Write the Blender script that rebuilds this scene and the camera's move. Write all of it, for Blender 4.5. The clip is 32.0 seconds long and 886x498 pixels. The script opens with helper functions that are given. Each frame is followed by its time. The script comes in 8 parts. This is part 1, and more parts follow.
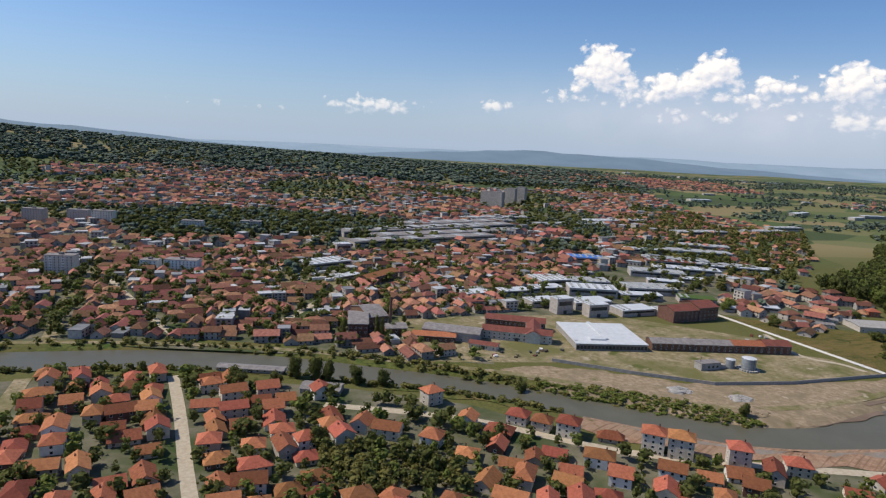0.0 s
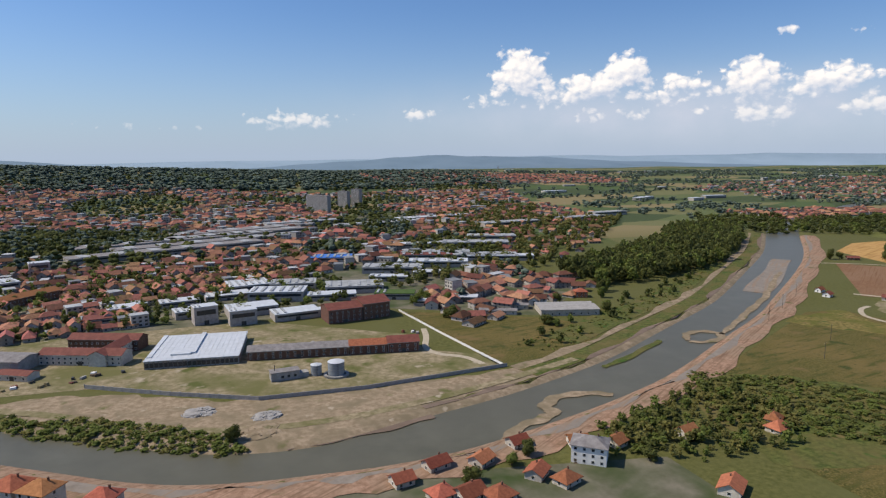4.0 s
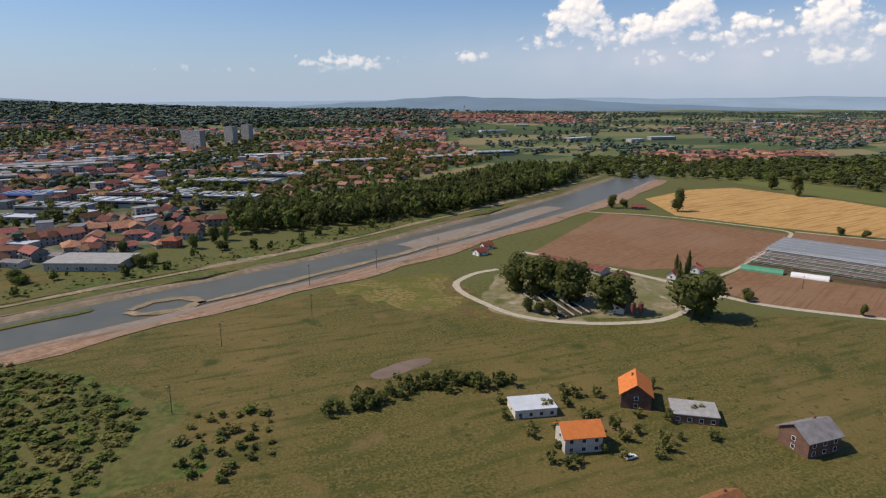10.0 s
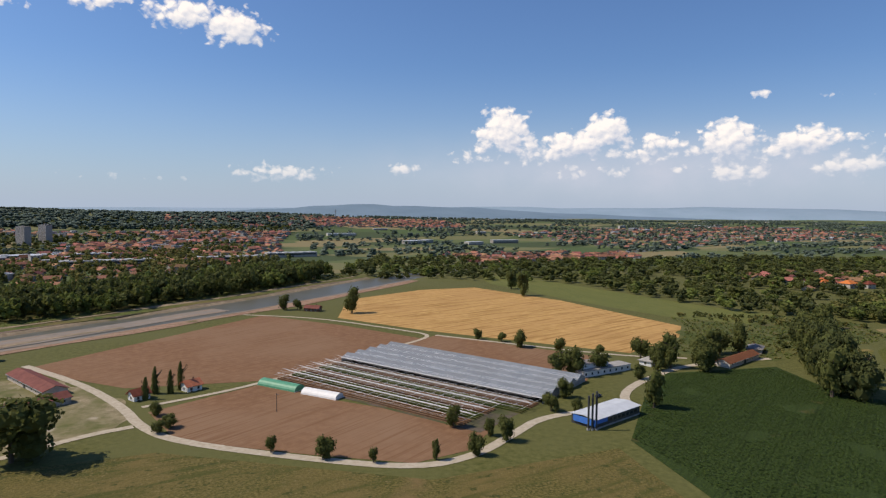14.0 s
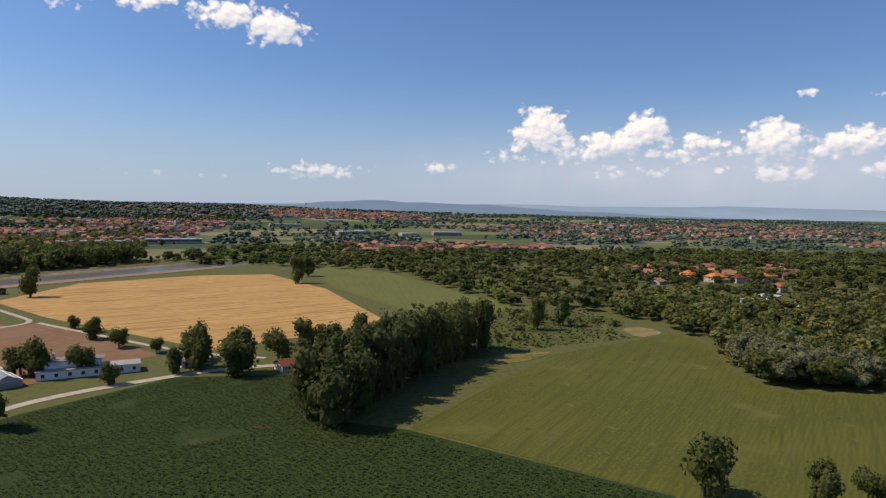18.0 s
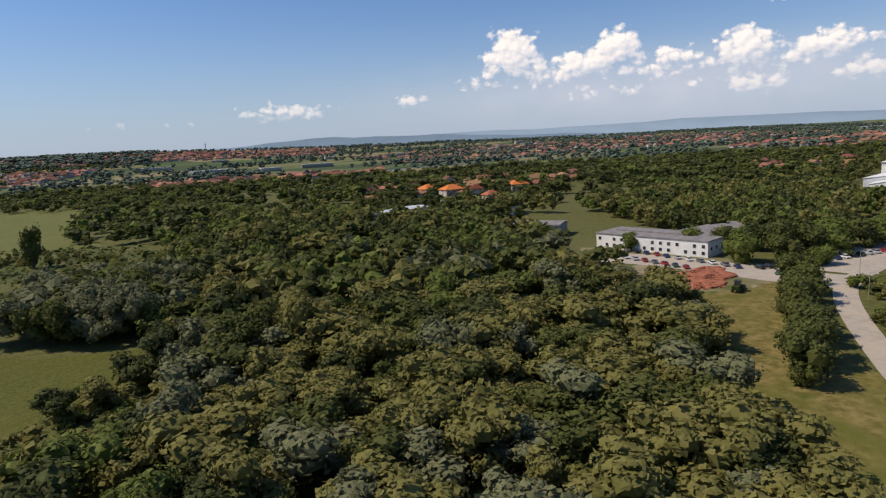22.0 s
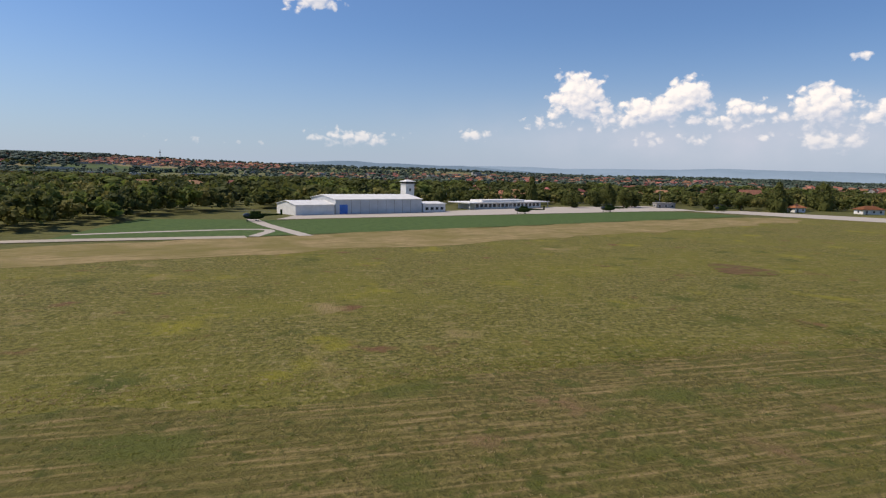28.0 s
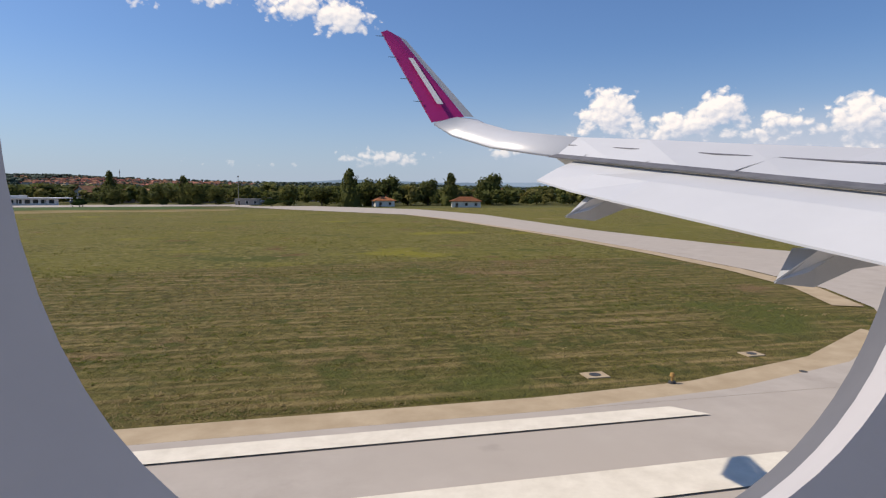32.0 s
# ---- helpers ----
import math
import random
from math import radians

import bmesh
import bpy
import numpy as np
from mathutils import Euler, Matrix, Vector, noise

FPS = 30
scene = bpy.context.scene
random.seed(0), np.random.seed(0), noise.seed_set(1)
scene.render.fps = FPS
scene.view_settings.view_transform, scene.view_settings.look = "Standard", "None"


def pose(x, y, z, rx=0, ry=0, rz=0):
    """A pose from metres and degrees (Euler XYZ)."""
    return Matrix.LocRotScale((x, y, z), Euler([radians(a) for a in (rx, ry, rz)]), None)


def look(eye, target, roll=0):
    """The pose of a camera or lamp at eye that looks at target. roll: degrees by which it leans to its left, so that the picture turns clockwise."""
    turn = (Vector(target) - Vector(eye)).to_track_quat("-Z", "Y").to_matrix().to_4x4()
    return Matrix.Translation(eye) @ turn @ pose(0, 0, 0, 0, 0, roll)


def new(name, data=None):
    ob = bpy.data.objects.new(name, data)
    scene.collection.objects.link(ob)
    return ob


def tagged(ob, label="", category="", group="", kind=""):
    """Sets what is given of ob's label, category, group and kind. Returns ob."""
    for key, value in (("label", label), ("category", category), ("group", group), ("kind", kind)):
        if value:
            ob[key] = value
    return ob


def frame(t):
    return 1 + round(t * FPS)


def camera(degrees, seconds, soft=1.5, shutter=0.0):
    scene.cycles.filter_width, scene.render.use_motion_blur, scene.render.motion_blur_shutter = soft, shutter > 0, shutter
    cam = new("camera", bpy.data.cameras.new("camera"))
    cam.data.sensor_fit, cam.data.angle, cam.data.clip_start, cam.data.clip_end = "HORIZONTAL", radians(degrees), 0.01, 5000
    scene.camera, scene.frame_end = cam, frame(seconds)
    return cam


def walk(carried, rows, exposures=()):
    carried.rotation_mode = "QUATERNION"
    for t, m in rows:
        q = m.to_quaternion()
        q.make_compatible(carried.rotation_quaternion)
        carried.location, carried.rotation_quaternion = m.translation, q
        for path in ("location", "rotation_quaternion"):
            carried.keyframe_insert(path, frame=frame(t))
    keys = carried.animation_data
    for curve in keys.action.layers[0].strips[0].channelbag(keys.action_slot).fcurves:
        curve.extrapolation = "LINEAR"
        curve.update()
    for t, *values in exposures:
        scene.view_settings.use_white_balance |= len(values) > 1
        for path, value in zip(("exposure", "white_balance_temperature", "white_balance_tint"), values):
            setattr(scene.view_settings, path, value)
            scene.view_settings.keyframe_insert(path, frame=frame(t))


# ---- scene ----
# The whole place is laid out in plan metres and built at the scale K.
K = 0.56

# ---- camera ----
cam = camera(70.10, 32.0, soft=1.25)
# seconds; place east, north, up in plan metres; yaw, pitch, roll in degrees
PATH = [
    (0.0, -1120.0, 1.63, 160.91, -14.57, -9.39, -3.03),
    (0.5, -1084.9, 1.53, 158.47, -19.73, -8.38, -1.65),
    (1.0, -1049.8, 1.44, 156.02, -21.35, -7.08, -0.87),
    (1.5, -1014.8, 1.34, 153.56, -21.93, -4.79, -1.46),
    (2.0, -979.7, 1.25, 151.11, -22.78, -4.48, -0.14),
    (2.5, -944.6, 1.16, 148.67, -22.52, -8.35, 0.10),
    (3.0, -909.6, 1.08, 146.25, -21.65, -7.93, -1.19),
    (3.5, -874.6, 1.00, 143.85, -21.79, -6.74, -1.99),
    (4.0, -839.5, 0.92, 141.50, -21.20, -8.41, 0.38),
    (4.5, -804.5, 0.84, 139.19, -23.63, -6.51, -1.38),
    (6.5, -664.5, 0.58, 130.29, -22.47, -6.68, -0.36),
    (7.0, -629.5, 0.52, 128.07, -22.59, -6.63, 0.34),
    (7.5, -594.5, 0.46, 125.83, -22.24, -6.09, 0.45),
    (8.0, -559.6, 0.41, 123.56, -22.31, -7.07, 1.00),
    (8.5, -524.6, 0.36, 121.26, -24.13, -7.04, 0.20),
    (9.0, -489.6, 0.31, 118.97, -24.99, -6.42, -0.10),
    (9.5, -454.7, 0.27, 116.66, -19.75, -9.69, 1.59),
    (10.0, -419.7, 0.23, 114.34, -16.62, -13.33, 0.01),
    (10.5, -384.8, 0.19, 111.99, -15.87, -16.83, 1.35),
    (11.0, -349.8, 0.16, 109.62, -21.73, -13.22, -2.92),
    (11.5, -314.9, 0.13, 107.21, -23.16, -8.15, -5.68),
    (12.0, -279.9, 0.10, 104.75, -22.52, -2.04, -3.90),
    (12.5, -245.0, 0.08, 102.25, -15.05, -6.50, 2.66),
    (13.0, -210.0, 0.06, 99.70, -15.32, -6.41, 0.63),
    (13.5, -175.1, 0.04, 97.11, -19.52, -4.39, -1.01),
    (14.0, -140.2, 0.03, 94.49, -22.63, -3.58, -0.45),
    (14.5, -105.2, 0.01, 91.86, -20.77, -3.09, -1.39),
    (16.5, 34.5, 0.00, 81.27, -20.63, -3.31, -0.41),
    (17.0, 69.5, 0.01, 78.65, -19.02, -2.30, -2.32),
    (17.5, 104.4, 0.01, 76.03, -18.42, -2.73, -1.23),
    (18.0, 139.4, 0.03, 73.40, -19.44, -3.71, -1.00),
    (18.5, 174.3, 0.04, 70.74, -18.28, -4.32, -0.81),
    (19.0, 209.3, 0.06, 68.03, -19.01, -5.20, 0.43),
    (19.5, 244.2, 0.08, 65.26, -19.34, -6.21, 0.17),
    (20.0, 279.2, 0.10, 62.41, -18.95, -5.71, -2.88),
    (20.5, 314.1, 0.13, 59.44, -19.06, -5.95, -0.79),
    (21.0, 349.1, 0.16, 56.32, -19.06, -7.79, 2.05),
    (21.5, 384.0, 0.19, 53.12, -20.61, -8.71, 2.50),
    (22.0, 419.0, 0.23, 49.89, -21.68, -9.77, 3.14),
    (22.5, 454.0, 0.27, 46.68, -20.83, -8.97, 2.18),
    (23.0, 489.0, 0.31, 43.54, -23.58, -6.95, -0.44),
    (23.5, 524.0, 0.36, 40.52, -24.93, -6.91, 0.30),
    (24.0, 559.0, 0.41, 37.68, -23.70, -7.58, 1.89),
    (24.5, 594.0, 0.46, 34.99, -22.83, -7.60, 1.11),
    (25.0, 629.0, 0.52, 32.37, -16.41, -8.90, 2.85),
    (25.5, 664.0, 0.58, 29.83, -16.58, -7.99, 1.55),
    (26.0, 699.0, 0.64, 27.39, -18.64, -7.02, -0.84),
    (26.5, 734.0, 0.70, 25.05, -17.96, -6.79, 0.33),
    (28.5, 874.2, 1.00, 16.89, -16.01, -6.65, -1.52),
    (29.0, 909.3, 1.08, 15.25, -14.77, -6.59, -0.14),
    (29.5, 944.4, 1.16, 13.75, -13.32, -6.12, -5.84),
    (30.0, 979.5, 1.25, 12.35, -15.34, -5.26, -4.69),
    (30.5, 1014.6, 1.34, 11.01, -16.99, -5.81, -1.65),
    (31.0, 1049.7, 1.44, 9.68, -17.15, -4.37, -3.88),
    (31.5, 1084.9, 1.53, 8.32, -16.23, -5.02, -0.45),
    (32.0, 1120.0, 1.63, 6.89, -13.58, -5.05, -0.23),
]
walk(cam, [(t, pose(x * K, y * K, z * K, 90 + p, r, w)) for t, x, y, z, w, p, r in PATH],
     exposures=[(0.0, 0.08, 6500, 12), (12.0, 0.0, 6620, 13.5), (24.0, 0.0, 6720, 14.5), (32.0, 0.0, 6700, 14.5)])

# ---- world, sun ----
SUN_AZ, SUN_EL = radians(-68.0), radians(50.0)      # azimuth from +y towards +x
world = bpy.data.worlds.new("sky")
scene.world = world
world.use_nodes = True
wn, wl = world.node_tree.nodes, world.node_tree.links
wn.clear()


def wmath(op, a, b=None, c=None, clamp=False):
    n = wn.new("ShaderNodeMath")
    n.operation, n.use_clamp = op, clamp
    for i, v in enumerate((a, b, c)):
        if v is None:
            continue
        if isinstance(v, (int, float)):
            n.inputs[i].default_value = v
        else:
            wl.new(v, n.inputs[i])
    return n.outputs[0]


def wmix(fac, a, b):
    n = wn.new("ShaderNodeMix")
    n.data_type = "RGBA"
    for sock, v in ((n.inputs[0], fac), (n.inputs[6], a), (n.inputs[7], b)):
        if isinstance(v, (int, float, tuple)):
            sock.default_value = v
        else:
            wl.new(v, sock)
    return n.outputs[2]


sky = wn.new("ShaderNodeTexSky")
sky.sky_type, sky.sun_disc = "NISHITA", False
sky.sun_elevation, sky.sun_rotation = SUN_EL, SUN_AZ
sky.altitude, sky.air_density, sky.dust_density, sky.ozone_density = 200, 1.1, 0.8, 3.0
co = wn.new("ShaderNodeTexCoord")
sep = wn.new("ShaderNodeSeparateXYZ")
wl.new(co.outputs["Generated"], sep.inputs[0])
az = wmath("MULTIPLY", wmath("ARCTAN2", sep.outputs[0], sep.outputs[1]), 180 / math.pi)
el = wmath("MULTIPLY", wmath("ARCSINE", sep.outputs[2]), 180 / math.pi)
flat = wn.new("ShaderNodeCombineXYZ")
wl.new(az, flat.inputs[0])
wl.new(wmath("MULTIPLY", el, 1.25), flat.inputs[1])


def wnoise(scale, detail, rough, dist=0.0):
    n = wn.new("ShaderNodeTexNoise")
    n.inputs["Scale"].default_value, n.inputs["Detail"].default_value = scale, detail
    n.inputs["Roughness"].default_value, n.inputs["Distortion"].default_value = rough, dist
    wl.new(flat.outputs[0], n.inputs["Vector"])
    return n.outputs[0]


fine = wnoise(0.2, 4, 0.55)
# cumulus heads: azimuth, elevation, half width, half height, weight
CLOUDS = [(28.0, 6.9, 2.2, 1.9, 1.05), (29.4, 5.9, 2.0, 1.2, .85), (25.6, 5.5, 1.7, .9, .62), (34.2, 5.9, 2.6, 1.3, 1.0), (36.9, 6.9, 1.7, 1.5, 1.05), (32.2, 5.2, 1.6, .9, .8),
          (41.0, 5.8, 2.7, 1.0, .82), (46.8, 5.9, 2.0, 1.5, 1.0), (44.6, 5.0, 1.5, .8, .7), (52.0, 5.7, 3.0, 1.1, .88), (47.4, 3.3, 2.6, 1.0, .86), (43.0, 3.6, 1.8, .6, .6),
          (33.4, 3.4, 2.4, .9, .64), (37.6, 3.4, 2.2, .8, .6), (55.6, 3.6, 3.0, 1.1, .8), (19.2, 3.6, 1.5, .9, .74), (8.0, 3.1, 4.6, .9, .74), (-3.0, 2.5, 6.0, .7, .55),
          (49.0, 9.3, .9, .5, .72), (53.8, 8.8, 3.0, .4, .52), (4.6, 15.0, 2.5, 1.5, 1.0), (.8, 15.6, 3.4, 1.2, .9), (-6.0, 16.0, 4.2, 1.0, .8), (-12.0, 15.0, 2.4, .9, .6), (64.0, 6.0, 4.0, 2.0, .8),
          (31.0, 4.9, 3.6, 1.1, .72), (39.6, 5.0, 4.2, 1.2, .72), (49.5, 4.9, 4.6, 1.2, .74), (25.2, 4.6, 2.4, .9, .62), (56.0, 5.4, 3.0, 1.2, .6)]


def heads(a, e):
    """How much cumulus stands towards an azimuth and an elevation."""
    total = None
    for ca, ce, cw, ch, wt in CLOUDS:
        dx = wmath("MULTIPLY", wmath("SUBTRACT", a, ca), .74 / cw)
        dy = wmath("MULTIPLY", wmath("SUBTRACT", e, ce), .78 / ch)
        r2 = wmath("ADD", wmath("MULTIPLY", dx, dx), wmath("MULTIPLY", dy, dy))
        g = wmath("MULTIPLY", wmath("EXPONENT", wmath("MULTIPLY", r2, -0.85)), wt)
        total = g if total is None else wmath("SMOOTH_MAX", total, g, 0.06)
    return total


def billow(shift):
    """Rounded cauliflower lumps, at two sizes."""
    move = wn.new("ShaderNodeVectorMath")
    move.operation = "ADD"
    wl.new(flat.outputs[0], move.inputs[0])
    move.inputs[1].default_value = shift
    warp = wn.new("ShaderNodeTexNoise")
    warp.inputs["Scale"].default_value, warp.inputs["Detail"].default_value = 1.1, 3
    wl.new(move.outputs[0], warp.inputs["Vector"])
    bent = wn.new("ShaderNodeVectorMath")
    bent.operation = "MULTIPLY_ADD"
    wl.new(warp.outputs["Color"], bent.inputs[0])
    bent.inputs[1].default_value = (.7, .7, 0)
    wl.new(move.outputs[0], bent.inputs[2])
    v = wn.new("ShaderNodeTexVoronoi")
    v.feature = "SMOOTH_F1"
    v.inputs["Scale"].default_value, v.inputs["Detail"].default_value, v.inputs["Roughness"].default_value = 0.95, 2.6, 0.5
    v.inputs["Smoothness"].default_value = 0.35
    wl.new(bent.outputs[0], v.inputs["Vector"])
    return wmath("SUBTRACT", 0.62, v.outputs["Distance"])


body_ = wmath("ADD", heads(az, el), wmath("MULTIPLY", billow((0, 0, 0)), 0.50))
above = wmath("ADD", heads(wmath("SUBTRACT", az, 0.5), wmath("ADD", el, 0.75)), wmath("MULTIPLY", billow((-0.22, 0.34, 0)), 0.50))
dens = wmath("MULTIPLY", wmath("SUBTRACT", body_, 0.40), 4.6, clamp=True)
lit = wmath("ADD", 0.50, wmath("MULTIPLY", wmath("SUBTRACT", body_, above), 1.5), clamp=True)
cloud = wmix(lit, (5.3, 6.0, 7.2, 1), (10.4, 9.9, 9.3, 1))
haze = wmath("POWER", wmath("SUBTRACT", 1.0, wmath("MULTIPLY", wmath("ABSOLUTE", el), 1 / 13.0, clamp=True), clamp=True), 1.7)
tint = wn.new("ShaderNodeMix")
tint.data_type, tint.blend_type = "RGBA", "MULTIPLY"
tint.inputs[0].default_value = 1.0
tint.inputs[7].default_value = (0.66, 0.86, 1.12, 1)
wl.new(sky.outputs[0], tint.inputs[6])
bx, by = wmath("DIVIDE", wmath("SUBTRACT", az, 42.0), 20.0), wmath("DIVIDE", wmath("SUBTRACT", el, 3.4), 2.3)
bank_ = wmath("EXPONENT", wmath("MULTIPLY", wmath("ADD", wmath("MULTIPLY", bx, bx), wmath("MULTIPLY", by, by)), -0.9))
base = wmix(wmath("MULTIPLY", haze, 0.8), tint.outputs[2], (4.4, 5.4, 6.9, 1))
base = wmix(wmath("MULTIPLY", bank_, wmath("ADD", 0.15, wmath("MULTIPLY", fine, 1.2), clamp=True)), base, (5.7, 6.2, 7.2, 1))
veil = wmix(wmath("MULTIPLY", dens, wmath("ADD", 0.16, wmath("MULTIPLY", el, 0.14), clamp=True)), base, cloud)
bg = wn.new("ShaderNodeBackground")
bg.inputs[1].default_value = 0.10
wl.new(veil, bg.inputs[0])
wl.new(bg.outputs[0], wn.new("ShaderNodeOutputWorld").inputs[0])

sun = new("sun", bpy.data.lights.new("sun", "SUN"))
sun.data.energy, sun.data.angle, sun.data.color = 4.3, radians(0.53), (1.0, 0.91, 0.76)
sun_dir = Vector((math.sin(SUN_AZ) * math.cos(SUN_EL), math.cos(SUN_AZ) * math.cos(SUN_EL), math.sin(SUN_EL)))
sun.matrix_world = look(sun_dir * 300, (0, 0, 0))

# ---- materials ----
def mat(name, dark, light, scale=1.0, rough=0.85, bump=0.0, metal=0.0, vary=0.0, island=False, big=0.0, bigcol=None,
        stripe=None, detail=6.0, spots=(), streak=None, thin=0.0, soft=.18):
    """A procedural surface: two tones by noise, a broad second tone, random tint per object or island, stripes and bump."""
    m = bpy.data.materials.new(name)
    m.use_nodes = True
    n, l = m.node_tree.nodes, m.node_tree.links
    b = n["Principled BSDF"]
    b.inputs["Roughness"].default_value, b.inputs["Metallic"].default_value = rough, metal
    if rough > .65:
        b.inputs["Specular IOR Level"].default_value = .15
    tc = n.new("ShaderNodeTexCoord")
    nz = n.new("ShaderNodeTexNoise")
    nz.inputs["Scale"].default_value, nz.inputs["Detail"].default_value, nz.inputs["Roughness"].default_value = scale / K, detail, 0.65
    l.new(tc.outputs["Object"], nz.inputs["Vector"])
    ramp = n.new("ShaderNodeValToRGB")
    ramp.color_ramp.elements[0].position, ramp.color_ramp.elements[1].position = 0.5 - soft, 0.5 + soft
    ramp.color_ramp.elements[0].color, ramp.color_ramp.elements[1].color = (*dark, 1), (*light, 1)
    l.new(nz.outputs[0], ramp.inputs[0])
    col = ramp.outputs[0]

    def mix(fac, a, bb, mode="MIX"):
        x = n.new("ShaderNodeMix")
        x.data_type, x.blend_type = "RGBA", mode
        for sock, v in ((x.inputs[0], fac), (x.inputs[6], a), (x.inputs[7], bb)):
            if isinstance(v, (int, float, tuple)):
                sock.default_value = v
            else:
                l.new(v, sock)
        return x.outputs[2]

    def ramped(sock, lo, hi):
        r = n.new("ShaderNodeMapRange")
        r.inputs[1].default_value, r.inputs[2].default_value = lo, hi
        l.new(sock, r.inputs[0])
        return r.outputs[0]

    if big:
        n2 = n.new("ShaderNodeTexNoise")
        n2.inputs["Scale"].default_value, n2.inputs["Detail"].default_value = big / K, 3
        n2.inputs["Distortion"].default_value = 0.6
        l.new(tc.outputs["Object"], n2.inputs["Vector"])
        col = mix(ramped(n2.outputs[0], 0.42, 0.66), col, (*bigcol, 1))
    if stripe:
        axis, width, colour, amount = stripe
        mp = n.new("ShaderNodeMapping")
        mp.inputs["Rotation"].default_value = (0, 0, -axis)
        l.new(tc.outputs["Object"], mp.inputs[0])
        wv = n.new("ShaderNodeTexWave")
        wv.bands_direction = "Y"
        wv.inputs["Scale"].default_value = 0.314 / (width * K)
        wv.inputs["Distortion"].default_value, wv.inputs["Detail"].default_value = 3.0, 3
        wv.inputs["Detail Scale"].default_value = 0.6
        l.new(mp.outputs[0], wv.inputs[0])
        f = n.new("ShaderNodeMath")
        f.operation = "MULTIPLY"
        f.inputs[1].default_value = amount
        l.new(wv.outputs[1], f.inputs[0])
        col = mix(f.outputs[0], col, (*colour, 1))
    if streak:
        axis, along_, across_, colour, lo, hi = streak
        mp = n.new("ShaderNodeMapping")
        mp.vector_type = "TEXTURE"
        mp.inputs["Rotation"].default_value = (0, 0, axis)
        mp.inputs["Scale"].default_value = (along_ * K, across_ * K, 1)
        l.new(tc.outputs["Object"], mp.inputs[0])
        ns = n.new("ShaderNodeTexNoise")
        ns.inputs["Scale"].default_value, ns.inputs["Detail"].default_value = 1.0, 4
        l.new(mp.outputs[0], ns.inputs["Vector"])
        col = mix(ramped(ns.outputs[0], lo, hi), col, (*colour, 1))
    for k, (sc, lo, colour) in enumerate(spots):
        ns = n.new("ShaderNodeTexNoise")
        ns.noise_dimensions = "4D"
        ns.inputs["W"].default_value = 3.7 * k + 1
        ns.inputs["Scale"].default_value, ns.inputs["Detail"].default_value = sc / K, 4
        l.new(tc.outputs["Object"], ns.inputs["Vector"])
        col = mix(ramped(ns.outputs[0], lo, lo + .09), col, (*colour, 1))
    if vary:
        src = n.new("ShaderNodeNewGeometry").outputs["Random Per Island"] if island else n.new("ShaderNodeObjectInfo").outputs["Random"]
        hsv = n.new("ShaderNodeHueSaturation")
        l.new(ramped(src, 0, 1), hsv.inputs["Value"])
        rr = hsv.inputs["Value"].links[0].from_node
        rr.inputs[3].default_value, rr.inputs[4].default_value = 1 - vary, 1 + vary
        wn1 = n.new("ShaderNodeTexWhiteNoise")
        wn1.noise_dimensions = "1D"
        l.new(src, wn1.inputs["W"])
        hr = n.new("ShaderNodeMapRange")
        hr.inputs[3].default_value, hr.inputs[4].default_value = 0.5 - vary * 0.045, 0.5 + vary * 0.045
        l.new(wn1.outputs[0], hr.inputs[0])
        l.new(hr.outputs[0], hsv.inputs["Hue"])
        l.new(col, hsv.inputs["Color"])
        col = hsv.outputs[0]
    l.new(col, b.inputs["Base Color"])
    if thin:
        tr, ms = n.new("ShaderNodeBsdfTranslucent"), n.new("ShaderNodeMixShader")
        l.new(col, tr.inputs[0])
        ms.inputs[0].default_value = thin
        l.new(b.outputs[0], ms.inputs[1])
        l.new(tr.outputs[0], ms.inputs[2])
        l.new(ms.outputs[0], n["Material Output"].inputs[0])
    if bump:
        bp = n.new("ShaderNodeBump")
        bp.inputs["Strength"].default_value, bp.inputs["Distance"].default_value = 0.8, bump * K
        l.new(nz.outputs[0], bp.inputs["Height"])
        l.new(bp.outputs[0], b.inputs["Normal"])
    return m


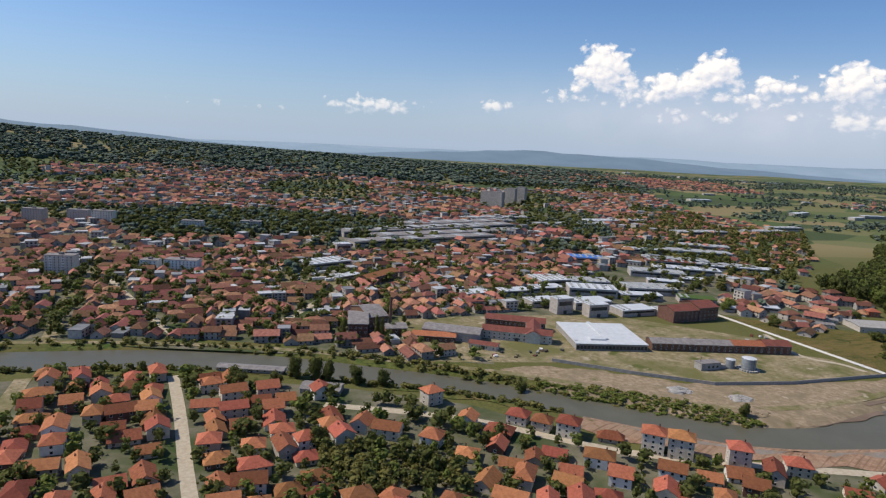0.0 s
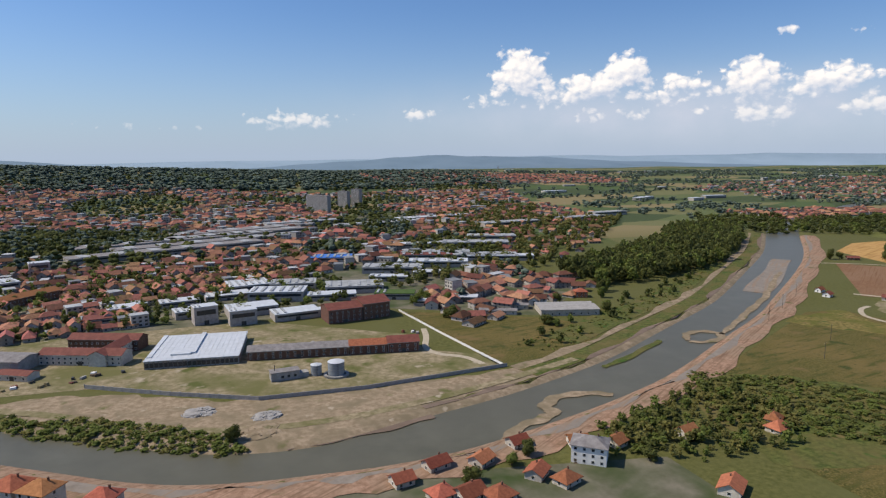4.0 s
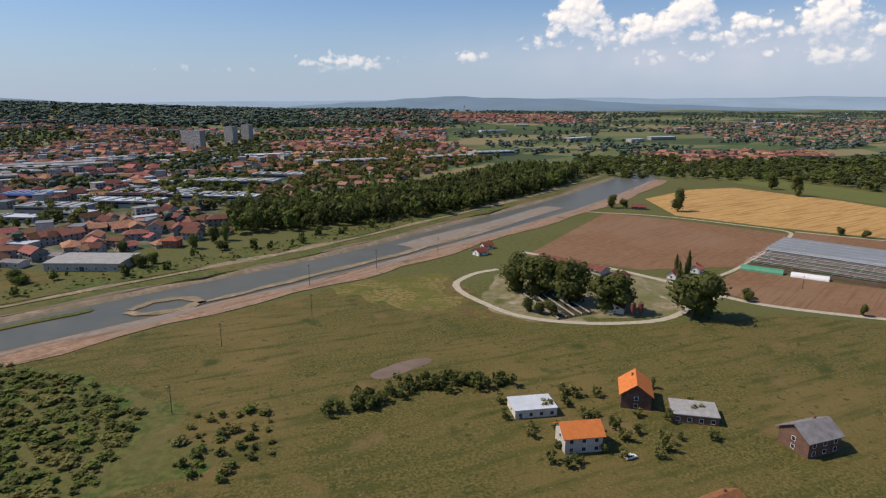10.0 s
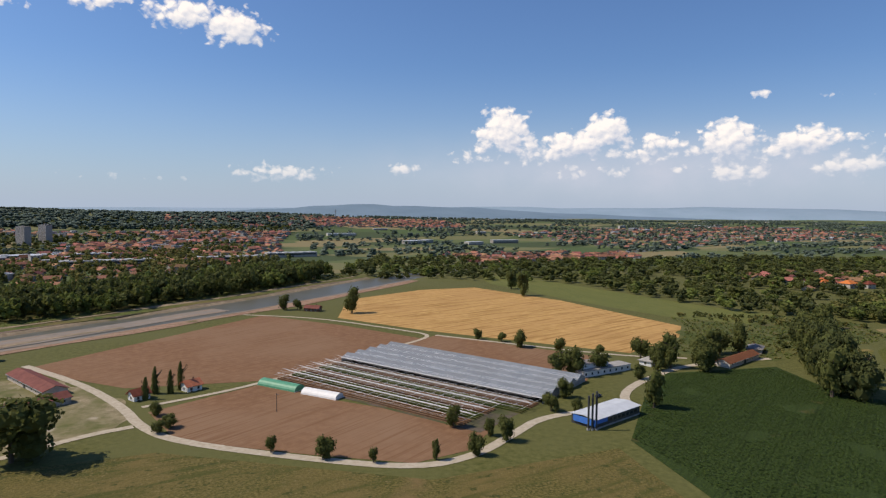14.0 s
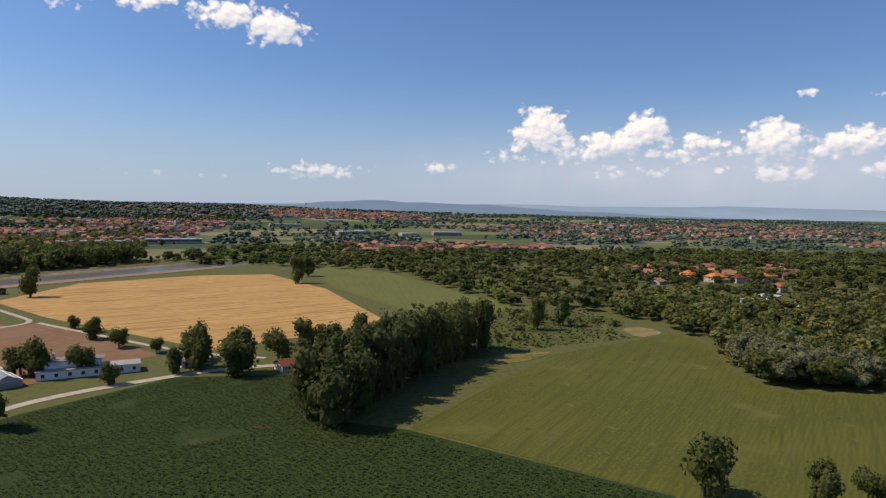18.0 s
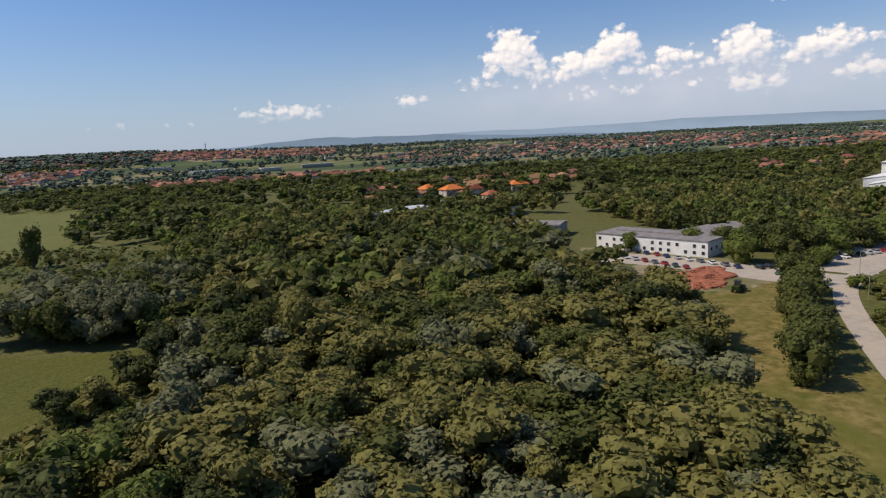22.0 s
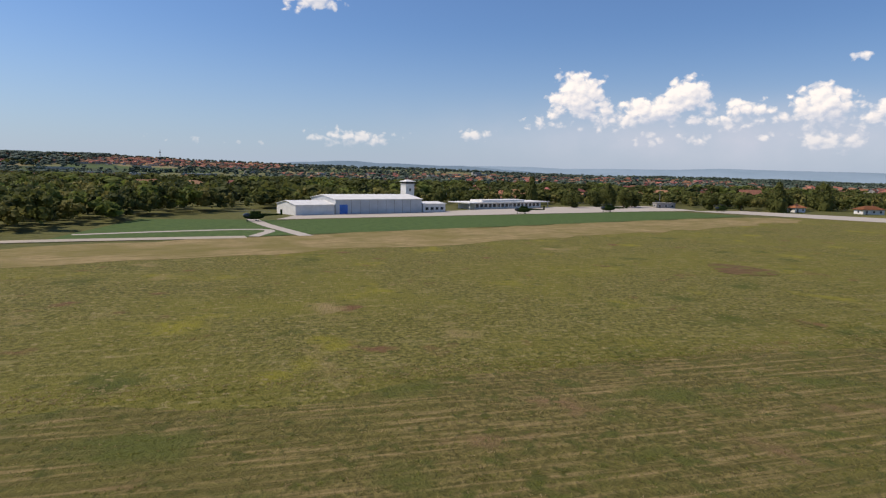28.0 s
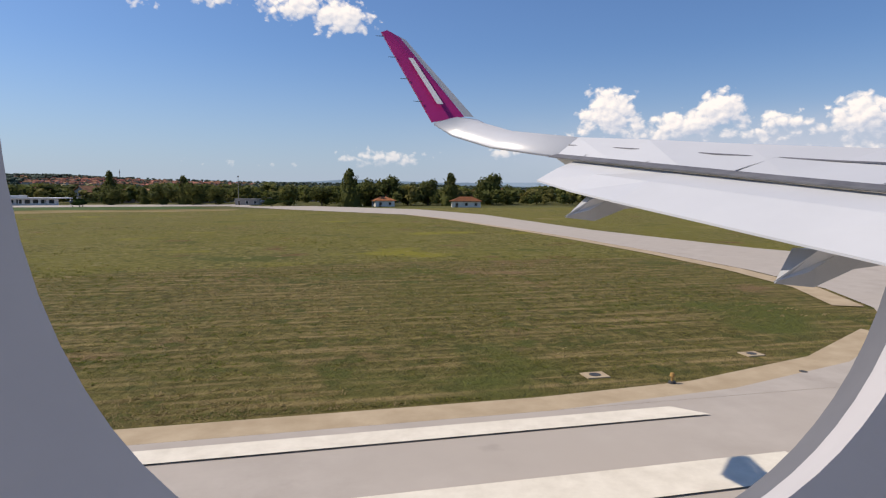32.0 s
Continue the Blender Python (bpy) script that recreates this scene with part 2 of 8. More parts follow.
M = {
    "meadow": mat("meadow grass", (.056, .054, .012), (.140, .114, .034), .9, .95, .5, big=.02, bigcol=(.140, .104, .035), detail=9, streak=(.12, 30, 5, (.064, .066, .015), .5, .68), spots=((.035, .60, (.15, .105, .042)), (.05, .61, (.046, .056, .013)), (.3, .59, (.050, .054, .013)), (.8, .60, (.165, .128, .05))), soft=.085),
    "airgrass": mat("airfield grass", (.076, .072, .015), (.180, .160, .042), 1.6, .95, .5, big=.03, bigcol=(.140, .130, .022), detail=9, streak=(.03, 5, 1.4, (.225, .19, .075), .55, .78), spots=((.08, .60, (.19, .172, .022)), (.09, .60, (.075, .085, .016)), (.13, .615, (.14, .078, .036)), (.07, .64, (.23, .175, .075)), (.6, .58, (.078, .082, .018)), (1.3, .58, (.23, .19, .08))), soft=.085),
    "mowngrass": mat("striped cut grass", (.074, .064, .017), (.195, .158, .054), 1.9, .95, .5, big=.05, bigcol=(.130, .116, .030), detail=9, stripe=(0.0, 1.7, (.082, .073, .018), .6), streak=(0.0, 9, .6, (.265, .195, .085), .50, .72), spots=((.14, .6, (.18, .118, .056)), (.10, .57, (.088, .096, .020)), (.7, .57, (.076, .078, .018)), (.4, .6, (.085, .09, .02))), soft=.085),
    "straw": mat("dry straw strip", (.20, .15, .065), (.31, .235, .115), .35, .95, .2, big=.06, bigcol=(.17, .14, .045), streak=(.35, 14, 1.5, (.13, .115, .03), .5, .7)),
    "bandgreen": mat("fresh green grass", (.045, .08, .02), (.08, .122, .034), .4, .95, .2),
    "sand": mat("river sand", (.20, .150, .095), (.315, .245, .165), .25, .95, .2, big=.05, bigcol=(.18, .145, .09), detail=8, spots=((.06, .61, (.11, .11, .04)), (.15, .63, (.35, .29, .21))), soft=.11),
    "redsand": mat("dug earth", (.215, .128, .080), (.345, .222, .15), .25, .95, .2, big=.04, bigcol=(.27, .19, .128), detail=8, streak=(.52, 36, 1.6, (.17, .105, .066), .5, .66), spots=((.08, .62, (.13, .11, .05)), (.2, .62, (.18, .11, .07))), soft=.11),
    "water": mat("river water", (.088, .084, .056), (.118, .112, .078), .05, .34, .04, big=.02, bigcol=(.10, .094, .064)),
    "dirt": mat("dry yard", (.165, .138, .075), (.30, .245, .155), .2, .95, .1, big=.03, bigcol=(.125, .12, .045), detail=8, spots=((.05, .58, (.085, .095, .026)), (.2, .62, (.12, .115, .045)), (.09, .63, (.34, .29, .21))), soft=.11),
    "brown": mat("ploughed field", (.165, .088, .045), (.215, .12, .064), .2, .95, .2, streak=(.55, 50, 1.6, (.162, .087, .044), .5, .68), big=.012, bigcol=(.215, .13, .075), soft=.11),
    "wheat": mat("wheat stubble", (.36, .205, .066), (.50, .315, .118), .15, .95, .2, streak=(.3, 60, 4.0, (.27, .15, .045), .48, .66), big=.02, bigcol=(.40, .235, .085)),
    "crop": mat("dark green crop", (.018, .032, .006), (.044, .068, .013), 1.6, .95, .6, streak=(.55, 60, 1.4, (.016, .028, .005), .5, .72), spots=((.05, .66, (.075, .065, .02)),), soft=.085),
    "bankgreen": mat("bank weeds", (.050, .066, .015), (.105, .115, .030), .3, .95, .5, big=.03, bigcol=(.12, .10, .035), spots=((.06, .6, (.16, .12, .05)), (.09, .6, (.045, .085, .015))), soft=.085),
    "mown": mat("mown grass", (.062, .070, .012), (.116, .114, .022), 1.1, .95, .3, big=.02, bigcol=(.104, .104, .020), detail=8, stripe=(.62, 1.7, (.060, .064, .011), .4), streak=(.72, 45, 1.6, (.066, .070, .013), .48, .7), spots=((.03, .6, (.122, .112, .028)), (.12, .63, (.132, .114, .036)), (.5, .62, (.054, .064, .010))), soft=.085),
    "lightgreen": mat("pale green field", (.082, .096, .024), (.140, .144, .040), .5, .95, .2, big=.02, bigcol=(.125, .130, .036), detail=8, streak=(1.4, 50, 2.5, (.092, .104, .026), .5, .7), soft=.11),
    "lane": mat("gravel lane", (.33, .28, .20), (.46, .40, .31), .4, .95, .05),
    "asphalt": mat("worn asphalt", (.30, .26, .21), (.40, .355, .295), .5, .9, .02, big=.1, bigcol=(.40, .345, .27)),
    "town": mat("town ground", (.085, .085, .05), (.19, .17, .125), .06, .95, 0, big=.03, bigcol=(.045, .065, .02)),
    "runway": mat("runway concrete", (.37, .33, .285), (.45, .405, .355), .5, .85, .01, big=.15, bigcol=(.41, .365, .315), spots=((.4, .64, (.33, .295, .255)),)),
    "kerb": mat("runway shoulder", (.36, .28, .18), (.46, .37, .25), .8, .9, .01),
    "paint": mat("runway paint", (.62, .57, .47), (.74, .69, .58), 1.5, .8),
    "leaf": mat("leaves", (.074, .084, .022), (.142, .154, .044), .5, .8, vary=.16, island=True, thin=.4),
    "leaf2": mat("willow leaves", (.150, .142, .038), (.225, .206, .066), .4, .8, vary=.13, island=True, thin=.36),
    "leaf3": mat("grey willow leaves", (.130, .136, .064), (.205, .210, .106), .5, .8, vary=.12, island=True, thin=.34),
    "leaf4": mat("fresh green leaves", (.104, .130, .026), (.180, .212, .054), .4, .8, vary=.14, island=True, thin=.4),
    "leaf5": mat("dark leaves", (.050, .060, .019), (.094, .106, .033), .5, .8, vary=.14, island=True, thin=.34),
    # far trees: distance haze is mixed into this paler, bluer leaf colour
    "hazeleaf": mat("hazy far canopy", (.066, .090, .068), (.108, .136, .100), .05, .9, vary=.25, island=True),
    "bark": mat("bark", (.07, .055, .04), (.14, .11, .08), 2, .95, .05),
    "roof": mat("orange roof tiles", (.215, .078, .040), (.36, .135, .068), .7, .9, .05, vary=.42),
    # browner and less saturated than the orange tiles
    "roof_far": mat("dull town roof tiles", (.155, .074, .050), (.31, .142, .090), .5, .9, 0, vary=.6, island=True),
    "wall": mat("rendered wall", (.40, .36, .30), (.56, .51, .44), .5, .9, .01, vary=.25),
    "wall_far": mat("town walls", (.27, .245, .22), (.43, .395, .355), .4, .9, 0, vary=.4, island=True),
    "brickwall": mat("old brick", (.105, .058, .042), (.185, .105, .076), .5, .9, .03, vary=.2),
    "white": mat("white paint", (.62, .61, .58), (.76, .75, .72), .4, .6, .005),
    "metalroof": mat("pale metal roofing", (.44, .46, .47), (.56, .58, .60), .2, .45, .01),
    "greyroof": mat("grey sheet roof", (.14, .13, .125), (.25, .235, .225), .3, .8, .01, vary=.4, island=True),
    "hallroof": mat("factory roofing", (.20, .21, .21), (.36, .37, .38), .1, .7, 0, vary=.45, island=True),
    "redroof": mat("red sheet roof", (.13, .045, .035), (.21, .075, .055), .3, .75, .01),
    "glass": mat("window glass", (.02, .025, .03), (.04, .05, .06), 1, .08),
    "concrete": mat("grey concrete", (.24, .23, .215), (.36, .345, .325), .4, .9, .01),
    "dark": mat("dark steel", (.03, .03, .03), (.06, .06, .055), 1, .6),
    "ghglass": mat("greenhouse sheeting", (.17, .195, .22), (.27, .30, .33), .15, .22, big=.03, bigcol=(.21, .23, .25)),
    "ghdust": mat("dusty sheeting", (.085, .072, .064), (.15, .128, .115), .3, .5, big=.05, bigcol=(.12, .115, .11)),
    "bluepaint": mat("blue paint", (.03, .12, .42), (.05, .18, .55), .5, .6),
}


def land_material():
    """Open land: grass close by, a patchwork of fields beyond."""
    m = mat("open land", (.060, .066, .016), (.125, .12, .038), .35, .95, .3, big=.012, bigcol=(.10, .10, .034))
    n, l = m.node_tree.nodes, m.node_tree.links
    b = n["Principled BSDF"]
    old = b.inputs["Base Color"].links[0].from_socket
    tc = next(q for q in n if q.type == "TEX_COORD")
    mp = n.new("ShaderNodeMapping")
    mp.inputs["Rotation"].default_value, mp.inputs["Scale"].default_value = (0, 0, .4), (.0042 / K, .0085 / K, .01)
    l.new(tc.outputs["Object"], mp.inputs[0])
    vo = n.new("ShaderNodeTexVoronoi")
    vo.inputs["Scale"].default_value = 1.0
    l.new(mp.outputs[0], vo.inputs["Vector"])
    rp = n.new("ShaderNodeValToRGB")
    rp.color_ramp.interpolation = "CONSTANT"
    for i, (at_, c) in enumerate(((0, (.055, .075, .03)), (.3, (.10, .12, .045)), (.5, (.20, .165, .08)), (.62, (.07, .10, .035)), (.8, (.14, .14, .06)))):
        e = rp.color_ramp.elements[i] if i < 2 else rp.color_ramp.elements.new(at_)
        e.position, e.color = at_, (*c, 1)
    sx = n.new("ShaderNodeSeparateColor")
    l.new(vo.outputs["Color"], sx.inputs[0])
    l.new(sx.outputs[0], rp.inputs[0])
    sp = n.new("ShaderNodeSeparateXYZ")
    l.new(tc.outputs["Object"], sp.inputs[0])
    far = n.new("ShaderNodeMapRange")
    far.inputs[1].default_value, far.inputs[2].default_value = 750 * K, 1000 * K
    l.new(sp.outputs[1], far.inputs[0])
    mx = n.new("ShaderNodeMix")
    mx.data_type = "RGBA"
    l.new(far.outputs[0], mx.inputs[0])
    l.new(old, mx.inputs[6])
    l.new(rp.outputs[0], mx.inputs[7])
    l.new(mx.outputs[2], b.inputs["Base Color"])
    return m


M["water"].node_tree.nodes["Principled BSDF"].inputs["Specular IOR Level"].default_value = .16
M["ground"] = land_material()
M["newroof"] = mat("new orange roof tiles", (.50, .145, .035), (.62, .20, .06), .8, .85, .05)
# both ridge colours have the blue veil of distance haze painted in
M["ridge"] = mat("haze-blue far ridge", (.13, .19, .24), (.16, .225, .28), .002, 1.0)
M["ridge2"] = mat("haze-pale farthest ridge", (.22, .30, .36), (.26, .34, .41), .002, 1.0)

# ---- builders ----
def poly_obj(name, verts, faces, material, parent=None, mats=None, idx=None, smooth=False, label=""):
    """One mesh object from plan metres."""
    me = bpy.data.meshes.new(name)
    me.from_pydata([(x * K, y * K, z * K) for x, y, z in verts], [], faces)
    for m in (mats or [material]):
        me.materials.append(m)
    if idx is not None:
        me.polygons.foreach_set("material_index", idx)
    if smooth:
        me.polygons.foreach_set("use_smooth", [True] * len(me.polygons))
    me.update()
    ob = new(name, me)
    if parent:
        ob.parent = parent
    return tagged(ob, label) if label else ob


def empty(name, x, y, z, turn=0.0, label="", category="", group=""):
    ob = new(name)
    ob.matrix_basis = pose(x * K, y * K, z * K, 0, 0, turn)
    return tagged(ob, label, category, group)


def box(x0, x1, y0, y1, z0, z1):
    v = [(x, y, z) for z in (z0, z1) for x, y in ((x0, y0), (x1, y0), (x1, y1), (x0, y1))]
    return v, [(3, 2, 1, 0), (4, 5, 6, 7), (0, 1, 5, 4), (1, 2, 6, 5), (2, 3, 7, 6), (3, 0, 4, 7)]


def join(*pieces):
    vs, fs = [], []
    for v, f in pieces:
        o = len(vs)
        vs += v
        fs += [tuple(i + o for i in p) for p in f]
    return vs, fs


def tube(r0, r1, z0, z1, n=10, x=0.0, y=0.0):
    v = [(x + r * math.cos(2 * math.pi * i / n), y + r * math.sin(2 * math.pi * i / n), z) for r, z in ((r0, z0), (r1, z1)) for i in range(n)]
    return v, [(i, (i + 1) % n, n + (i + 1) % n, n + i) for i in range(n)] + [tuple(range(n - 1, -1, -1)), tuple(range(n, 2 * n))]


def part(name, geo, material, parent, label="", smooth=False):
    return poly_obj(name, geo[0], geo[1], material, parent, smooth=smooth, label=label)


def chaikin(pts, rounds=2, closed=False):
    for _ in range(rounds):
        out = [] if closed else [pts[0]]
        n = len(pts)
        for i in range(n if closed else n - 1):
            a, b = pts[i], pts[(i + 1) % n]
            out += [tuple(.75 * p + .25 * q for p, q in zip(a, b)), tuple(.25 * p + .75 * q for p, q in zip(a, b))]
        pts = out if closed else out + [pts[-1]]
    return pts


# the river: middle line and half width
RIVER = chaikin([(-2600, 900, 20), (-1700, 560, 18), (-1400, 478, 18), (-1261, 476, 18), (-1196, 472, 18), (-1114, 452, 14), (-1040, 416, 14), (-998, 398, 13),
                 (-958, 372, 12), (-905, 335, 13), (-860, 303, 13), (-824, 290, 12), (-793, 286, 12), (-768, 286, 16),
                 (-729, 291, 21), (-676, 302, 20), (-627, 316, 21), (-566, 338, 21), (-480, 385, 21), (-385, 434, 21),
                 (-330, 470, 20), (-190, 566, 24), (-55, 662, 24), (100, 800, 24), (250, 930, 24), (520, 1060, 24), (1500, 1500, 24), (3000, 2300, 24)], 2)
RP = np.array(RIVER)
SEG_A, SEG_D = RP[:-1], RP[1:] - RP[:-1]


def river_gap(x, y):
    """Distance from the river's middle line and its half width there, for arrays."""
    x, y = np.atleast_1d(x).astype(float), np.atleast_1d(y).astype(float)
    if x.size == 1:
        u = np.clip(((x - SEG_A[:, 0]) * SEG_D[:, 0] + (y - SEG_A[:, 1]) * SEG_D[:, 1]) / (SEG_D[:, 0] ** 2 + SEG_D[:, 1] ** 2), 0, 1)
        r = np.hypot(x - SEG_A[:, 0] - u * SEG_D[:, 0], y - SEG_A[:, 1] - u * SEG_D[:, 1])
        i = r.argmin()
        return r[i:i + 1], SEG_A[i:i + 1, 2] + u[i:i + 1] * SEG_D[i:i + 1, 2]
    best, width = np.full(x.shape, 1e9), np.full(x.shape, 20.0)
    for a, d in zip(SEG_A, SEG_D):
        u = np.clip(((x - a[0]) * d[0] + (y - a[1]) * d[1]) / (d[0] ** 2 + d[1] ** 2), 0, 1)
        r = np.hypot(x - a[0] - u * d[0], y - a[1] - u * d[1])
        near = r < best
        best, width = np.where(near, r, best), np.where(near, a[2] + u * d[2], width)
    return best, width


def height(x, y):
    """The lie of the land, in plan metres, for arrays."""
    x, y = np.atleast_1d(x).astype(float), np.atleast_1d(y).astype(float)
    crest = np.interp(x, [-4000, -2500, -1900, -1000, -300, 400, 1000, 2000, 4000], [150, 128, 112, 84, 62, 60, 46, 30, 20])
    rise = np.clip((y - 1500) / 1500, 0, 1)
    fall = np.clip((y - 3000) / 2500, 0, 1)
    z = crest * (rise * rise * (3 - 2 * rise)) * (1 - .9 * fall)
    z += rise * 6 * np.sin(x * .0041 + 1.3) * np.sin(y * .0031)
    west = np.clip((-1500 - x) / 1200, 0, 1) * np.clip((y - 500) / 800, 0, 1)
    z += west * 30 * (1 - fall)
    d, w = river_gap(x, y)
    return z - 3.2 * np.clip((w + 7 - d) / 9, 0, 1) * (z < 25)


# ---- ground ----
def lines(*spans):
    out = []
    for a, b, step in spans:
        out += list(np.arange(a, b, step))
    return np.array(out + [spans[-1][1]])


gx = lines((-6500, -2000, 150), (-2000, -1300, 25), (-1300, 200, 6), (200, 1300, 15), (1300, 2500, 40), (2500, 8500, 200))
gy = lines((-900, 0, 60), (0, 240, 12), (240, 720, 6), (720, 1500, 16), (1500, 3600, 40), (3600, 8700, 170))
GX, GY = np.meshgrid(gx, gy, indexing="ij")
GZ = height(GX.ravel(), GY.ravel())


def sheet(name, X, Y, Z, material, smooth=True):
    nx, ny = X.shape
    me = bpy.data.meshes.new(name)
    co3 = np.stack([X.ravel(), Y.ravel(), np.ravel(Z)], -1) * K
    i = (np.arange(nx - 1)[:, None] * ny + np.arange(ny - 1)).ravel()
    quads = np.stack([i, i + ny, i + ny + 1, i + 1], -1)
    me.vertices.add(len(co3))
    me.vertices.foreach_set("co", co3.ravel())
    me.loops.add(quads.size)
    me.loops.foreach_set("vertex_index", quads.ravel())
    me.polygons.add(len(quads))
    me.polygons.foreach_set("loop_start", np.arange(len(quads)) * 4)
    me.polygons.foreach_set("loop_total", np.full(len(quads), 4))
    me.polygons.foreach_set("use_smooth", np.full(len(quads), smooth))
    me.materials.append(material)
    me.update(calc_edges=True)
    return new(name, me)


ground = tagged(sheet("ground", GX, GY, GZ, M["ground"]), "rough olive-green grassland running out to the hills", "ground", kind="structure")


def ribbon(name, pts, half, z, material, label, category, lift=0.12, step=None):
    """A strip of constant or tapering width along a line, laid on the land."""
    left, right = [], []
    for i, p in enumerate(pts):
        a, b = pts[max(i - 1, 0)], pts[min(i + 1, len(pts) - 1)]
        d = Vector((b[0] - a[0], b[1] - a[1])).normalized()
        h0, h1 = half(i) if callable(half) else (half, half)
        left.append((p[0] - d.y * h0, p[1] + d.x * h0))
        right.append((p[0] + d.y * h1, p[1] - d.x * h1))
    vs = []
    for pq in zip(left, right):
        for q in pq:
            vs.append((q[0], q[1], (height(*q)[0] if z is None else z) + lift))
    fs = [(2 * i + 1, 2 * i + 3, 2 * i + 2, 2 * i) for i in range(len(pts) - 1)]
    return tagged(poly_obj(name, vs, fs, material), label, category, kind="structure")


def patch(name, pts, material, label, category="field", lift=0.06, rounds=0, ragged=0.0, grain=1.0):
    if rounds:
        pts = chaikin(pts, rounds, True)
    if ragged:
        q = []
        for (x0, y0), (x1, y1) in zip(pts, pts[1:] + pts[:1]):
            m = max(1, int(math.hypot(x1 - x0, y1 - y0) / 2.5 * grain))
            q += [(x0 + (x1 - x0) * k / m, y0 + (y1 - y0) * k / m) for k in range(m)]
        pts = [(x + ragged * (noise.noise(Vector((x * .06, y * .06, 0)) * grain) + .16 * noise.noise(Vector((x * .3, y * .3, 4)) * grain)), y + ragged * (noise.noise(Vector((x * .06, y * .06, 9)) * grain) + .16 * noise.noise(Vector((x * .3, y * .3, 14)) * grain))) for x, y in q]
    ob = poly_obj(name, [(x, y, lift) for x, y in pts], [tuple(range(len(pts)))], material)
    if ob.data.polygons[0].normal.z < 0:
        ob.data.flip_normals()
    return tagged(ob, label, category, kind="structure")


def ridge(name, pts, material, label):
    """A far chain of hills: a crest line with slopes in front and behind."""
    pts = chaikin(pts, 2)
    vs = []
    for i, (x, y, h) in enumerate(pts):
        w = 14 * math.sin(i * .9) + 9 * math.sin(i * 2.3 + 1)
        vs += [(x, y - 900, 0), (x, y, h + w * h / 200), (x, y + 300, 0)]
    fs = [(3 * i + k, 3 * i + k + 3, 3 * i + k + 4, 3 * i + k + 1) for i in range(len(pts) - 1) for k in range(2)]
    tagged(poly_obj(name, vs, fs, material, smooth=True), label, "hills", kind="structure")


ridge("backdrop", [(-900, 7100, 0), (-300, 7050, 18), (300, 7000, 60), (1100, 7000, 115), (2000, 6900, 150), (2900, 6700, 120), (3800, 6500, 70), (5000, 6200, 40), (6200, 5600, 30)], M["ridge"], "wooded ridge tinted haze-blue far behind the airfield")
ridge("backdrop", [(-6400, 6400, 330), (-5200, 6700, 300), (-4200, 6900, 235), (-3200, 7000, 160), (-2000, 7000, 80), (-1000, 7000, 20), (-400, 7000, 0)], M["ridge"], "far mountains tinted haze-blue behind the town")
ridge("backdrop", [(-5200, 8000, 0), (-3000, 8000, 70), (0, 8000, 90), (2500, 7700, 120), (4200, 7000, 130), (5600, 6100, 140), (6900, 4700, 130), (7600, 3200, 90)], M["ridge2"], "far mountains tinted haze-pale on the horizon")

# ---- river and its banks ----
ribbon("water", [p for p in RIVER], lambda i: (RIVER[i][2] + 5, RIVER[i][2] + 5), -1.5, M["water"], "slow greenish-grey river water", "water", 0)


def bank(name, side, inner, outer, x0, x1, material, label, lift):
    """A strip of bank beside the water, draped over the slope."""
    pts = [p for p in RIVER if x0 < p[0] < x1]
    rows = []
    for i, p in enumerate(pts):
        a, b = pts[max(i - 1, 0)], pts[min(i + 1, len(pts) - 1)]
        d = Vector((b[0] - a[0], b[1] - a[1])).normalized()
        wob = 3 * math.sin(i * 1.7 + side) + 2 * math.sin(i * .6)
        for k in range(6):
            o = (p[2] + inner + (outer + wob - inner) * k / 5) * side
            q = (p[0] - d.y * o, p[1] + d.x * o)
            rows.append((q[0], q[1], height(*q)[0] + lift))
    fs = [(r * 6 + k, r * 6 + k + 1, r * 6 + k + 7, r * 6 + k + 6) for r in range(len(pts) - 1) for k in range(5)]
    if side > 0:
        fs = [f[::-1] for f in fs]
    return tagged(poly_obj(name, rows, fs, material, smooth=True), label, "river bank", kind="structure")


M["dryweed"] = mat("dry weeds", (.105, .088, .022), (.22, .17, .06), .35, .95, .4, big=.05, bigcol=(.10, .10, .02), spots=((.12, .6, (.06, .085, .015)), (.08, .62, (.19, .12, .06))), soft=.11)
M["freshweed"] = mat("rank weeds", (.036, .052, .011), (.088, .102, .026), .7, .95, .5, big=.04, bigcol=(.098, .098, .030), spots=((.10, .6, (.135, .12, .06)), (.07, .6, (.028, .046, .010)), (.04, .6, (.12, .085, .05))), soft=.1)
M["mud"] = mat("drying mud", (.13, .095, .07), (.19, .14, .105), .1, .8, .05)

M["gravelbed"] = mat("dug river bed", (.17, .145, .12), (.27, .235, .195), .15, .9, .2, streak=(.62, 40, 3, (.24, .17, .115), .5, .66), big=.04, bigcol=(.21, .18, .15))
bank("bank_north", 1, -1, 36, -960, -720, M["sand"], "bare pale sand bank beside the river", .35)
bank("bank_north", 1, -1, 9, -730, 140, M["sand"], "pale sandy water's edge", .35)
bank("bank_green_north", 1, 9.5, 25, -640, 140, M["bankgreen"], "weedy green river bank", .36)
bank("bank_south", -1, -1, 26, -930, 140, M["redsand"], "dug reddish earth bank beside the river", .35)
bank("embankment", 1, 26, 33, -640, 120, M["sand"], "sandy service track on the flood bank", .4)
bank("revetment", 1, 8.2, 10.4, -730, 130, M["mud"], "dark stone revetment above the pale water's edge", .5)
bank("bank_track", -1, 9, 12.5, -900, 120, M["gravelbed"], "pale wheel track along the dug bank", .42)
bank("weed_strip", 1, 34, 64, -560, 120, M["bankgreen"], "rank weeds behind the flood bank", .30)
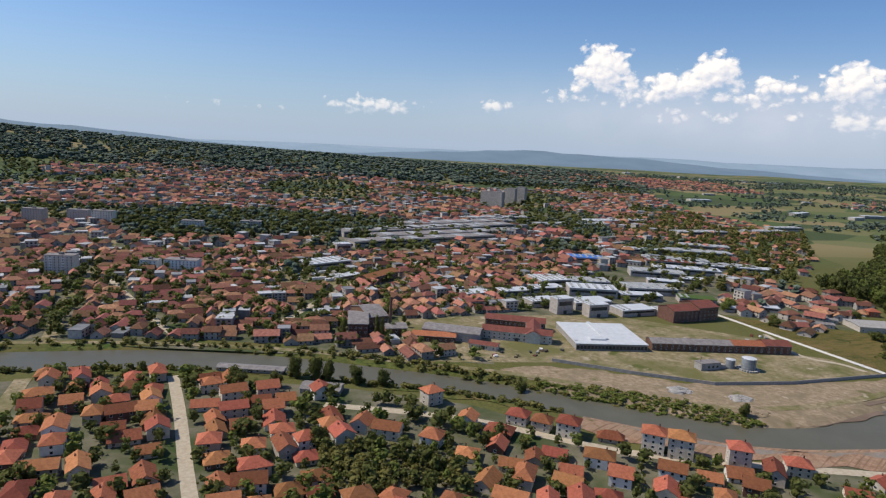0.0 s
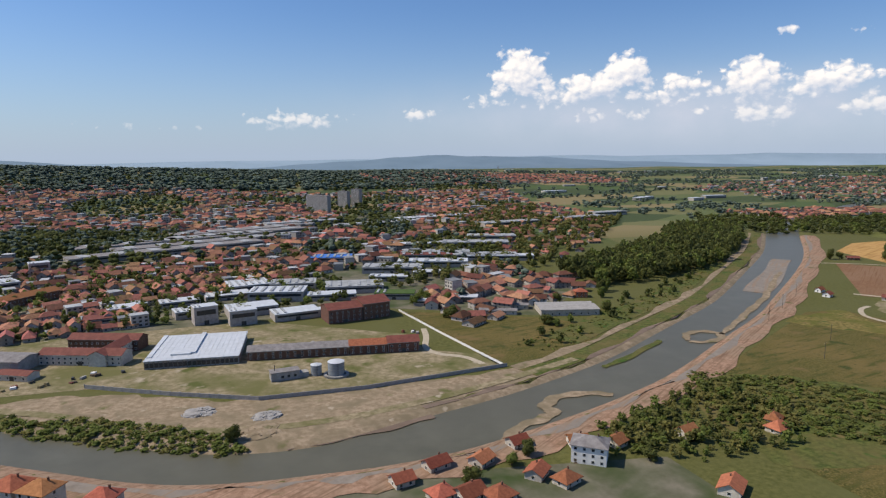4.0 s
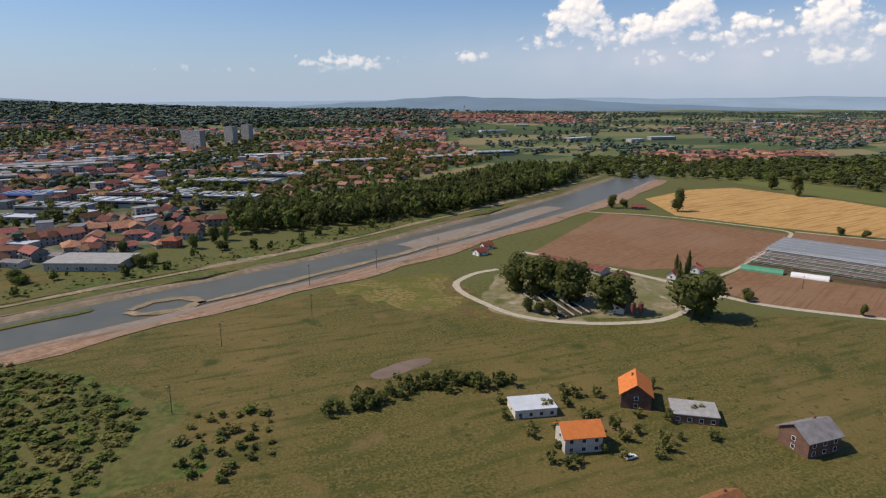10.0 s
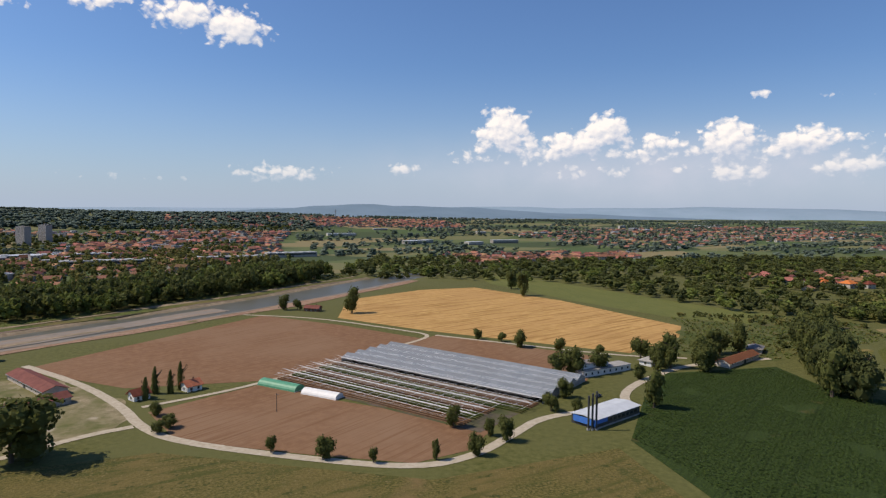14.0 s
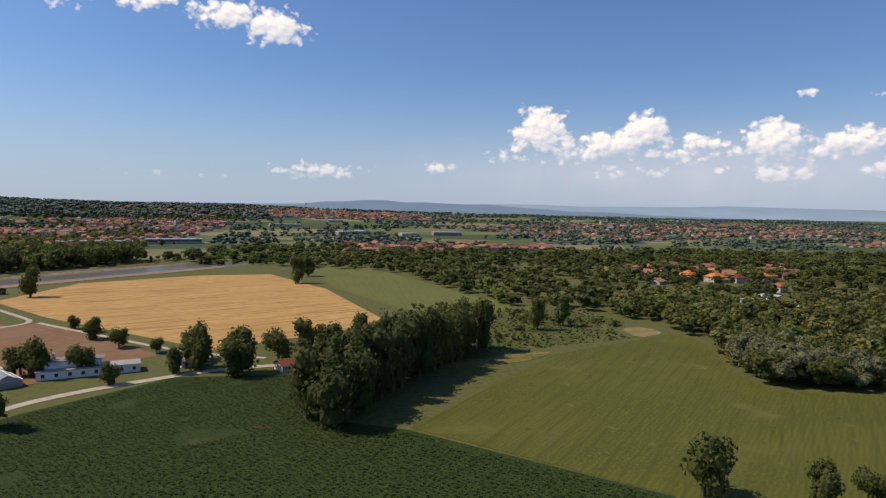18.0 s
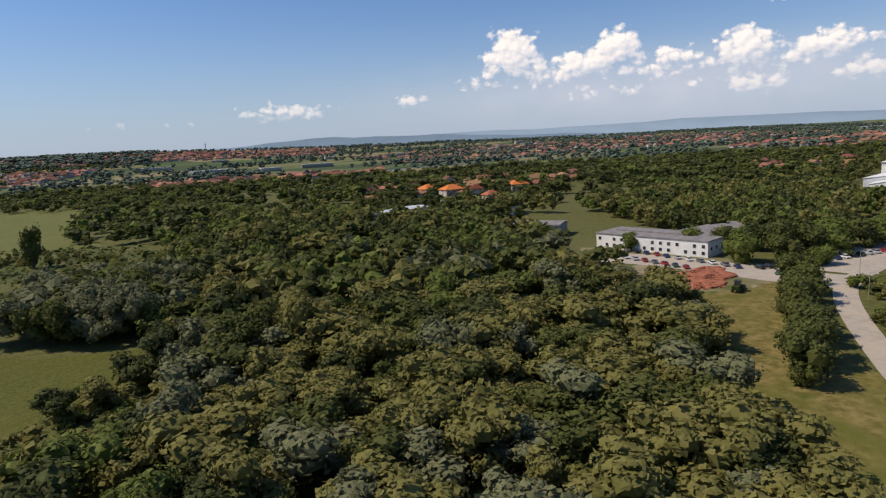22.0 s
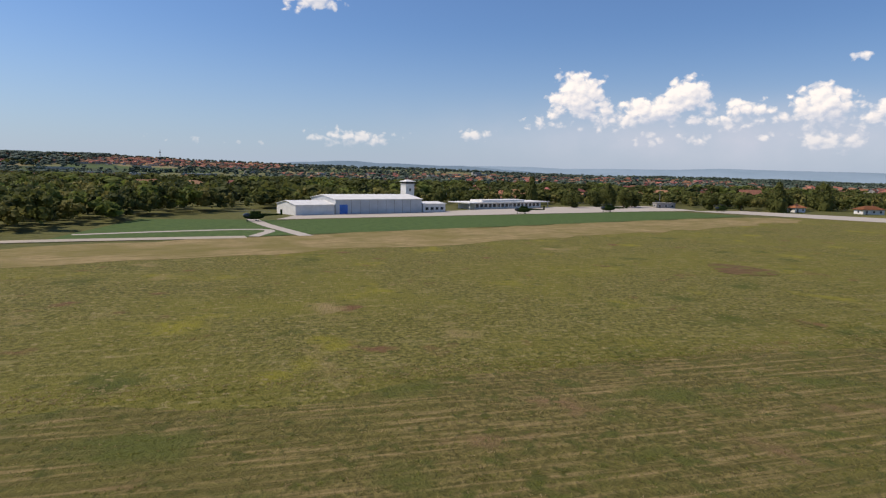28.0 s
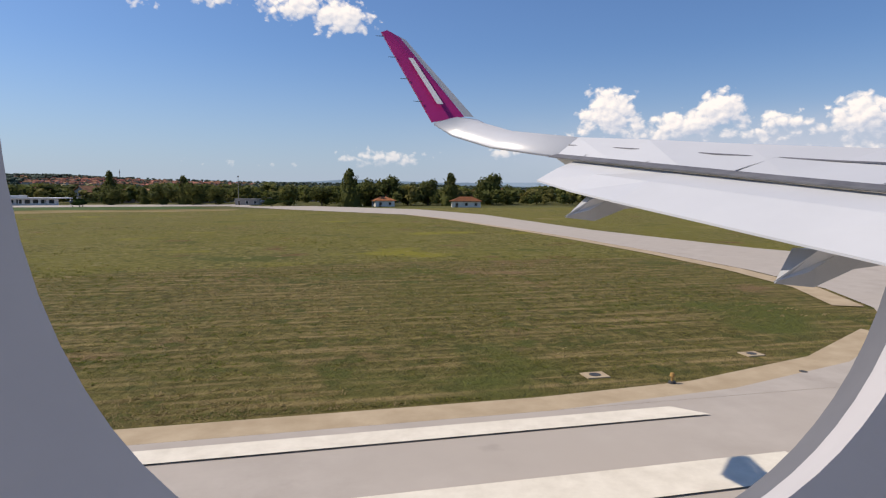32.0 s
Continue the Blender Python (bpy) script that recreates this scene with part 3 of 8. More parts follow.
bank("bank_green_north", 1, 0, 22, -1800, -960, M["bankgreen"], "overgrown green river bank", .35)
bank("bank_green_south", -1, 0, 12, -1800, -935, M["bankgreen"], "overgrown green river bank", .35)

ribbon("river_bed", [p for p in RIVER if -330 < p[0] < -90], lambda i: (9 + 2 * math.sin(i * 1.4), 16 + 3 * math.sin(i * .9)), -1.5, M["gravelbed"], "dry grey gravel of the dug river bed", "river bed", .25)

# ---- fields ----
patch("town_ground", [(-2300, 540), (-1300, 515), (-1050, 455), (-960, 430), (-930, 560), (-680, 560), (-560, 480), (-470, 560), (-430, 1000), (-300, 1500), (-2300, 1500)], M["town"], "bare streets and yards of the town", "ground", .05)
patch("town_ground", [(-1500, 60), (-1500, 430), (-1200, 435), (-1080, 400), (-1000, 360), (-900, 260), (-720, 245), (-640, 225), (-640, 60)], M["town"], "yards and gardens between the houses", "ground", .05)
patch("yard", [(-1010, 440), (-905, 428), (-813, 371), (-651, 368), (-655, 400), (-690, 425), (-690, 470), (-800, 560), (-1010, 560)], M["dirt"], "dry trampled works yard", "yard", .10)
patch("field", [(-674, 545), (-655, 375), (-603, 374), (-528, 424), (-560, 470), (-600, 500)], M["meadow"], "green pasture beside the works wall", lift=.10)
patch("field", [(-590, 250), (-545, 300), (-335, 400), (-300, 392), (-290, 280), (-200, 262), (-150, 262), (-60, 200), (20, 200), (0, 90), (-320, 90), (-590, 90)], M["meadow"], "wide yellowish-green meadow", lift=.10)
patch("field", [(-227, 425), (-74, 570), (-20, 500), (30, 415), (-99, 352), (-168, 363)], M["brown"], "bare brown ploughed field", lift=.10)
patch("field", [(-155, 316), (-100, 346), (-72, 305), (-15, 240), (-37, 220), (-61, 216), (-95, 238), (-143, 273)], M["brown"], "bare brown ploughed field", lift=.10)
patch("field", [(-5, 410), (38, 436), (112, 330), (66, 287)], M["brown"], "narrow bare brown field", lift=.125)
patch("field", [(36, 455), (-15, 535), (20, 640), (120, 690), (190, 690), (228, 560), (240, 400), (205, 365), (135, 335)], M["wheat"], "golden stubble field", lift=.10)
patch("field", [(30, 205), (75, 250), (121, 285), (195, 273), (175, 213), (198, 196), (250, 129), (238, 40), (0, 40)], M["crop"], "dark green row crop", lift=.10)
patch("field", [(199, 198), (300, 280), (368, 300), (394, 308), (400, 292), (378, 250), (362, 229), (358, 200), (376, 184), (405, 178), (402, 150), (378, 130), (352, 40), (238, 40), (250, 130)], M["mown"], "smooth mown green field", lift=.12)
patch("field", [(226, 721), (250, 800), (290, 800), (312, 720), (345, 470), (371, 399), (313, 364), (284, 411), (262, 440), (238, 560)], M["lightgreen"], "long pale green field", lift=.10)
patch("airfield", [(560, 30), (600, 80), (720, 148), (850, 180), (1040, 250), (1200, 290), (1400, 300), (1400, 20), (560, 20)], M["airgrass"], "uneven olive airfield grass", "ground", .08)
patch("airfield", [(640, 10), (690, 57), (760, 50), (900, 56), (960, 54), (1060, 50), (1120, 62), (1164, 62), (1176, 40), (1180, 10)], M["mowngrass"], "cut grass in dry windrows beside the runway", "ground", .10, 1, 4)
patch("airfield", [(774, 128), (853, 151), (897, 166), (1001, 205), (1100, 245), (1100, 276), (1023, 254), (840, 188), (774, 160)], M["straw"], "dry straw-coloured strip of grass", "ground", .11, 1, 6)
patch("airfield", [(786, 176), (840, 189), (1023, 255), (1090, 280), (1075, 318), (1053, 319), (850, 252), (797, 258)], M["bandgreen"], "fresh green lawn before the apron", "ground", .12)
M["redweed"] = mat("withered red-brown weeds", (.085, .052, .022), (.15, .095, .042), .5, .95, .4, spots=((.35, .5, (.115, .108, .024)), (.2, .56, (.13, .12, .022))))
M["weedgrass"] = mat("weedy grass", (.064, .064, .013), (.155, .138, .034), 1.3, .95, .5, big=.035, bigcol=(.118, .108, .020), detail=9, streak=(.4, 9, 2.0, (.165, .135, .05), .55, .75), spots=((.05, .58, (.054, .066, .014)), (.09, .60, (.150, .140, .022)), (.12, .62, (.135, .085, .040)), (.5, .57, (.052, .058, .013)), (1.2, .6, (.175, .145, .06))), soft=.085)
patch("weedy_ground", [(540, 20), (575, 60), (602, 96), (628, 118), (672, 132), (722, 146), (778, 156), (800, 128), (770, 86), (748, 62), (700, 58), (640, 16)], M["weedgrass"], "uneven weedy grass near the access road", "ground", .105, 1, 8)
patch("bare_ground", [(628, 62), (636, 64), (646, 59), (640, 54), (630, 57)], M["redweed"], "bare reddish earth in the grass", "ground", .13, 2, 1.3, 3)
patch("bare_ground", [(664, 58), (680, 57), (700, 50), (712, 46), (690, 47), (670, 53)], M["dryweed"], "dry straw-coloured streak in the grass", "ground", .13, 2, 1.2, 3)
patch("garden_ground", [(-425, 205), (-360, 245), (-318, 228), (-290, 212), (-240, 210), (-215, 160), (-190, 110), (-420, 110)], M["meadow"], "rough grass and gardens round the houses", "ground", .11, 1, 9)
patch("garden_ground", [(-600, 180), (-592, 250), (-560, 300), (-545, 312), (-490, 282), (-450, 240), (-430, 180)], M["bankgreen"], "overgrown weedy ground above the bank", "ground", .11, 1, 10)
patch("farm_yard", [(-300, 300), (-295, 340), (-262, 392), (-215, 410), (-160, 335), (-160, 300), (-205, 275), (-280, 288)], M["dirt"], "dry trampled farm yard", "yard", .12, 1, 6)
patch("weed_strip", [(-318, 322), (-300, 318), (-287, 296), (-272, 286), (-284, 282), (-304, 296), (-322, 312)], M["redweed"], "bare reddish ground beside the lane", "ground", .13, 1, 7)
patch("weed_strip", [(-372, 395), (-300, 396), (-313, 360), (-306, 330), (-330, 318), (-352, 340), (-385, 372)], M["dryweed"], "dry yellow weeds beside the lane", "ground", .12, 1, 12)
patch("weed_strip", [(215, 255), (262, 268), (298, 279), (300, 288), (266, 283), (225, 270)], M["dryweed"], "dry yellow corner of the field", "ground", .14, 1, 4)
patch("weed_strip", [(369, 303), (392, 310), (396, 330), (374, 334)], M["straw"], "dry yellow corner of the field", "ground", .14, 1, 3)
patch("weed_strip", [(212, 282), (300, 292), (392, 338), (390, 400), (345, 420), (300, 376), (262, 440), (245, 400), (206, 362), (150, 330), (160, 312), (200, 312)], M["freshweed"], "rank green weeds between the fields", "ground", .11, 1, 9)
patch("yard", [(545, 150), (556, 182), (570, 196), (586, 178), (594, 150), (584, 140), (566, 138)], M["dirt"], "bare tan earth round the brick heap", "yard", .12, 1, 5)
patch("verge", [(505, 40), (540, 84), (575, 122), (594, 136), (590, 150), (560, 140), (540, 175), (552, 210), (562, 240), (545, 215), (520, 140), (496, 70)], M["dryweed"], "dry yellowish grass along the road", "ground", .11, 1, 6)
patch("puddle", [(-380, 250), (-363, 261), (-347, 261), (-357, 247), (-374, 243)], M["mud"], "shallow muddy hollow", "puddle", .16, 2, 4)

patch("bare_bank", [(-960, 425), (-905, 420), (-813, 365), (-651, 362), (-600, 366), (-640, 345), (-720, 322), (-790, 314), (-820, 320), (-850, 346), (-900, 382), (-960, 402)], M["sand"], "bare tan earth above the river bank", "ground", .11, 1, 5)

# ---- lanes and roads ----
def lane(pts, half, material, label, category="lane", lift=.16, name="lane"):
    ribbon(name, chaikin(pts, 2), half, None, M[material], label, category, lift)


lane([(-263, 393), (-284, 388), (-308, 363), (-294, 310), (-285, 296), (-270, 284), (-247, 274), (-213, 270), (-179, 292), (-160, 297)], 2.2, "lane", "pale gravel farm lane", lift=.196)
lane([(-226, 435), (-190, 380), (-166, 328), (-158, 297), (-143, 271), (-95, 233), (-61, 211), (-37, 214), (-15, 227), (14, 246), (57, 240), (74, 266), (121, 288), (150, 296), (210, 290)], 2.4, "lane", "pale gravel farm lane")
lane([(-95, 352), (-50, 378), (-5, 408), (26, 428), (32, 442), (20, 462), (-30, 540), (-90, 580)], 1.6, "lane", "narrow pale field track")
lane([(36, 436), (78, 385), (125, 330), (160, 310)], 1.6, "lane", "narrow pale field track", lift=.172)
lane([(-158, 325), (-120, 338), (-95, 352)], 1.6, "lane", "narrow pale field track", lift=.184)
lane([(490, 10), (532, 66), (561, 97), (583, 118), (601, 131), (620, 138), (649, 146), (722, 153), (767, 178), (836, 187)], 3.2, "asphalt", "worn grey access road", "road", name="road")
lane([(602, 133), (594, 150), (582, 190), (568, 212)], 10, "asphalt", "worn grey car park", "car park", .15, "car_park")
lane([(612, 142), (640, 152), (690, 165)], 6, "asphalt", "worn grey car park", "car park", .14, "car_park")
lane([(-1357, 1075), (-1317, 805), (-1315, 690), (-1288, 536), (-1276, 460), (-1260, 300)], 5, "dirt", "gravel railway bed", "railway", .3, "railway")
lane([(-1290, 730), (-1268, 676), (-1202, 528), (-1180, 505)], 3.5, "lane", "pale town street", "street", name="street")
lane([(-1134, 512), (-1063, 657), (-1000, 760)], 3.5, "lane", "pale town street", "street", name="street")
lane([(-1185, 432), (-1172, 370), (-1161, 305), (-1140, 200)], 3.5, "lane", "pale town street", "street", name="street")
lane([(-1090, 372), (-1007, 342), (-961, 305), (-923, 280), (-800, 240)], 3.5, "lane", "pale riverside street", "street", name="street")
lane([(-1400, 515), (-1250, 512), (-1114, 482), (-1020, 438), (-940, 405), (-860, 340), (-790, 322), (-700, 335), (-600, 365)], 3.5, "dirt", "sandy riverside track", "track", .45, "track")

lane([(-672, 480), (-678, 455), (-690, 428), (-684, 410), (-669, 400), (-664, 380)], 2.4, "lane", "pale path inside the works wall", "path", .2, "path")

patch("car_park", [(570, 236), (584, 226), (600, 192), (606, 152), (598, 140), (588, 150), (566, 204)], M["dirt"], "dusty tan gravel car park", "car park", .135, 1, 3)
patch("car_park", [(612, 140), (650, 150), (722, 157), (740, 160), (700, 172), (650, 168), (615, 160)], M["asphalt"], "worn tan lot beside the road", "car park", .136, 1, 2)
patch("bare_ground", [(638, 106), (647, 111), (658, 110), (661, 106), (650, 102), (642, 103)], M["redsand"], "bare dry earth round the hut", "ground", .13, 2, 1.3, 3)

for pts in ([(927, 108), (934, 117), (942, 117), (946, 108), (937, 100)], [(768, 124), (777, 129), (785, 127), (783, 115), (770, 107)], [(684, 88), (688, 91), (691, 88), (688, 85)]):
    patch("weed_patch", pts, M["redweed"], "withered red-brown weeds in the grass", "ground", .125, 2, 4)
for x0 in (907, 925):
    for k in (0, 1.4):
        ribbon("wheel_track", chaikin([(x0 + k, 76), (x0 + 2 + k, 50), (x0 + 3 + k * .9, 36), (x0 + 4 + k * .9, 26)], 2), .11, None, M["airgrass"], "faint pale wheel track in the grass", "track", .13)

# ---- runway ----
patch("runway", [(780, -24), (780, 19.5), (3200, 19.5), (3200, -24)], M["runway"], "pale concrete runway", "runway", .14)
patch("shoulder", [(780, 19.5), (780, 20.8), (1128, 20.8), (1134, 21.3), (1141, 23.3), (1148, 27.3), (1148, 19.5)], M["kerb"], "tan concrete runway shoulder", "shoulder", .142)
TAXI = [(1128, 19.5), (1135, 20.2), (1142, 22.2), (1149, 26.4), (1154, 32), (1157.5, 39), (1160, 50), (1161.5, 66), (1162.5, 90), (1162.5, 110), (1161, 160), (1157, 195), (1120, 262), (1090, 325),
        (1130, 330), (1172, 262), (1180, 195), (1175, 110), (1177, 70), (1183, 45), (1193, 30), (1212, 19.5)]
patch("taxiway", TAXI, M["runway"], "pale concrete taxiway joining the runway", "taxiway", .145)
ribbon("shoulder", [(x - 1.0, y + .8) for x, y in TAXI[4:12]], .9, None, M["kerb"], "tan edge of the taxiway", "shoulder", .15)
patch("edge_line", [(780, 18.0), (780, 18.9), (1131.6, 18.9), (1132.4, 18.0)], M["paint"], "white runway edge line", "marking", .19)
patch("edge_line", [(1100, 13.6), (1100, 15.1), (1132.5, 15.1), (1133, 13.6)], M["paint"], "white runway touchdown bar", "marking", .19)
patch("apron", [(846, 255), (1053, 320), (1100, 330), (1100, 385), (1010, 362), (929, 313), (856, 282)], M["runway"], "pale concrete apron", "apron", .13)
lane([(836, 268), (840, 235), (853, 189)], 2.2, "runway", "pale concrete path over the lawn", "path", .17, "path")
lane([(790, 196), (815, 206), (846, 214), (838, 188)], 1.6, "runway", "pale concrete path over the lawn", "path", .17, "path")

# ---- many alike things in one mesh ----
class Batch:
    """Gathers shaped pieces in plan metres and makes one mesh of them."""

    def __init__(self):
        self.v, self.loops, self.tot, self.mi, self.n = [], [], [], [], 0

    def add(self, shape, x, y, z, turn=0.0, sx=1.0, sy=1.0, sz=1.0):
        v, loops, tot, mi = shape
        c, s = math.cos(turn), math.sin(turn)
        p = v * (sx, sy, sz)
        self.v.append(np.stack([p[:, 0] * c - p[:, 1] * s + x, p[:, 0] * s + p[:, 1] * c + y, p[:, 2] + z], -1))
        self.loops.append(loops + self.n)
        self.tot.append(tot)
        self.mi.append(mi)
        self.n += len(v)

    def make(self, name, mats, label, category, smooth=False, kind="stuff"):
        if not self.v:
            return None
        v, loops, tot, mi = (np.concatenate(q) for q in (self.v, self.loops, self.tot, self.mi))
        me = bpy.data.meshes.new(name)
        me.vertices.add(len(v))
        me.vertices.foreach_set("co", (v * K).ravel())
        me.loops.add(len(loops))
        me.loops.foreach_set("vertex_index", loops)
        me.polygons.add(len(tot))
        me.polygons.foreach_set("loop_start", np.concatenate([[0], np.cumsum(tot)[:-1]]))
        me.polygons.foreach_set("loop_total", tot)
        me.polygons.foreach_set("material_index", mi)
        me.polygons.foreach_set("use_smooth", np.full(len(tot), smooth))
        for m in mats:
            me.materials.append(m)
        me.update(calc_edges=True)
        return tagged(new(name, me), label, category, kind=kind)


def shape(*pieces):
    """Pieces (verts, faces, material number) as arrays for a Batch."""
    v, loops, tot, mi, n = [], [], [], [], 0
    for pv, pf, m in pieces:
        v += list(pv)
        for f in pf:
            loops += [i + n for i in f]
            tot.append(len(f))
            mi.append(m)
        n += len(pv)
    return np.array(v, float), np.array(loops), np.array(tot), np.array(mi)


def inside(x, y, poly):
    hit, j = False, len(poly) - 1
    for i in range(len(poly)):
        (xi, yi), (xj, yj) = poly[i][:2], poly[j][:2]
        if (yi > y) != (yj > y) and x < (xj - xi) * (y - yi) / (yj - yi) + xi:
            hit = not hit
        j = i
    return hit


def scatter(poly, gap, rng, jitter=.4, turn=0.0):
    """Jittered grid places inside an outline."""
    cx, cy = sum(p[0] for p in poly) / len(poly), sum(p[1] for p in poly) / len(poly)
    r = max(math.hypot(p[0] - cx, p[1] - cy) for p in poly)
    n, out, c, s = int(r / gap) + 1, [], math.cos(turn), math.sin(turn)
    for i in range(-n, n + 1):
        for j in range(-n, n + 1):
            u, w = (i + rng.uniform(-jitter, jitter)) * gap, (j + rng.uniform(-jitter, jitter)) * gap
            x, y = cx + u * c - w * s, cy + u * s + w * c
            if inside(x, y, poly):
                out.append((x, y))
    return out


# ---- trees ----
rng = random.Random(7)


def crown_shape(leaves, size, seed, form="round", core=True, many=9):
    """A crown in a unit box (radius 1, height 0 to 2): lobes set with small leaf sprays, a dark core and gaps."""
    r = random.Random(seed)
    lobes = []
    for i in range(many if form != "cone" else 7):
        if form == "cone":
            h = i / 7
            lobes.append((r.uniform(-.1, .1), r.uniform(-.1, .1), .15 + 1.7 * h, .80 * (1 - h) + .14))
        elif form == "tall":
            a, d = r.uniform(0, 6.28), r.uniform(.1, .45)
            lobes.append((d * math.cos(a), d * math.sin(a), r.uniform(.3, 1.7), r.uniform(.38, .55)))
        else:
            a, d = r.uniform(0, 6.28), r.uniform(.2, .62)
            f = .75 if many > 9 else 1
            lobes.append((d * math.cos(a) / f ** .6, d * math.sin(a) / f ** .6, r.uniform(.3, 1.55), r.uniform(.42, .62) * f))
    vs, fs = [], []
    for k in range(leaves):
        cx, cy, cz, cr = lobes[k % len(lobes)]
        d = Vector((r.gauss(0, 1), r.gauss(0, 1), r.gauss(.4, 1))).normalized()
        p = Vector((cx, cy, cz)) + d * cr * r.uniform(.78, 1.12)
        n = (d + Vector((r.gauss(0, .42), r.gauss(0, .42), r.gauss(0, .42)))).normalized()
        t = n.orthogonal().normalized()
        t = (Matrix.Rotation(r.uniform(0, 6.28), 3, n) @ t)
        b = n.cross(t)
        q = size * r.uniform(.6, 1.35)
        o = len(vs)
        pts = (t, b * .8 + t * .2, -t * .9 + b * .15, -b * .85 + t * .1)
        vs += [tuple(p + e * q - n * q * .25 * (i % 2)) for i, e in enumerate(pts)]
        fs.append((o, o + 1, o + 2, o + 3))
    pieces = [(vs, fs, 0)]
    if core:
        bm = bmesh.new()
        bmesh.ops.create_icosphere(bm, subdivisions=1, radius=1)
        g = .76 if leaves > 20 else 1.15
        for cx, cy, cz, cr in lobes[::1 if leaves > 200 else 2]:
            pieces.append(([(v.co.x * cr * g + cx, v.co.y * cr * g + cy, v.co.z * cr * g + cz) for v in bm.verts],
                           [tuple(v.index for v in f.verts) for f in bm.faces], 0))
        bm.free()
    return shape(*pieces)


def trunk_shape(limbs, seed):
    """A tapered trunk with limbs, height 1, to sit under a crown."""
    r = random.Random(seed)
    pieces = [(*tube(.035, .016, 0, .75, 7), 0)]
    for i in range(limbs):
        a, h = r.uniform(0, 6.28), r.uniform(.32, .55)
        v, f = tube(.014, .006, 0, .34, 5)
        m = Matrix.Rotation(a, 3, "Z") @ Matrix.Rotation(.75, 3, "Y")
        pieces.append(([tuple(m @ Vector(q) + Vector((0, 0, h))) for q in v], f, 0))
    return shape(*pieces)


NEAR = [crown_shape(800, .086, s, many=9) for s in (1, 2, 3, 4)]
MID = [crown_shape(120, .19, s, many=10) for s in (11, 12, 13, 14)]
LOW = [crown_shape(54, .27, s, many=7) for s in (51, 52, 53)]
FAR = [crown_shape(10, .40, s, many=4) for s in (21, 22, 23)]
FINE = [crown_shape(860, .078, s, many=11) for s in (61, 62, 63, 64, 65)]
BUSH = [crown_shape(280, .125, s, many=8) for s in (71, 72, 73)]
TALL = [crown_shape(560, .09, s, "tall", many=13) for s in (31, 32)]
CONE = [crown_shape(460, .095, s, "cone") for s in (41, 42)]
TRUNK = trunk_shape(4, 5)


def mesh_of(name, shp, mats):
    b = Batch()
    b.add(shp, 0, 0, 0)
    ob = b.make(name, mats, "", "")
    me = ob.data
    bpy.data.objects.remove(ob)
    return me


CROWN_MESH = {(k, m, i): mesh_of("crown", s, [M[m]]) for k, lst in (("near", NEAR), ("tall", TALL), ("cone", CONE)) for m in ("leaf", "leaf2", "leaf3", "leaf4", "leaf5") for i, s in enumerate(lst)}
TRUNK_MESH = mesh_of("trunk", TRUNK, [M["bark"]])


def tree(x, y, h, w, form="near", leaf="leaf", label="broad leafy tree with a dense dark green crown", category="tree", group=""):
    t = empty("tree", x, y, height(x, y)[0], rng.uniform(0, 360), label, category, group)
    tr = new("trunk", TRUNK_MESH)
    tr.parent, tr.scale = t, (h, h, h)
    k = (form, leaf, rng.randrange(3 if form == "near" else 2))
    cr = new("crown", CROWN_MESH[k])
    low = {"near": .03, "tall": .05, "cone": .02}[form]
    cr.parent, cr.location, cr.scale = t, (0, 0, h * low * K), (w / 2, w / 2, h * (1 - low) / 2)
    return t


def wood(name, places, lo, hi, spread, shapes, mats, label, category="woodland", low=.15):
    """A stand of trees too many to count."""
    b = Batch()
    for x, y in places:
        h = rng.uniform(lo, hi)
        w = h * spread * rng.uniform(.8, 1.25)
        z = height(x, y)[0]
        s = shapes[rng.randrange(len(shapes))]
        b.add((s[0], s[1], s[2], np.full_like(s[3], rng.randrange(len(mats)))), x, y, z + h * low, rng.uniform(0, 6.28), w / 2, w / 2, h * (1 - low) / 2)
    return b.make(name, [M[m] for m in mats], label, category)


# ---- houses ----
def gable(w, d, h, rise, over=.85, th=.25):
    """Roof solid over a w x d body with its ridge along x."""
    x, y = w / 2 + over, d / 2 + over
    low = h - rise * over / (d / 2)
    v = [(-x, -y, low), (x, -y, low), (x, 0, h + rise), (-x, 0, h + rise), (x, y, low), (-x, y, low)]
    v += [(a, b, c + th) for a, b, c in v]
    return v, [(0, 3, 2, 1), (3, 5, 4, 2), (6, 7, 8, 9), (9, 8, 10, 11), (0, 1, 7, 6), (4, 5, 11, 10), (1, 2, 8, 7), (2, 4, 10, 8), (3, 0, 6, 9), (5, 3, 9, 11)]


def hip(w, d, h, rise, over=.85, th=.25):
    x, y, rx = w / 2 + over, d / 2 + over, max(w / 2 - d / 2, .3)
    low = h - rise * over / (d / 2)
    v = [(-x, -y, low), (x, -y, low), (x, y, low), (-x, y, low), (-x, -y, low + th), (x, -y, low + th), (x, y, low + th), (-x, y, low + th), (-rx, 0, h + rise + th), (rx, 0, h + rise + th)]
    return v, [(3, 2, 1, 0), (0, 1, 5, 4), (1, 2, 6, 5), (2, 3, 7, 6), (3, 0, 4, 7), (4, 5, 9, 8), (6, 7, 8, 9), (5, 6, 9), (7, 4, 8)]


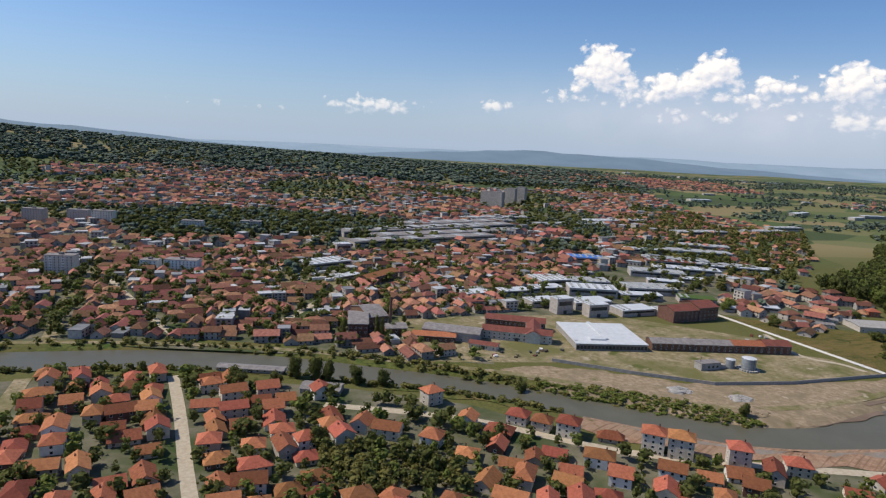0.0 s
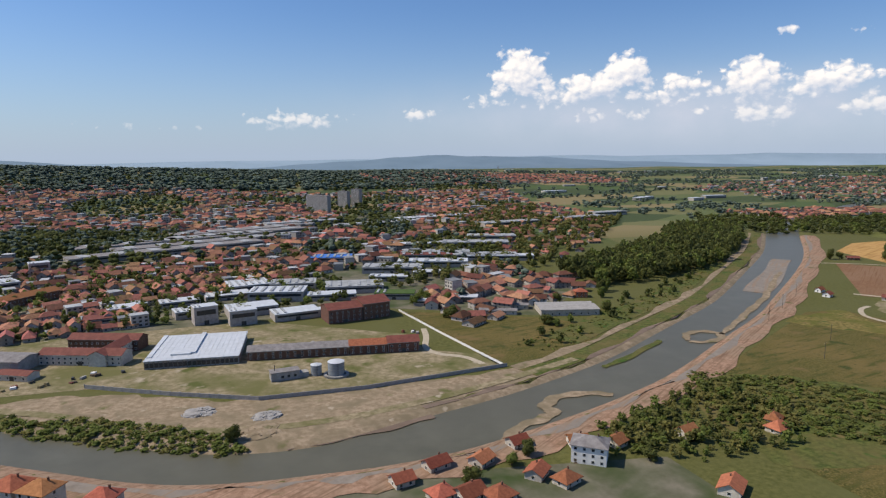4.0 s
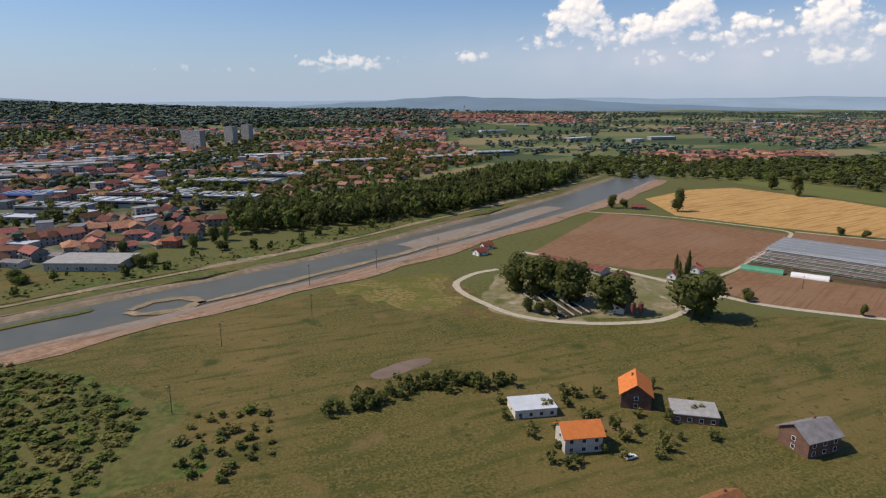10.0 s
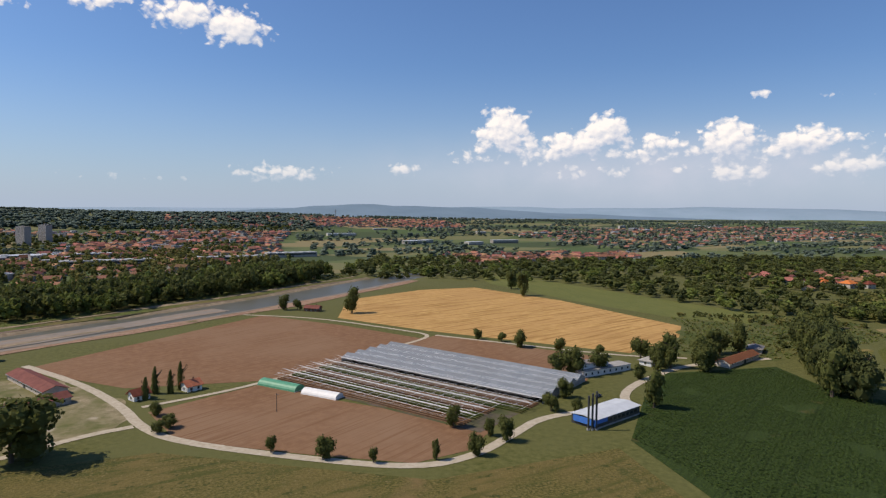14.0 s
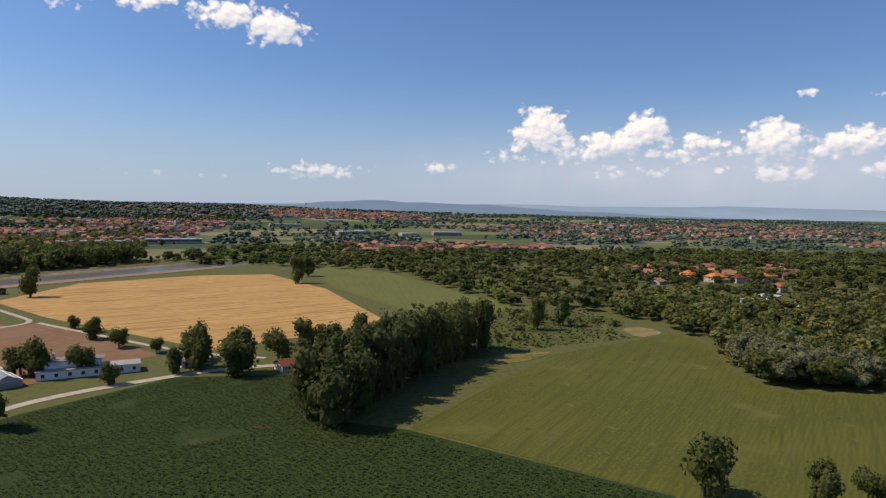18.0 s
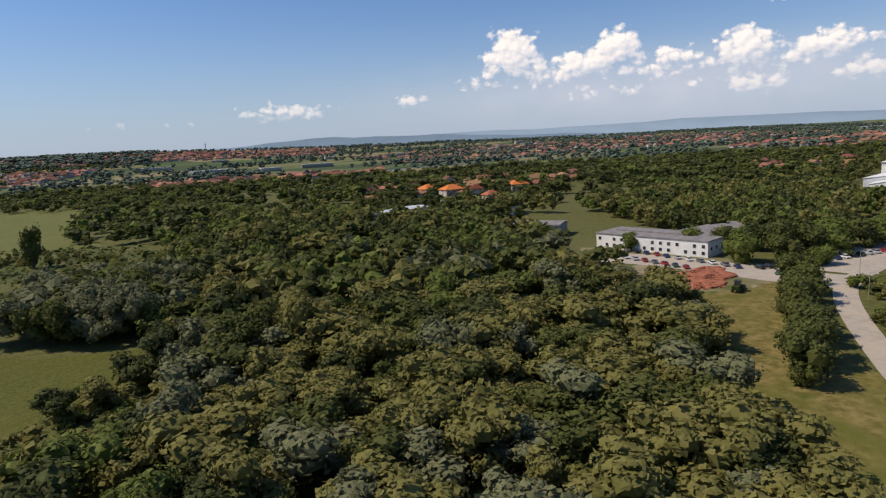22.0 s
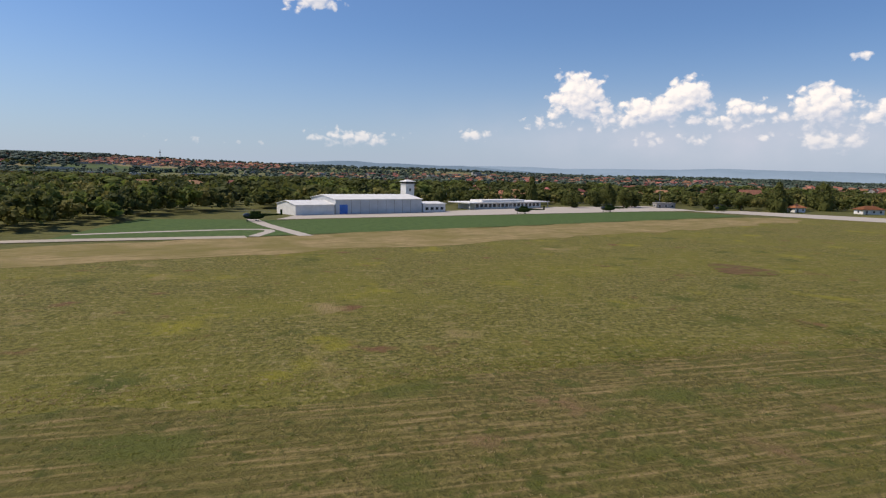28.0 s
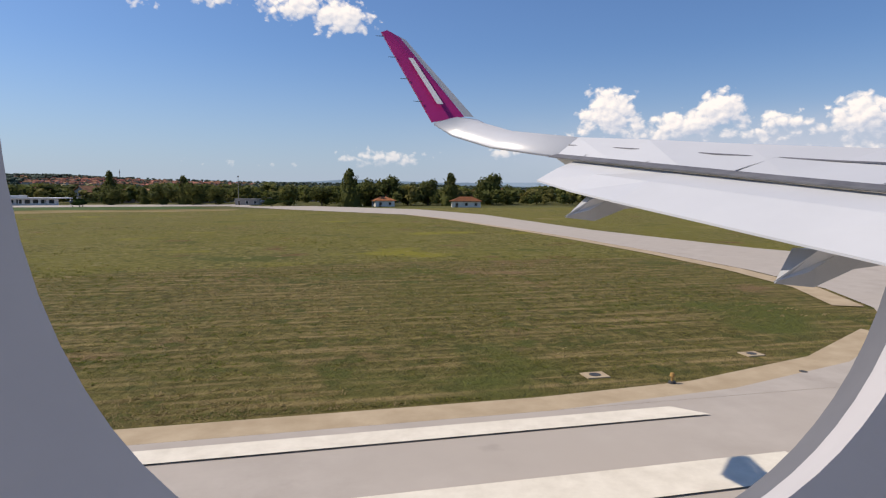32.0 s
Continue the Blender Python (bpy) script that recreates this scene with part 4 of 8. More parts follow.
def body(w, d, h, rise=0.0):
    """House walls, with gables where rise is given."""
    x, y = w / 2, d / 2
    v = [(-x, -y, 0), (x, -y, 0), (x, y, 0), (-x, y, 0), (-x, -y, h), (x, -y, h), (x, y, h), (-x, y, h)]
    f = [(0, 1, 5, 4), (2, 3, 7, 6), (4, 5, 6, 7)]
    if rise:
        v += [(-x, 0, h + rise), (x, 0, h + rise)]
        return v, f + [(1, 2, 6, 9, 5), (3, 0, 4, 8, 7)]
    return v, f + [(1, 2, 6, 5), (3, 0, 4, 7)]


def window_spots(w, d, floors):
    """Middle, facing and size of the windows: along the long sides and on the ends."""
    out = []
    for k in range(floors):
        z = 1.5 + 2.9 * k
        for i in range(max(2, int(w / 4))):
            x = -w / 2 + w * (i + .5) / max(2, int(w / 4))
            out += [(x, -d / 2, z, 0), (x, d / 2, z, 180)]
        out += [(-w / 2, 0, z, -90), (w / 2, 0, z, 90)]
    return out


def pane_box(sx=1.3, sz=1.4, dep=.06):
    return box(-sx / 2, sx / 2, -dep, dep, -sz / 2, sz / 2)


WIN_FRAME = poly_obj("window", *join(box(-.78, .78, -.08, .05, -.82, -.70), box(-.78, .78, -.08, .05, .70, .82), box(-.78, -.66, -.08, .05, -.70, .70), box(.66, .78, -.08, .05, -.70, .70)), M["white"]).data
WIN_ALL = poly_obj("window", *join(box(-.78, .78, -.08, .05, -.82, -.70), box(-.78, .78, -.08, .05, .70, .82), box(-.78, -.66, -.08, .05, -.70, .70), box(.66, .78, -.08, .05, -.70, .70), box(-.66, .66, -.04, .03, -.70, .70)), None, mats=[M["white"], M["glass"]], idx=[0] * 24 + [1] * 6).data
WIN_PANE = poly_obj("pane", *box(-.66, .66, -.04, .03, -.70, .70), M["glass"]).data
DOOR_MESH = poly_obj("door", *join(box(-.55, .55, -.07, .04, 0, 2.1), box(-.75, .75, -1.0, 0, -.02, .15)), M["bark"]).data
CHIM_MESH = poly_obj("chimney", *join(box(-.3, .3, -.3, .3, 0, 1.6), box(-.38, .38, -.38, .38, 1.6, 1.75)), M["brickwall"]).data
for ob in list(scene.objects):
    if ob.name.split(".")[0] in ("window", "pane", "door", "chimney"):
        bpy.data.objects.remove(ob)

HOUSE_CACHE = {}


def house(x, y, turn, w=11.0, d=9.0, floors=2, rise=2.4, kind="gable", wall="wall", roof="roof", label="house with rendered walls and an orange tiled roof", group="houses of the suburb", wins=True, flat=False):
    key = (round(w), round(d), floors, kind, wall, roof)
    w, d = round(w), round(d)
    h = 2.9 * floors + .3
    if key not in HOUSE_CACHE:
        a = poly_obj("wall", *body(w, d, h, rise if kind == "gable" else 0), M[wall])
        if kind == "flat":
            geo = join(box(-w / 2 - .3, w / 2 + .3, -d / 2 - .3, d / 2 + .3, h, h + .35))
        else:
            geo = (gable if kind == "gable" else hip)(w, d, h, rise)
        b = poly_obj("roof", *geo, M[roof])
        HOUSE_CACHE[key] = (a.data, b.data)
        for o in (a, b):
            bpy.data.objects.remove(o)
    t = empty("house", x, y, height(x, y)[0] + .02, turn, label, "house", group)
    wl_, rf = HOUSE_CACHE[key]
    a, b = new("wall", wl_), new("roof", rf)
    a.parent = b.parent = t
    if kind != "flat":
        c = new("chimney", CHIM_MESH)
        c.parent, c.location = b, (w * .22 * K, d * .12 * K, (h + rise * .62) * K)
    if wins:
        for wx, wy, wz, ang in window_spots(w, d, floors):
            if ang == 180 and floors < 3:
                continue
            o = new("window", WIN_ALL)
            o.parent = t
            o.matrix_basis = pose(wx * K, wy * K, wz * K, 0, 0, ang)
    dr = new("door", DOOR_MESH)
    dr.parent = t
    dr.matrix_basis = pose((-w / 2 + 2.2) * K, -d / 2 * K, .02 * K, 0, 0, 0)
    return t


def far_house(seed):
    """A plain town house for the joined town: walls, roof, dark windows."""
    r = random.Random(seed)
    w, d, fl, rise = r.uniform(11, 18), r.uniform(8.5, 11), r.choice((1, 1, 1, 2)), r.uniform(2.4, 3.4)
    h = 2.8 * fl + .4
    kind = r.random()
    pcs = [(*body(w, d, h, rise if kind < .6 else 0), 0), (*(gable if kind < .6 else hip)(w, d, h, rise), 1)]
    for wx, wy, wz, ang in window_spots(w, d, fl):
        v, f = pane_box(1.3, 1.4)
        m = pose(wx, wy, wz, 0, 0, ang)
        pcs.append(([tuple(m @ Vector(q)) for q in v], f[2:3] if ang != 180 else f[2:3], 2))
    return shape(*pcs)


def slab(w, d, h, seed, floors=1, roof=1):
    """A flat-roofed block with rows of windows."""
    pcs = [(*body(w, d, h), 0), (*box(-w / 2 - .3, w / 2 + .3, -d / 2 - .3, d / 2 + .3, h, h + .5), roof)]
    for k in range(floors):
        z = 1.6 + (h - .6) / floors * k
        n = max(2, int(w / 4))
        for i in range(n):
            v, f = pane_box(2.0, 1.5)
            for sy in (-d / 2, d / 2):
                pcs.append(([(q[0] - w / 2 + w * (i + .5) / n, q[1] + sy, q[2] + z) for q in v], [f[2], f[4]], 2))
    return shape(*pcs)


TOWN = [far_house(s) for s in range(8)]
SLABS = [slab(40, 14, 5, 1), slab(60, 24, 7, 2), slab(28, 12, 9, 3, 3), slab(24, 14, 18, 4, 6)]

# ---- the works by the river ----
def shed_hall(name, x, y, turn, w, d, h, rise, wall, roof, label, rows=1, category="building", wn=6, bands=0):
    """A long hall: walls, pitched roof, windows or window bands, plinth and gutters."""
    t = empty(name, x, y, .02, turn, label, category)
    part("wall", body(w, d, h, rise), M[wall], t)
    part("roof", gable(w, d, h, rise, .6, .25), M[roof], t)
    n = max(2, int(w / wn))
    for k in range(rows):
        z = 1.9 + (h - 1.4) / max(rows, 1) * k
        for i in range(n):
            for sy, ang in ((-d / 2, 0), (d / 2, 180)):
                o = new("window", WIN_FRAME)
                p = new("pane", WIN_PANE)
                o.parent, p.parent = t, o
                o.matrix_basis = pose((-w / 2 + w * (i + .5) / n) * K, sy * K, z * K, 0, 0, ang)
    part("gutter", join(box(-w / 2 - .6, w / 2 + .6, -d / 2 - .8, -d / 2 - .6, h - .35, h - .15), box(-w / 2 - .6, w / 2 + .6, d / 2 + .6, d / 2 + .8, h - .35, h - .15)), M["concrete"], t)
    for sx in (-1, 1):
        part("downpipe", tube(.08, .08, 0, h - .3, 6, sx * (w / 2 - .4), -d / 2 - .12), M["concrete"], t)
    part("door", join(box(-1.6, 1.6, -d / 2 - .08, -d / 2 + .02, 0, 3.0)), M["dark"], t)
    return t


def at2(a, b):
    """Middle, turn in degrees and length of the line from a to b."""
    return (a[0] + b[0]) / 2, (a[1] + b[1]) / 2, math.degrees(math.atan2(b[1] - a[1], b[0] - a[0])), math.hypot(b[0] - a[0], b[1] - a[1])


def along(a, b, depth):
    """As at2, for a block whose front is the line a-b and which reaches back by depth."""
    x, y, ang, n = at2(a, b)
    return x - math.sin(radians(ang)) * depth / 2, y + math.cos(radians(ang)) * depth / 2, ang, n


# white-roofed warehouse with a raised bay
x, y, a, n = along((-880, 455), (-820, 445), 62)
wh = empty("warehouse", x, y, .02, a, "low warehouse with a pale sheet-metal roof and a glazed front", "warehouse")
part("wall", body(n, 62, 5.5), M["concrete"], wh)
part("roof", join(box(-n / 2 - .6, n / 2 + .6, -31.6, 31.6, 5.5, 5.95)), M["metalroof"], wh)
part("raised_bay", join(box(-n / 2, -n / 2 + 3, -24, 31, 5.95, 6.5), box(-n / 2 + 28, -n / 2 + 31, -20, 31, 5.95, 7.2), box(-n / 2 + 15, -n / 2 + 28, -22, -12, 5.95, 7.0)), M["metalroof"], wh)
for i in range(19):
    part("seam", box(-n / 2 + n * i / 18 - .08, -n / 2 + n * i / 18 + .08, -31.6, 31.6, 5.95, 6.06), M["metalroof"], wh)
for i in range(20):
    p = part("window", box(-1.2, 1.2, -.06, .05, -1.6, 1.6), M["glass"], wh)
    p.location = ((-n / 2 + n * (i + .5) / 20) * K, -31 * K, 2.6 * K)
    q = part("mullion", box(-.15, .15, -.12, .05, -2.4, 2.7), M["dark"], wh)
    q.location = ((-n / 2 + n * i / 20) * K, -31 * K, 2.6 * K)

# long brick building in two roof colours
x, y, a, n = along((-814, 448), (-745, 434), 15)
shed_hall("brick_hall", x, y, a, n, 15, 6.5, 2.5, "brickwall", "greyroof", "long old brick hall under a grey sheet roof", 2, wn=5)
x, y, a, n = along((-744.5, 434), (-718, 428.5), 15)
shed_hall("brick_hall", x, y, a, n, 15, 6.8, 2.6, "brickwall", "roof", "old brick hall with a bright orange tiled roof", 2, wn=5)
x, y, a, n = along((-717.5, 428.4), (-695, 424), 16)
shed_hall("brick_hall", x, y, a, n, 16, 7.5, 3.0, "brickwall", "redroof", "old brick hall with a dark red roof", 2, wn=5)
# tall brick mill
x, y, a, n = along((-742, 523), (-712, 526), 24)
shed_hall("mill", x, y, a, n, 24, 12, 3.5, "brickwall", "redroof", "tall old brick mill with a dark red roof", 3, wn=5)
x, y, a, n = along((-711, 526), (-686, 530), 28)
shed_hall("mill", x, y, a, n, 28, 14, 4, "brickwall", "redroof", "tall old brick mill with a dark red roof", 3, wn=5)
# two-range building at the yard's end
x, y, a, n = along((-949, 494), (-895, 470), 14)
shed_hall("works_building", x, y, a, n, 14, 7.5, 3, "wall", "redroof", "two-storey works building with a dark red roof", 2, wn=4)
x, y, a, n = along((-936, 525), (-887, 503), 14)
shed_hall("works_building", x, y, a, n, 14, 8.5, 3, "brickwall", "redroof", "brick works building with a dark red roof", 2, wn=4)
x, y, a, n = along((-905, 472), (-889, 510), 12)
shed_hall("works_building", x, y, a, n, 12, 8, 3, "wall", "redroof", "two-storey works wing with a dark red roof", 2, wn=4)
x, y, a, n = along((-1000, 500), (-957, 478), 20)
shed_hall("works_building", x, y, a, n, 20, 8, 2, "concrete", "greyroof", "windowless grey works hall", 1, wn=9)

# small boiler house and two tanks
x, y, a, n = along((-803, 398), (-785, 399), 8)
bh = empty("boiler_house", x, y, .02, a, "small flat-roofed grey boiler house", "building")
part("wall", body(n, 8, 5.5), M["concrete"], bh)
part("roof", box(-n / 2 - .3, n / 2 + .3, -4.3, 4.3, 5.5, 5.8), M["greyroof"], bh)
part("flue", tube(.25, .22, 5.8, 9.5, 8, -n / 2 + 3, 1), M["dark"], bh)
for i in range(3):
    o = part("window", box(-.9, .9, -.06, .05, -.8, .8), M["glass"], bh)
    o.location = ((-2 + 4 * i) * K, -4 * K, 2.6 * K)
part("annex", join(body(6, 6, 3.2)), M["concrete"], bh).location = ((n / 2 + 3.05) * K, 0, 0)
for tx, ty, r, hh in ((-774, 402, 3.6, 7), (-762, 396, 5.4, 9.5)):
    tk = empty("tank", tx, ty, .02, 0, "blue-grey steel storage tank with a domed lid", "tank", "tanks in the works yard")
    part("shell", tube(r, r, 0, hh, 28), M["ghglass"], tk, smooth=False)
    part("lid", tube(r + .1, .3, hh, hh + 1.0, 28), M["metalroof"], tk)
    for k in range(3):
        part("hoop", tube(r + .07, r + .07, hh * (k + 1) / 4, hh * (k + 1) / 4 + .18, 28), M["concrete"], tk)
    part("ladder", join(box(-.25, -.18, -r - .25, -r - .18, 0, hh + .6), box(.18, .25, -r - .25, -r - .18, 0, hh + .6), *[box(-.18, .18, -r - .24, -r - .19, .4 * i + .3, .4 * i + .36) for i in range(int(hh / .4))]), M["dark"], tk)
tub = empty("basin", -762, 396, .02, 0, "low concrete basin round a tank", "basin")
part("rim", join(*[box(7.2 * math.cos(i * .2618) - .9, 7.2 * math.cos(i * .2618) + .9, 7.2 * math.sin(i * .2618) - .9, 7.2 * math.sin(i * .2618) + .9, 0, 1.3) for i in range(24)]), M["concrete"], tub)


def wall_run(pts, h, th, material, label, step=6.0):
    """A boundary wall of panels and posts."""
    t = empty("boundary_wall", pts[0][0], pts[0][1], 0, 0, label, "wall")
    ox, oy = pts[0]
    for (ax, ay), (bx, by) in zip(pts, pts[1:]):
        n = max(1, int(math.hypot(bx - ax, by - ay) / step))
        ang = math.atan2(by - ay, bx - ax)
        ln = math.hypot(bx - ax, by - ay) / n
        key = ("panel", round(ln, 2), h, material)
        if key not in HOUSE_CACHE:
            o = poly_obj("panel", *box(.2, ln - .2, -th / 2, th / 2, 0, h), M[material])
            q = poly_obj("post", *join(box(-.2, .2, -th / 2 - .1, th / 2 + .1, 0, h + .15), box(-.26, .26, -th / 2 - .16, th / 2 + .16, h + .15, h + .28)), M[material])
            HOUSE_CACHE[key] = (o.data, q.data)
            bpy.data.objects.remove(o), bpy.data.objects.remove(q)
        for i in range(n):
            for nm, me in zip(("panel", "post"), HOUSE_CACHE[key]):
                o = new(nm, me)
                o.parent = t
                px, py = ax + (bx - ax) * i / n, ay + (by - ay) * i / n
                o.matrix_basis = pose((px - ox) * K, (py - oy) * K, (height(px, py)[0] - .05) * K, 0, 0, math.degrees(ang))


wall_run([(-912, 431), (-862, 398), (-813, 370), (-750, 364), (-651, 369)], 2.6, .35, "concrete", "dark weathered boundary wall of the works")
wall_run([(-673, 545), (-664, 460), (-653, 372)], 1.8, .3, "white", "pale boundary wall beside the pasture")

# heaps of broken stone
M["brickrubble"] = mat("brick rubble", (.17, .06, .032), (.30, .115, .065), .5, .95, .2, vary=.35, island=True)
def heap(x, y, r, h, material, label, n=170, seed=3, name="rubble_heap", size=.9):
    r_ = random.Random(seed)
    t = empty(name, x, y, .05, 0, label, "heap")
    bm = bmesh.new()
    bmesh.ops.create_icosphere(bm, subdivisions=3, radius=1)
    for v in bm.verts:
        k = 1 + .45 * noise.noise(v.co * 2 + Vector((x, y, 0)) * .1)
        v.co = Vector((v.co.x * r * k, v.co.y * r * .75 * k, max(-.05, v.co.z * h * k * .62)))
    part("mound", ([tuple(v.co) for v in bm.verts], [tuple(q.index for q in f.verts) for f in bm.faces]), M[material], t)
    bm.free()
    b = Batch()
    bb = shape((*box(-.5, .5, -.5, .5, -.4, .5), 0))
    for i in range(n):
        a, q = r_.uniform(0, 6.28), r_.random() ** .6
        s = r_.uniform(.4, 1.4) * size
        b.add(bb, q * r * math.cos(a) * 1.05, q * r * .78 * math.sin(a) * 1.05, h * (1 - q * q) * .62 - .1, r_.uniform(0, 3), s, s * .8, s * .7)
    o = b.make("lumps", [M[material]], "", "")
    o.parent = t
    return t


heap(-846, 364, 9, 2.4, "concrete", "pale heap of broken stone on the river bank", seed=1)
heap(-811, 345, 8, 2.6, "concrete", "pale heap of broken stone on the river bank", seed=2)
heap(-818, 325, 13, 2.2, "sand", "low heap of sand at the water's edge", n=40, seed=4)
heap(574, 162, 11, 2.6, "brickrubble", "spread heap of broken red brick", n=500, seed=5, size=.5)
heap(566, 152, 7, 1.7, "brickrubble", "low spread of broken red brick", n=250, seed=6, size=.45)
heap(583, 168, 6, 1.6, "brickrubble", "low spread of broken red brick", n=220, seed=7, size=.45)

# sand bars in the river
def spit(pts, half, material="sand", label="low sand spit enclosing a shallow pool"):
    pts = chaikin(pts, 2)
    n = len(pts)
    ribbon("sand_bar", pts, lambda i: (half * (.55 + .45 * math.sin(math.pi * i / n)) * (1 + .3 * math.sin(i * 1.9)), half * (.55 + .45 * math.sin(math.pi * i / n)) * (1 + .3 * math.sin(i * 1.3 + 2))), -1.2, M[material], label, "sand bar", .12)


spit([(-706, 268), (-689, 283), (-672, 287), (-660, 292), (-662, 303), (-647, 313), (-626, 311), (-614, 302)], 4.2)
spit([(-492, 374), (-486, 384), (-476, 391), (-461, 390), (-454, 379), (-464, 368), (-482, 364), (-494, 371)], 3.6)
spit([(-456, 377), (-430, 392), (-400, 410), (-372, 428), (-330, 452), (-290, 480), (-230, 526), (-183, 558)], 3.4)
spit([(-590, 346), (-558, 358), (-512, 382)], 3.0, "bankgreen", "low weedy mud bank in the river")
spit([(-806, 304), (-780, 306), (-750, 309), (-725, 314)], 4.0, "mud", "strip of drying mud beside the river")

# brick chimney and the old power house beside the river
ch = empty("chimney_stack", -1024, 520, .02, 0, "tall slender dark brick chimney", "chimney")
part("base", box(-1.9, 1.9, -1.9, 1.9, 0, 4), M["brickwall"], ch)
part("shaft", tube(1.5, .95, 4, 30, 14), M["brickwall"], ch)
part("rim", tube(1.15, 1.15, 29, 30.4, 14), M["brickwall"], ch)
x, y, a, n = along((-1062, 501), (-1046, 499), 40)
shed_hall("mill", x, y, a, n, 40, 13, 4, "brickwall", "greyroof", "old dark mill building by the river", 3, wn=4)
x, y, a, n = along((-1043, 515), (-1026, 520), 40)
shed_hall("mill", x, y, a, n, 40, 14, 5, "brickwall", "greyroof", "old dark mill building by the river", 3, wn=4)
x, y, a, n = along((-1019, 690), (-977, 735), 16)
shed_hall("school", x, y, a, n, 16, 8, 3.5, "brickwall", "roof", "long building with an orange tiled roof", 2, wn=4)

x, y, a, n = along((-1158, 438), (-1114, 425), 8)
shed_hall("riverside_shed", x, y, a, n, 8, 3.0, .8, "concrete", "greyroof", "long low grey shed beside the river", 1, wn=5)
x, y, a, n = along((-1104, 392), (-1080, 384), 13)
shed_hall("riverside_shed", x, y, a, n, 13, 3.4, 1.6, "concrete", "greyroof", "low hall under a weathered grey roof by the trees", 1, wn=6)
x, y, a, n = along((-1010, 492), (-976, 482), 12)
shed_hall("works_building", x, y, a, n, 12, 5, 2.4, "brickwall", "roof", "low works shed with an orange roof by the river", 1, wn=5)
x, y, a, n = along((-968, 470), (-948, 458), 10)
shed_hall("works_building", x, y, a, n, 10, 4, 1.6, "wall", "redroof", "small works shed with a rusty roof", 1, wn=5)
x, y, a, n = along((-1030, 505), (-1012, 505), 16)
shed_hall("works_building", x, y, a, n, 16, 7, 2.0, "brickwall", "greyroof", "dark brick annex beside the mill", 2, wn=5)
# clutter of the works: crates, drums and stacked material
yard_rng = random.Random(12)
for i in range(34):
    x, y = yard_rng.choice(((-955, 446), (-930, 450), (-905, 452), (-700, 455), (-805, 410), (-760, 470), (-690, 470)))
    x, y = x + yard_rng.uniform(-16, 16), y + yard_rng.uniform(-7, 7)
    st = empty("material_stack", x, y, .12, yard_rng.uniform(0, 90), "weathered stack of building material in the yard", "stack", "stacks in the works yard")
    w, d, h = yard_rng.uniform(1.5, 4.5), yard_rng.uniform(1.2, 3), yard_rng.uniform(.8, 2.2)
    part("pile", box(-w / 2, w / 2, -d / 2, d / 2, .15, h), M[yard_rng.choice(("concrete", "bark", "redroof", "dark", "white", "dirt"))], st)
    part("pallet", box(-w / 2 - .1, w / 2 + .1, -d / 2 - .1, d / 2 + .1, 0, .15), M["bark"], st)

# blocks of flats and office buildings, one by one
def flats(x, y, turn, w, d, floors, wall="wall", label="plain concrete block of flats", balconies=True):
    t = empty("apartment_block", x, y, height(x, y)[0], turn, label, "apartment block")
    h = 2.9 * floors + .6
    part("wall", body(w, d, h), M[wall], t)
    part("roof", join(box(-w / 2 - .2, w / 2 + .2, -d / 2 - .2, d / 2 + .2, h, h + .6), box(-2, 2, -2, 2, h + .6, h + 3)), M["greyroof"], t)
    n = max(2, int(w / 4.2))
    for k in range(floors):
        for i in range(n):
            xx = -w / 2 + w * (i + .5) / n
            if balconies and i % 3 == 1:
                o = part("balcony", join(box(-1.6, 1.6, -1.2, 0, 0, .15), box(-1.6, 1.6, -1.2, -1.1, .15, 1.1)), M["white"], t)
                o.location = (xx * K, -d / 2 * K, (.4 + 2.9 * k) * K)
            o = new("window", WIN_ALL)
            o.parent = t
            o.matrix_basis = pose(xx * K, -d / 2 * K, (1.8 + 2.9 * k) * K)


flats(-1345, 760, -8, 30, 14, 7)
flats(-1225, 782, -14, 38, 16, 4, "white", "white office block with a flat roof", False)
flats(-1262, 795, -14, 20, 14, 3, "white", "white office block with a flat roof", False)
# the greyer wall colour of these three far blocks stands in for haze
flats(-553, 1622, -45, 64, 16, 14, "concrete", "tall pale slab block of flats", False)
flats(-470, 1700, -45, 30, 16, 15, "concrete", "tall pale slab block of flats", False)
flats(-430, 1720, -45, 26, 16, 16, "concrete", "tall pale slab block of flats", False)
for px_, py_, fl in ((-1500, 1160, 8), (-1440, 1180, 7), (-1395, 1150, 8), (-1250, 1090, 6), (-1160, 1120, 5)):
    flats(px_, py_, -10, 34, 14, fl, "wall", balconies=False)

# ---- houses along the near bank ----
ROADS = [[(-1185, 432), (-1172, 370), (-1161, 305), (-1140, 200)], [(-1090, 372), (-1007, 342), (-961, 305), (-923, 280), (-800, 240)]]


def road_near(x, y, lim):
    for line in ROADS:
        for (ax, ay), (bx, by) in zip(line, line[1:]):
            u = min(1, max(0, ((x - ax) * (bx - ax) + (y - ay) * (by - ay)) / ((bx - ax) ** 2 + (by - ay) ** 2)))
            if math.hypot(x - ax - u * (bx - ax), y - ay - u * (by - ay)) < lim:
                return True
    return False


rng = random.Random(21)
TAKEN = []


def free(x, y, r):
    return all((x - p) ** 2 + (y - q) ** 2 > r * r for p, q in TAKEN)


VILLA = "tall house with pale walls and an orange tiled roof"
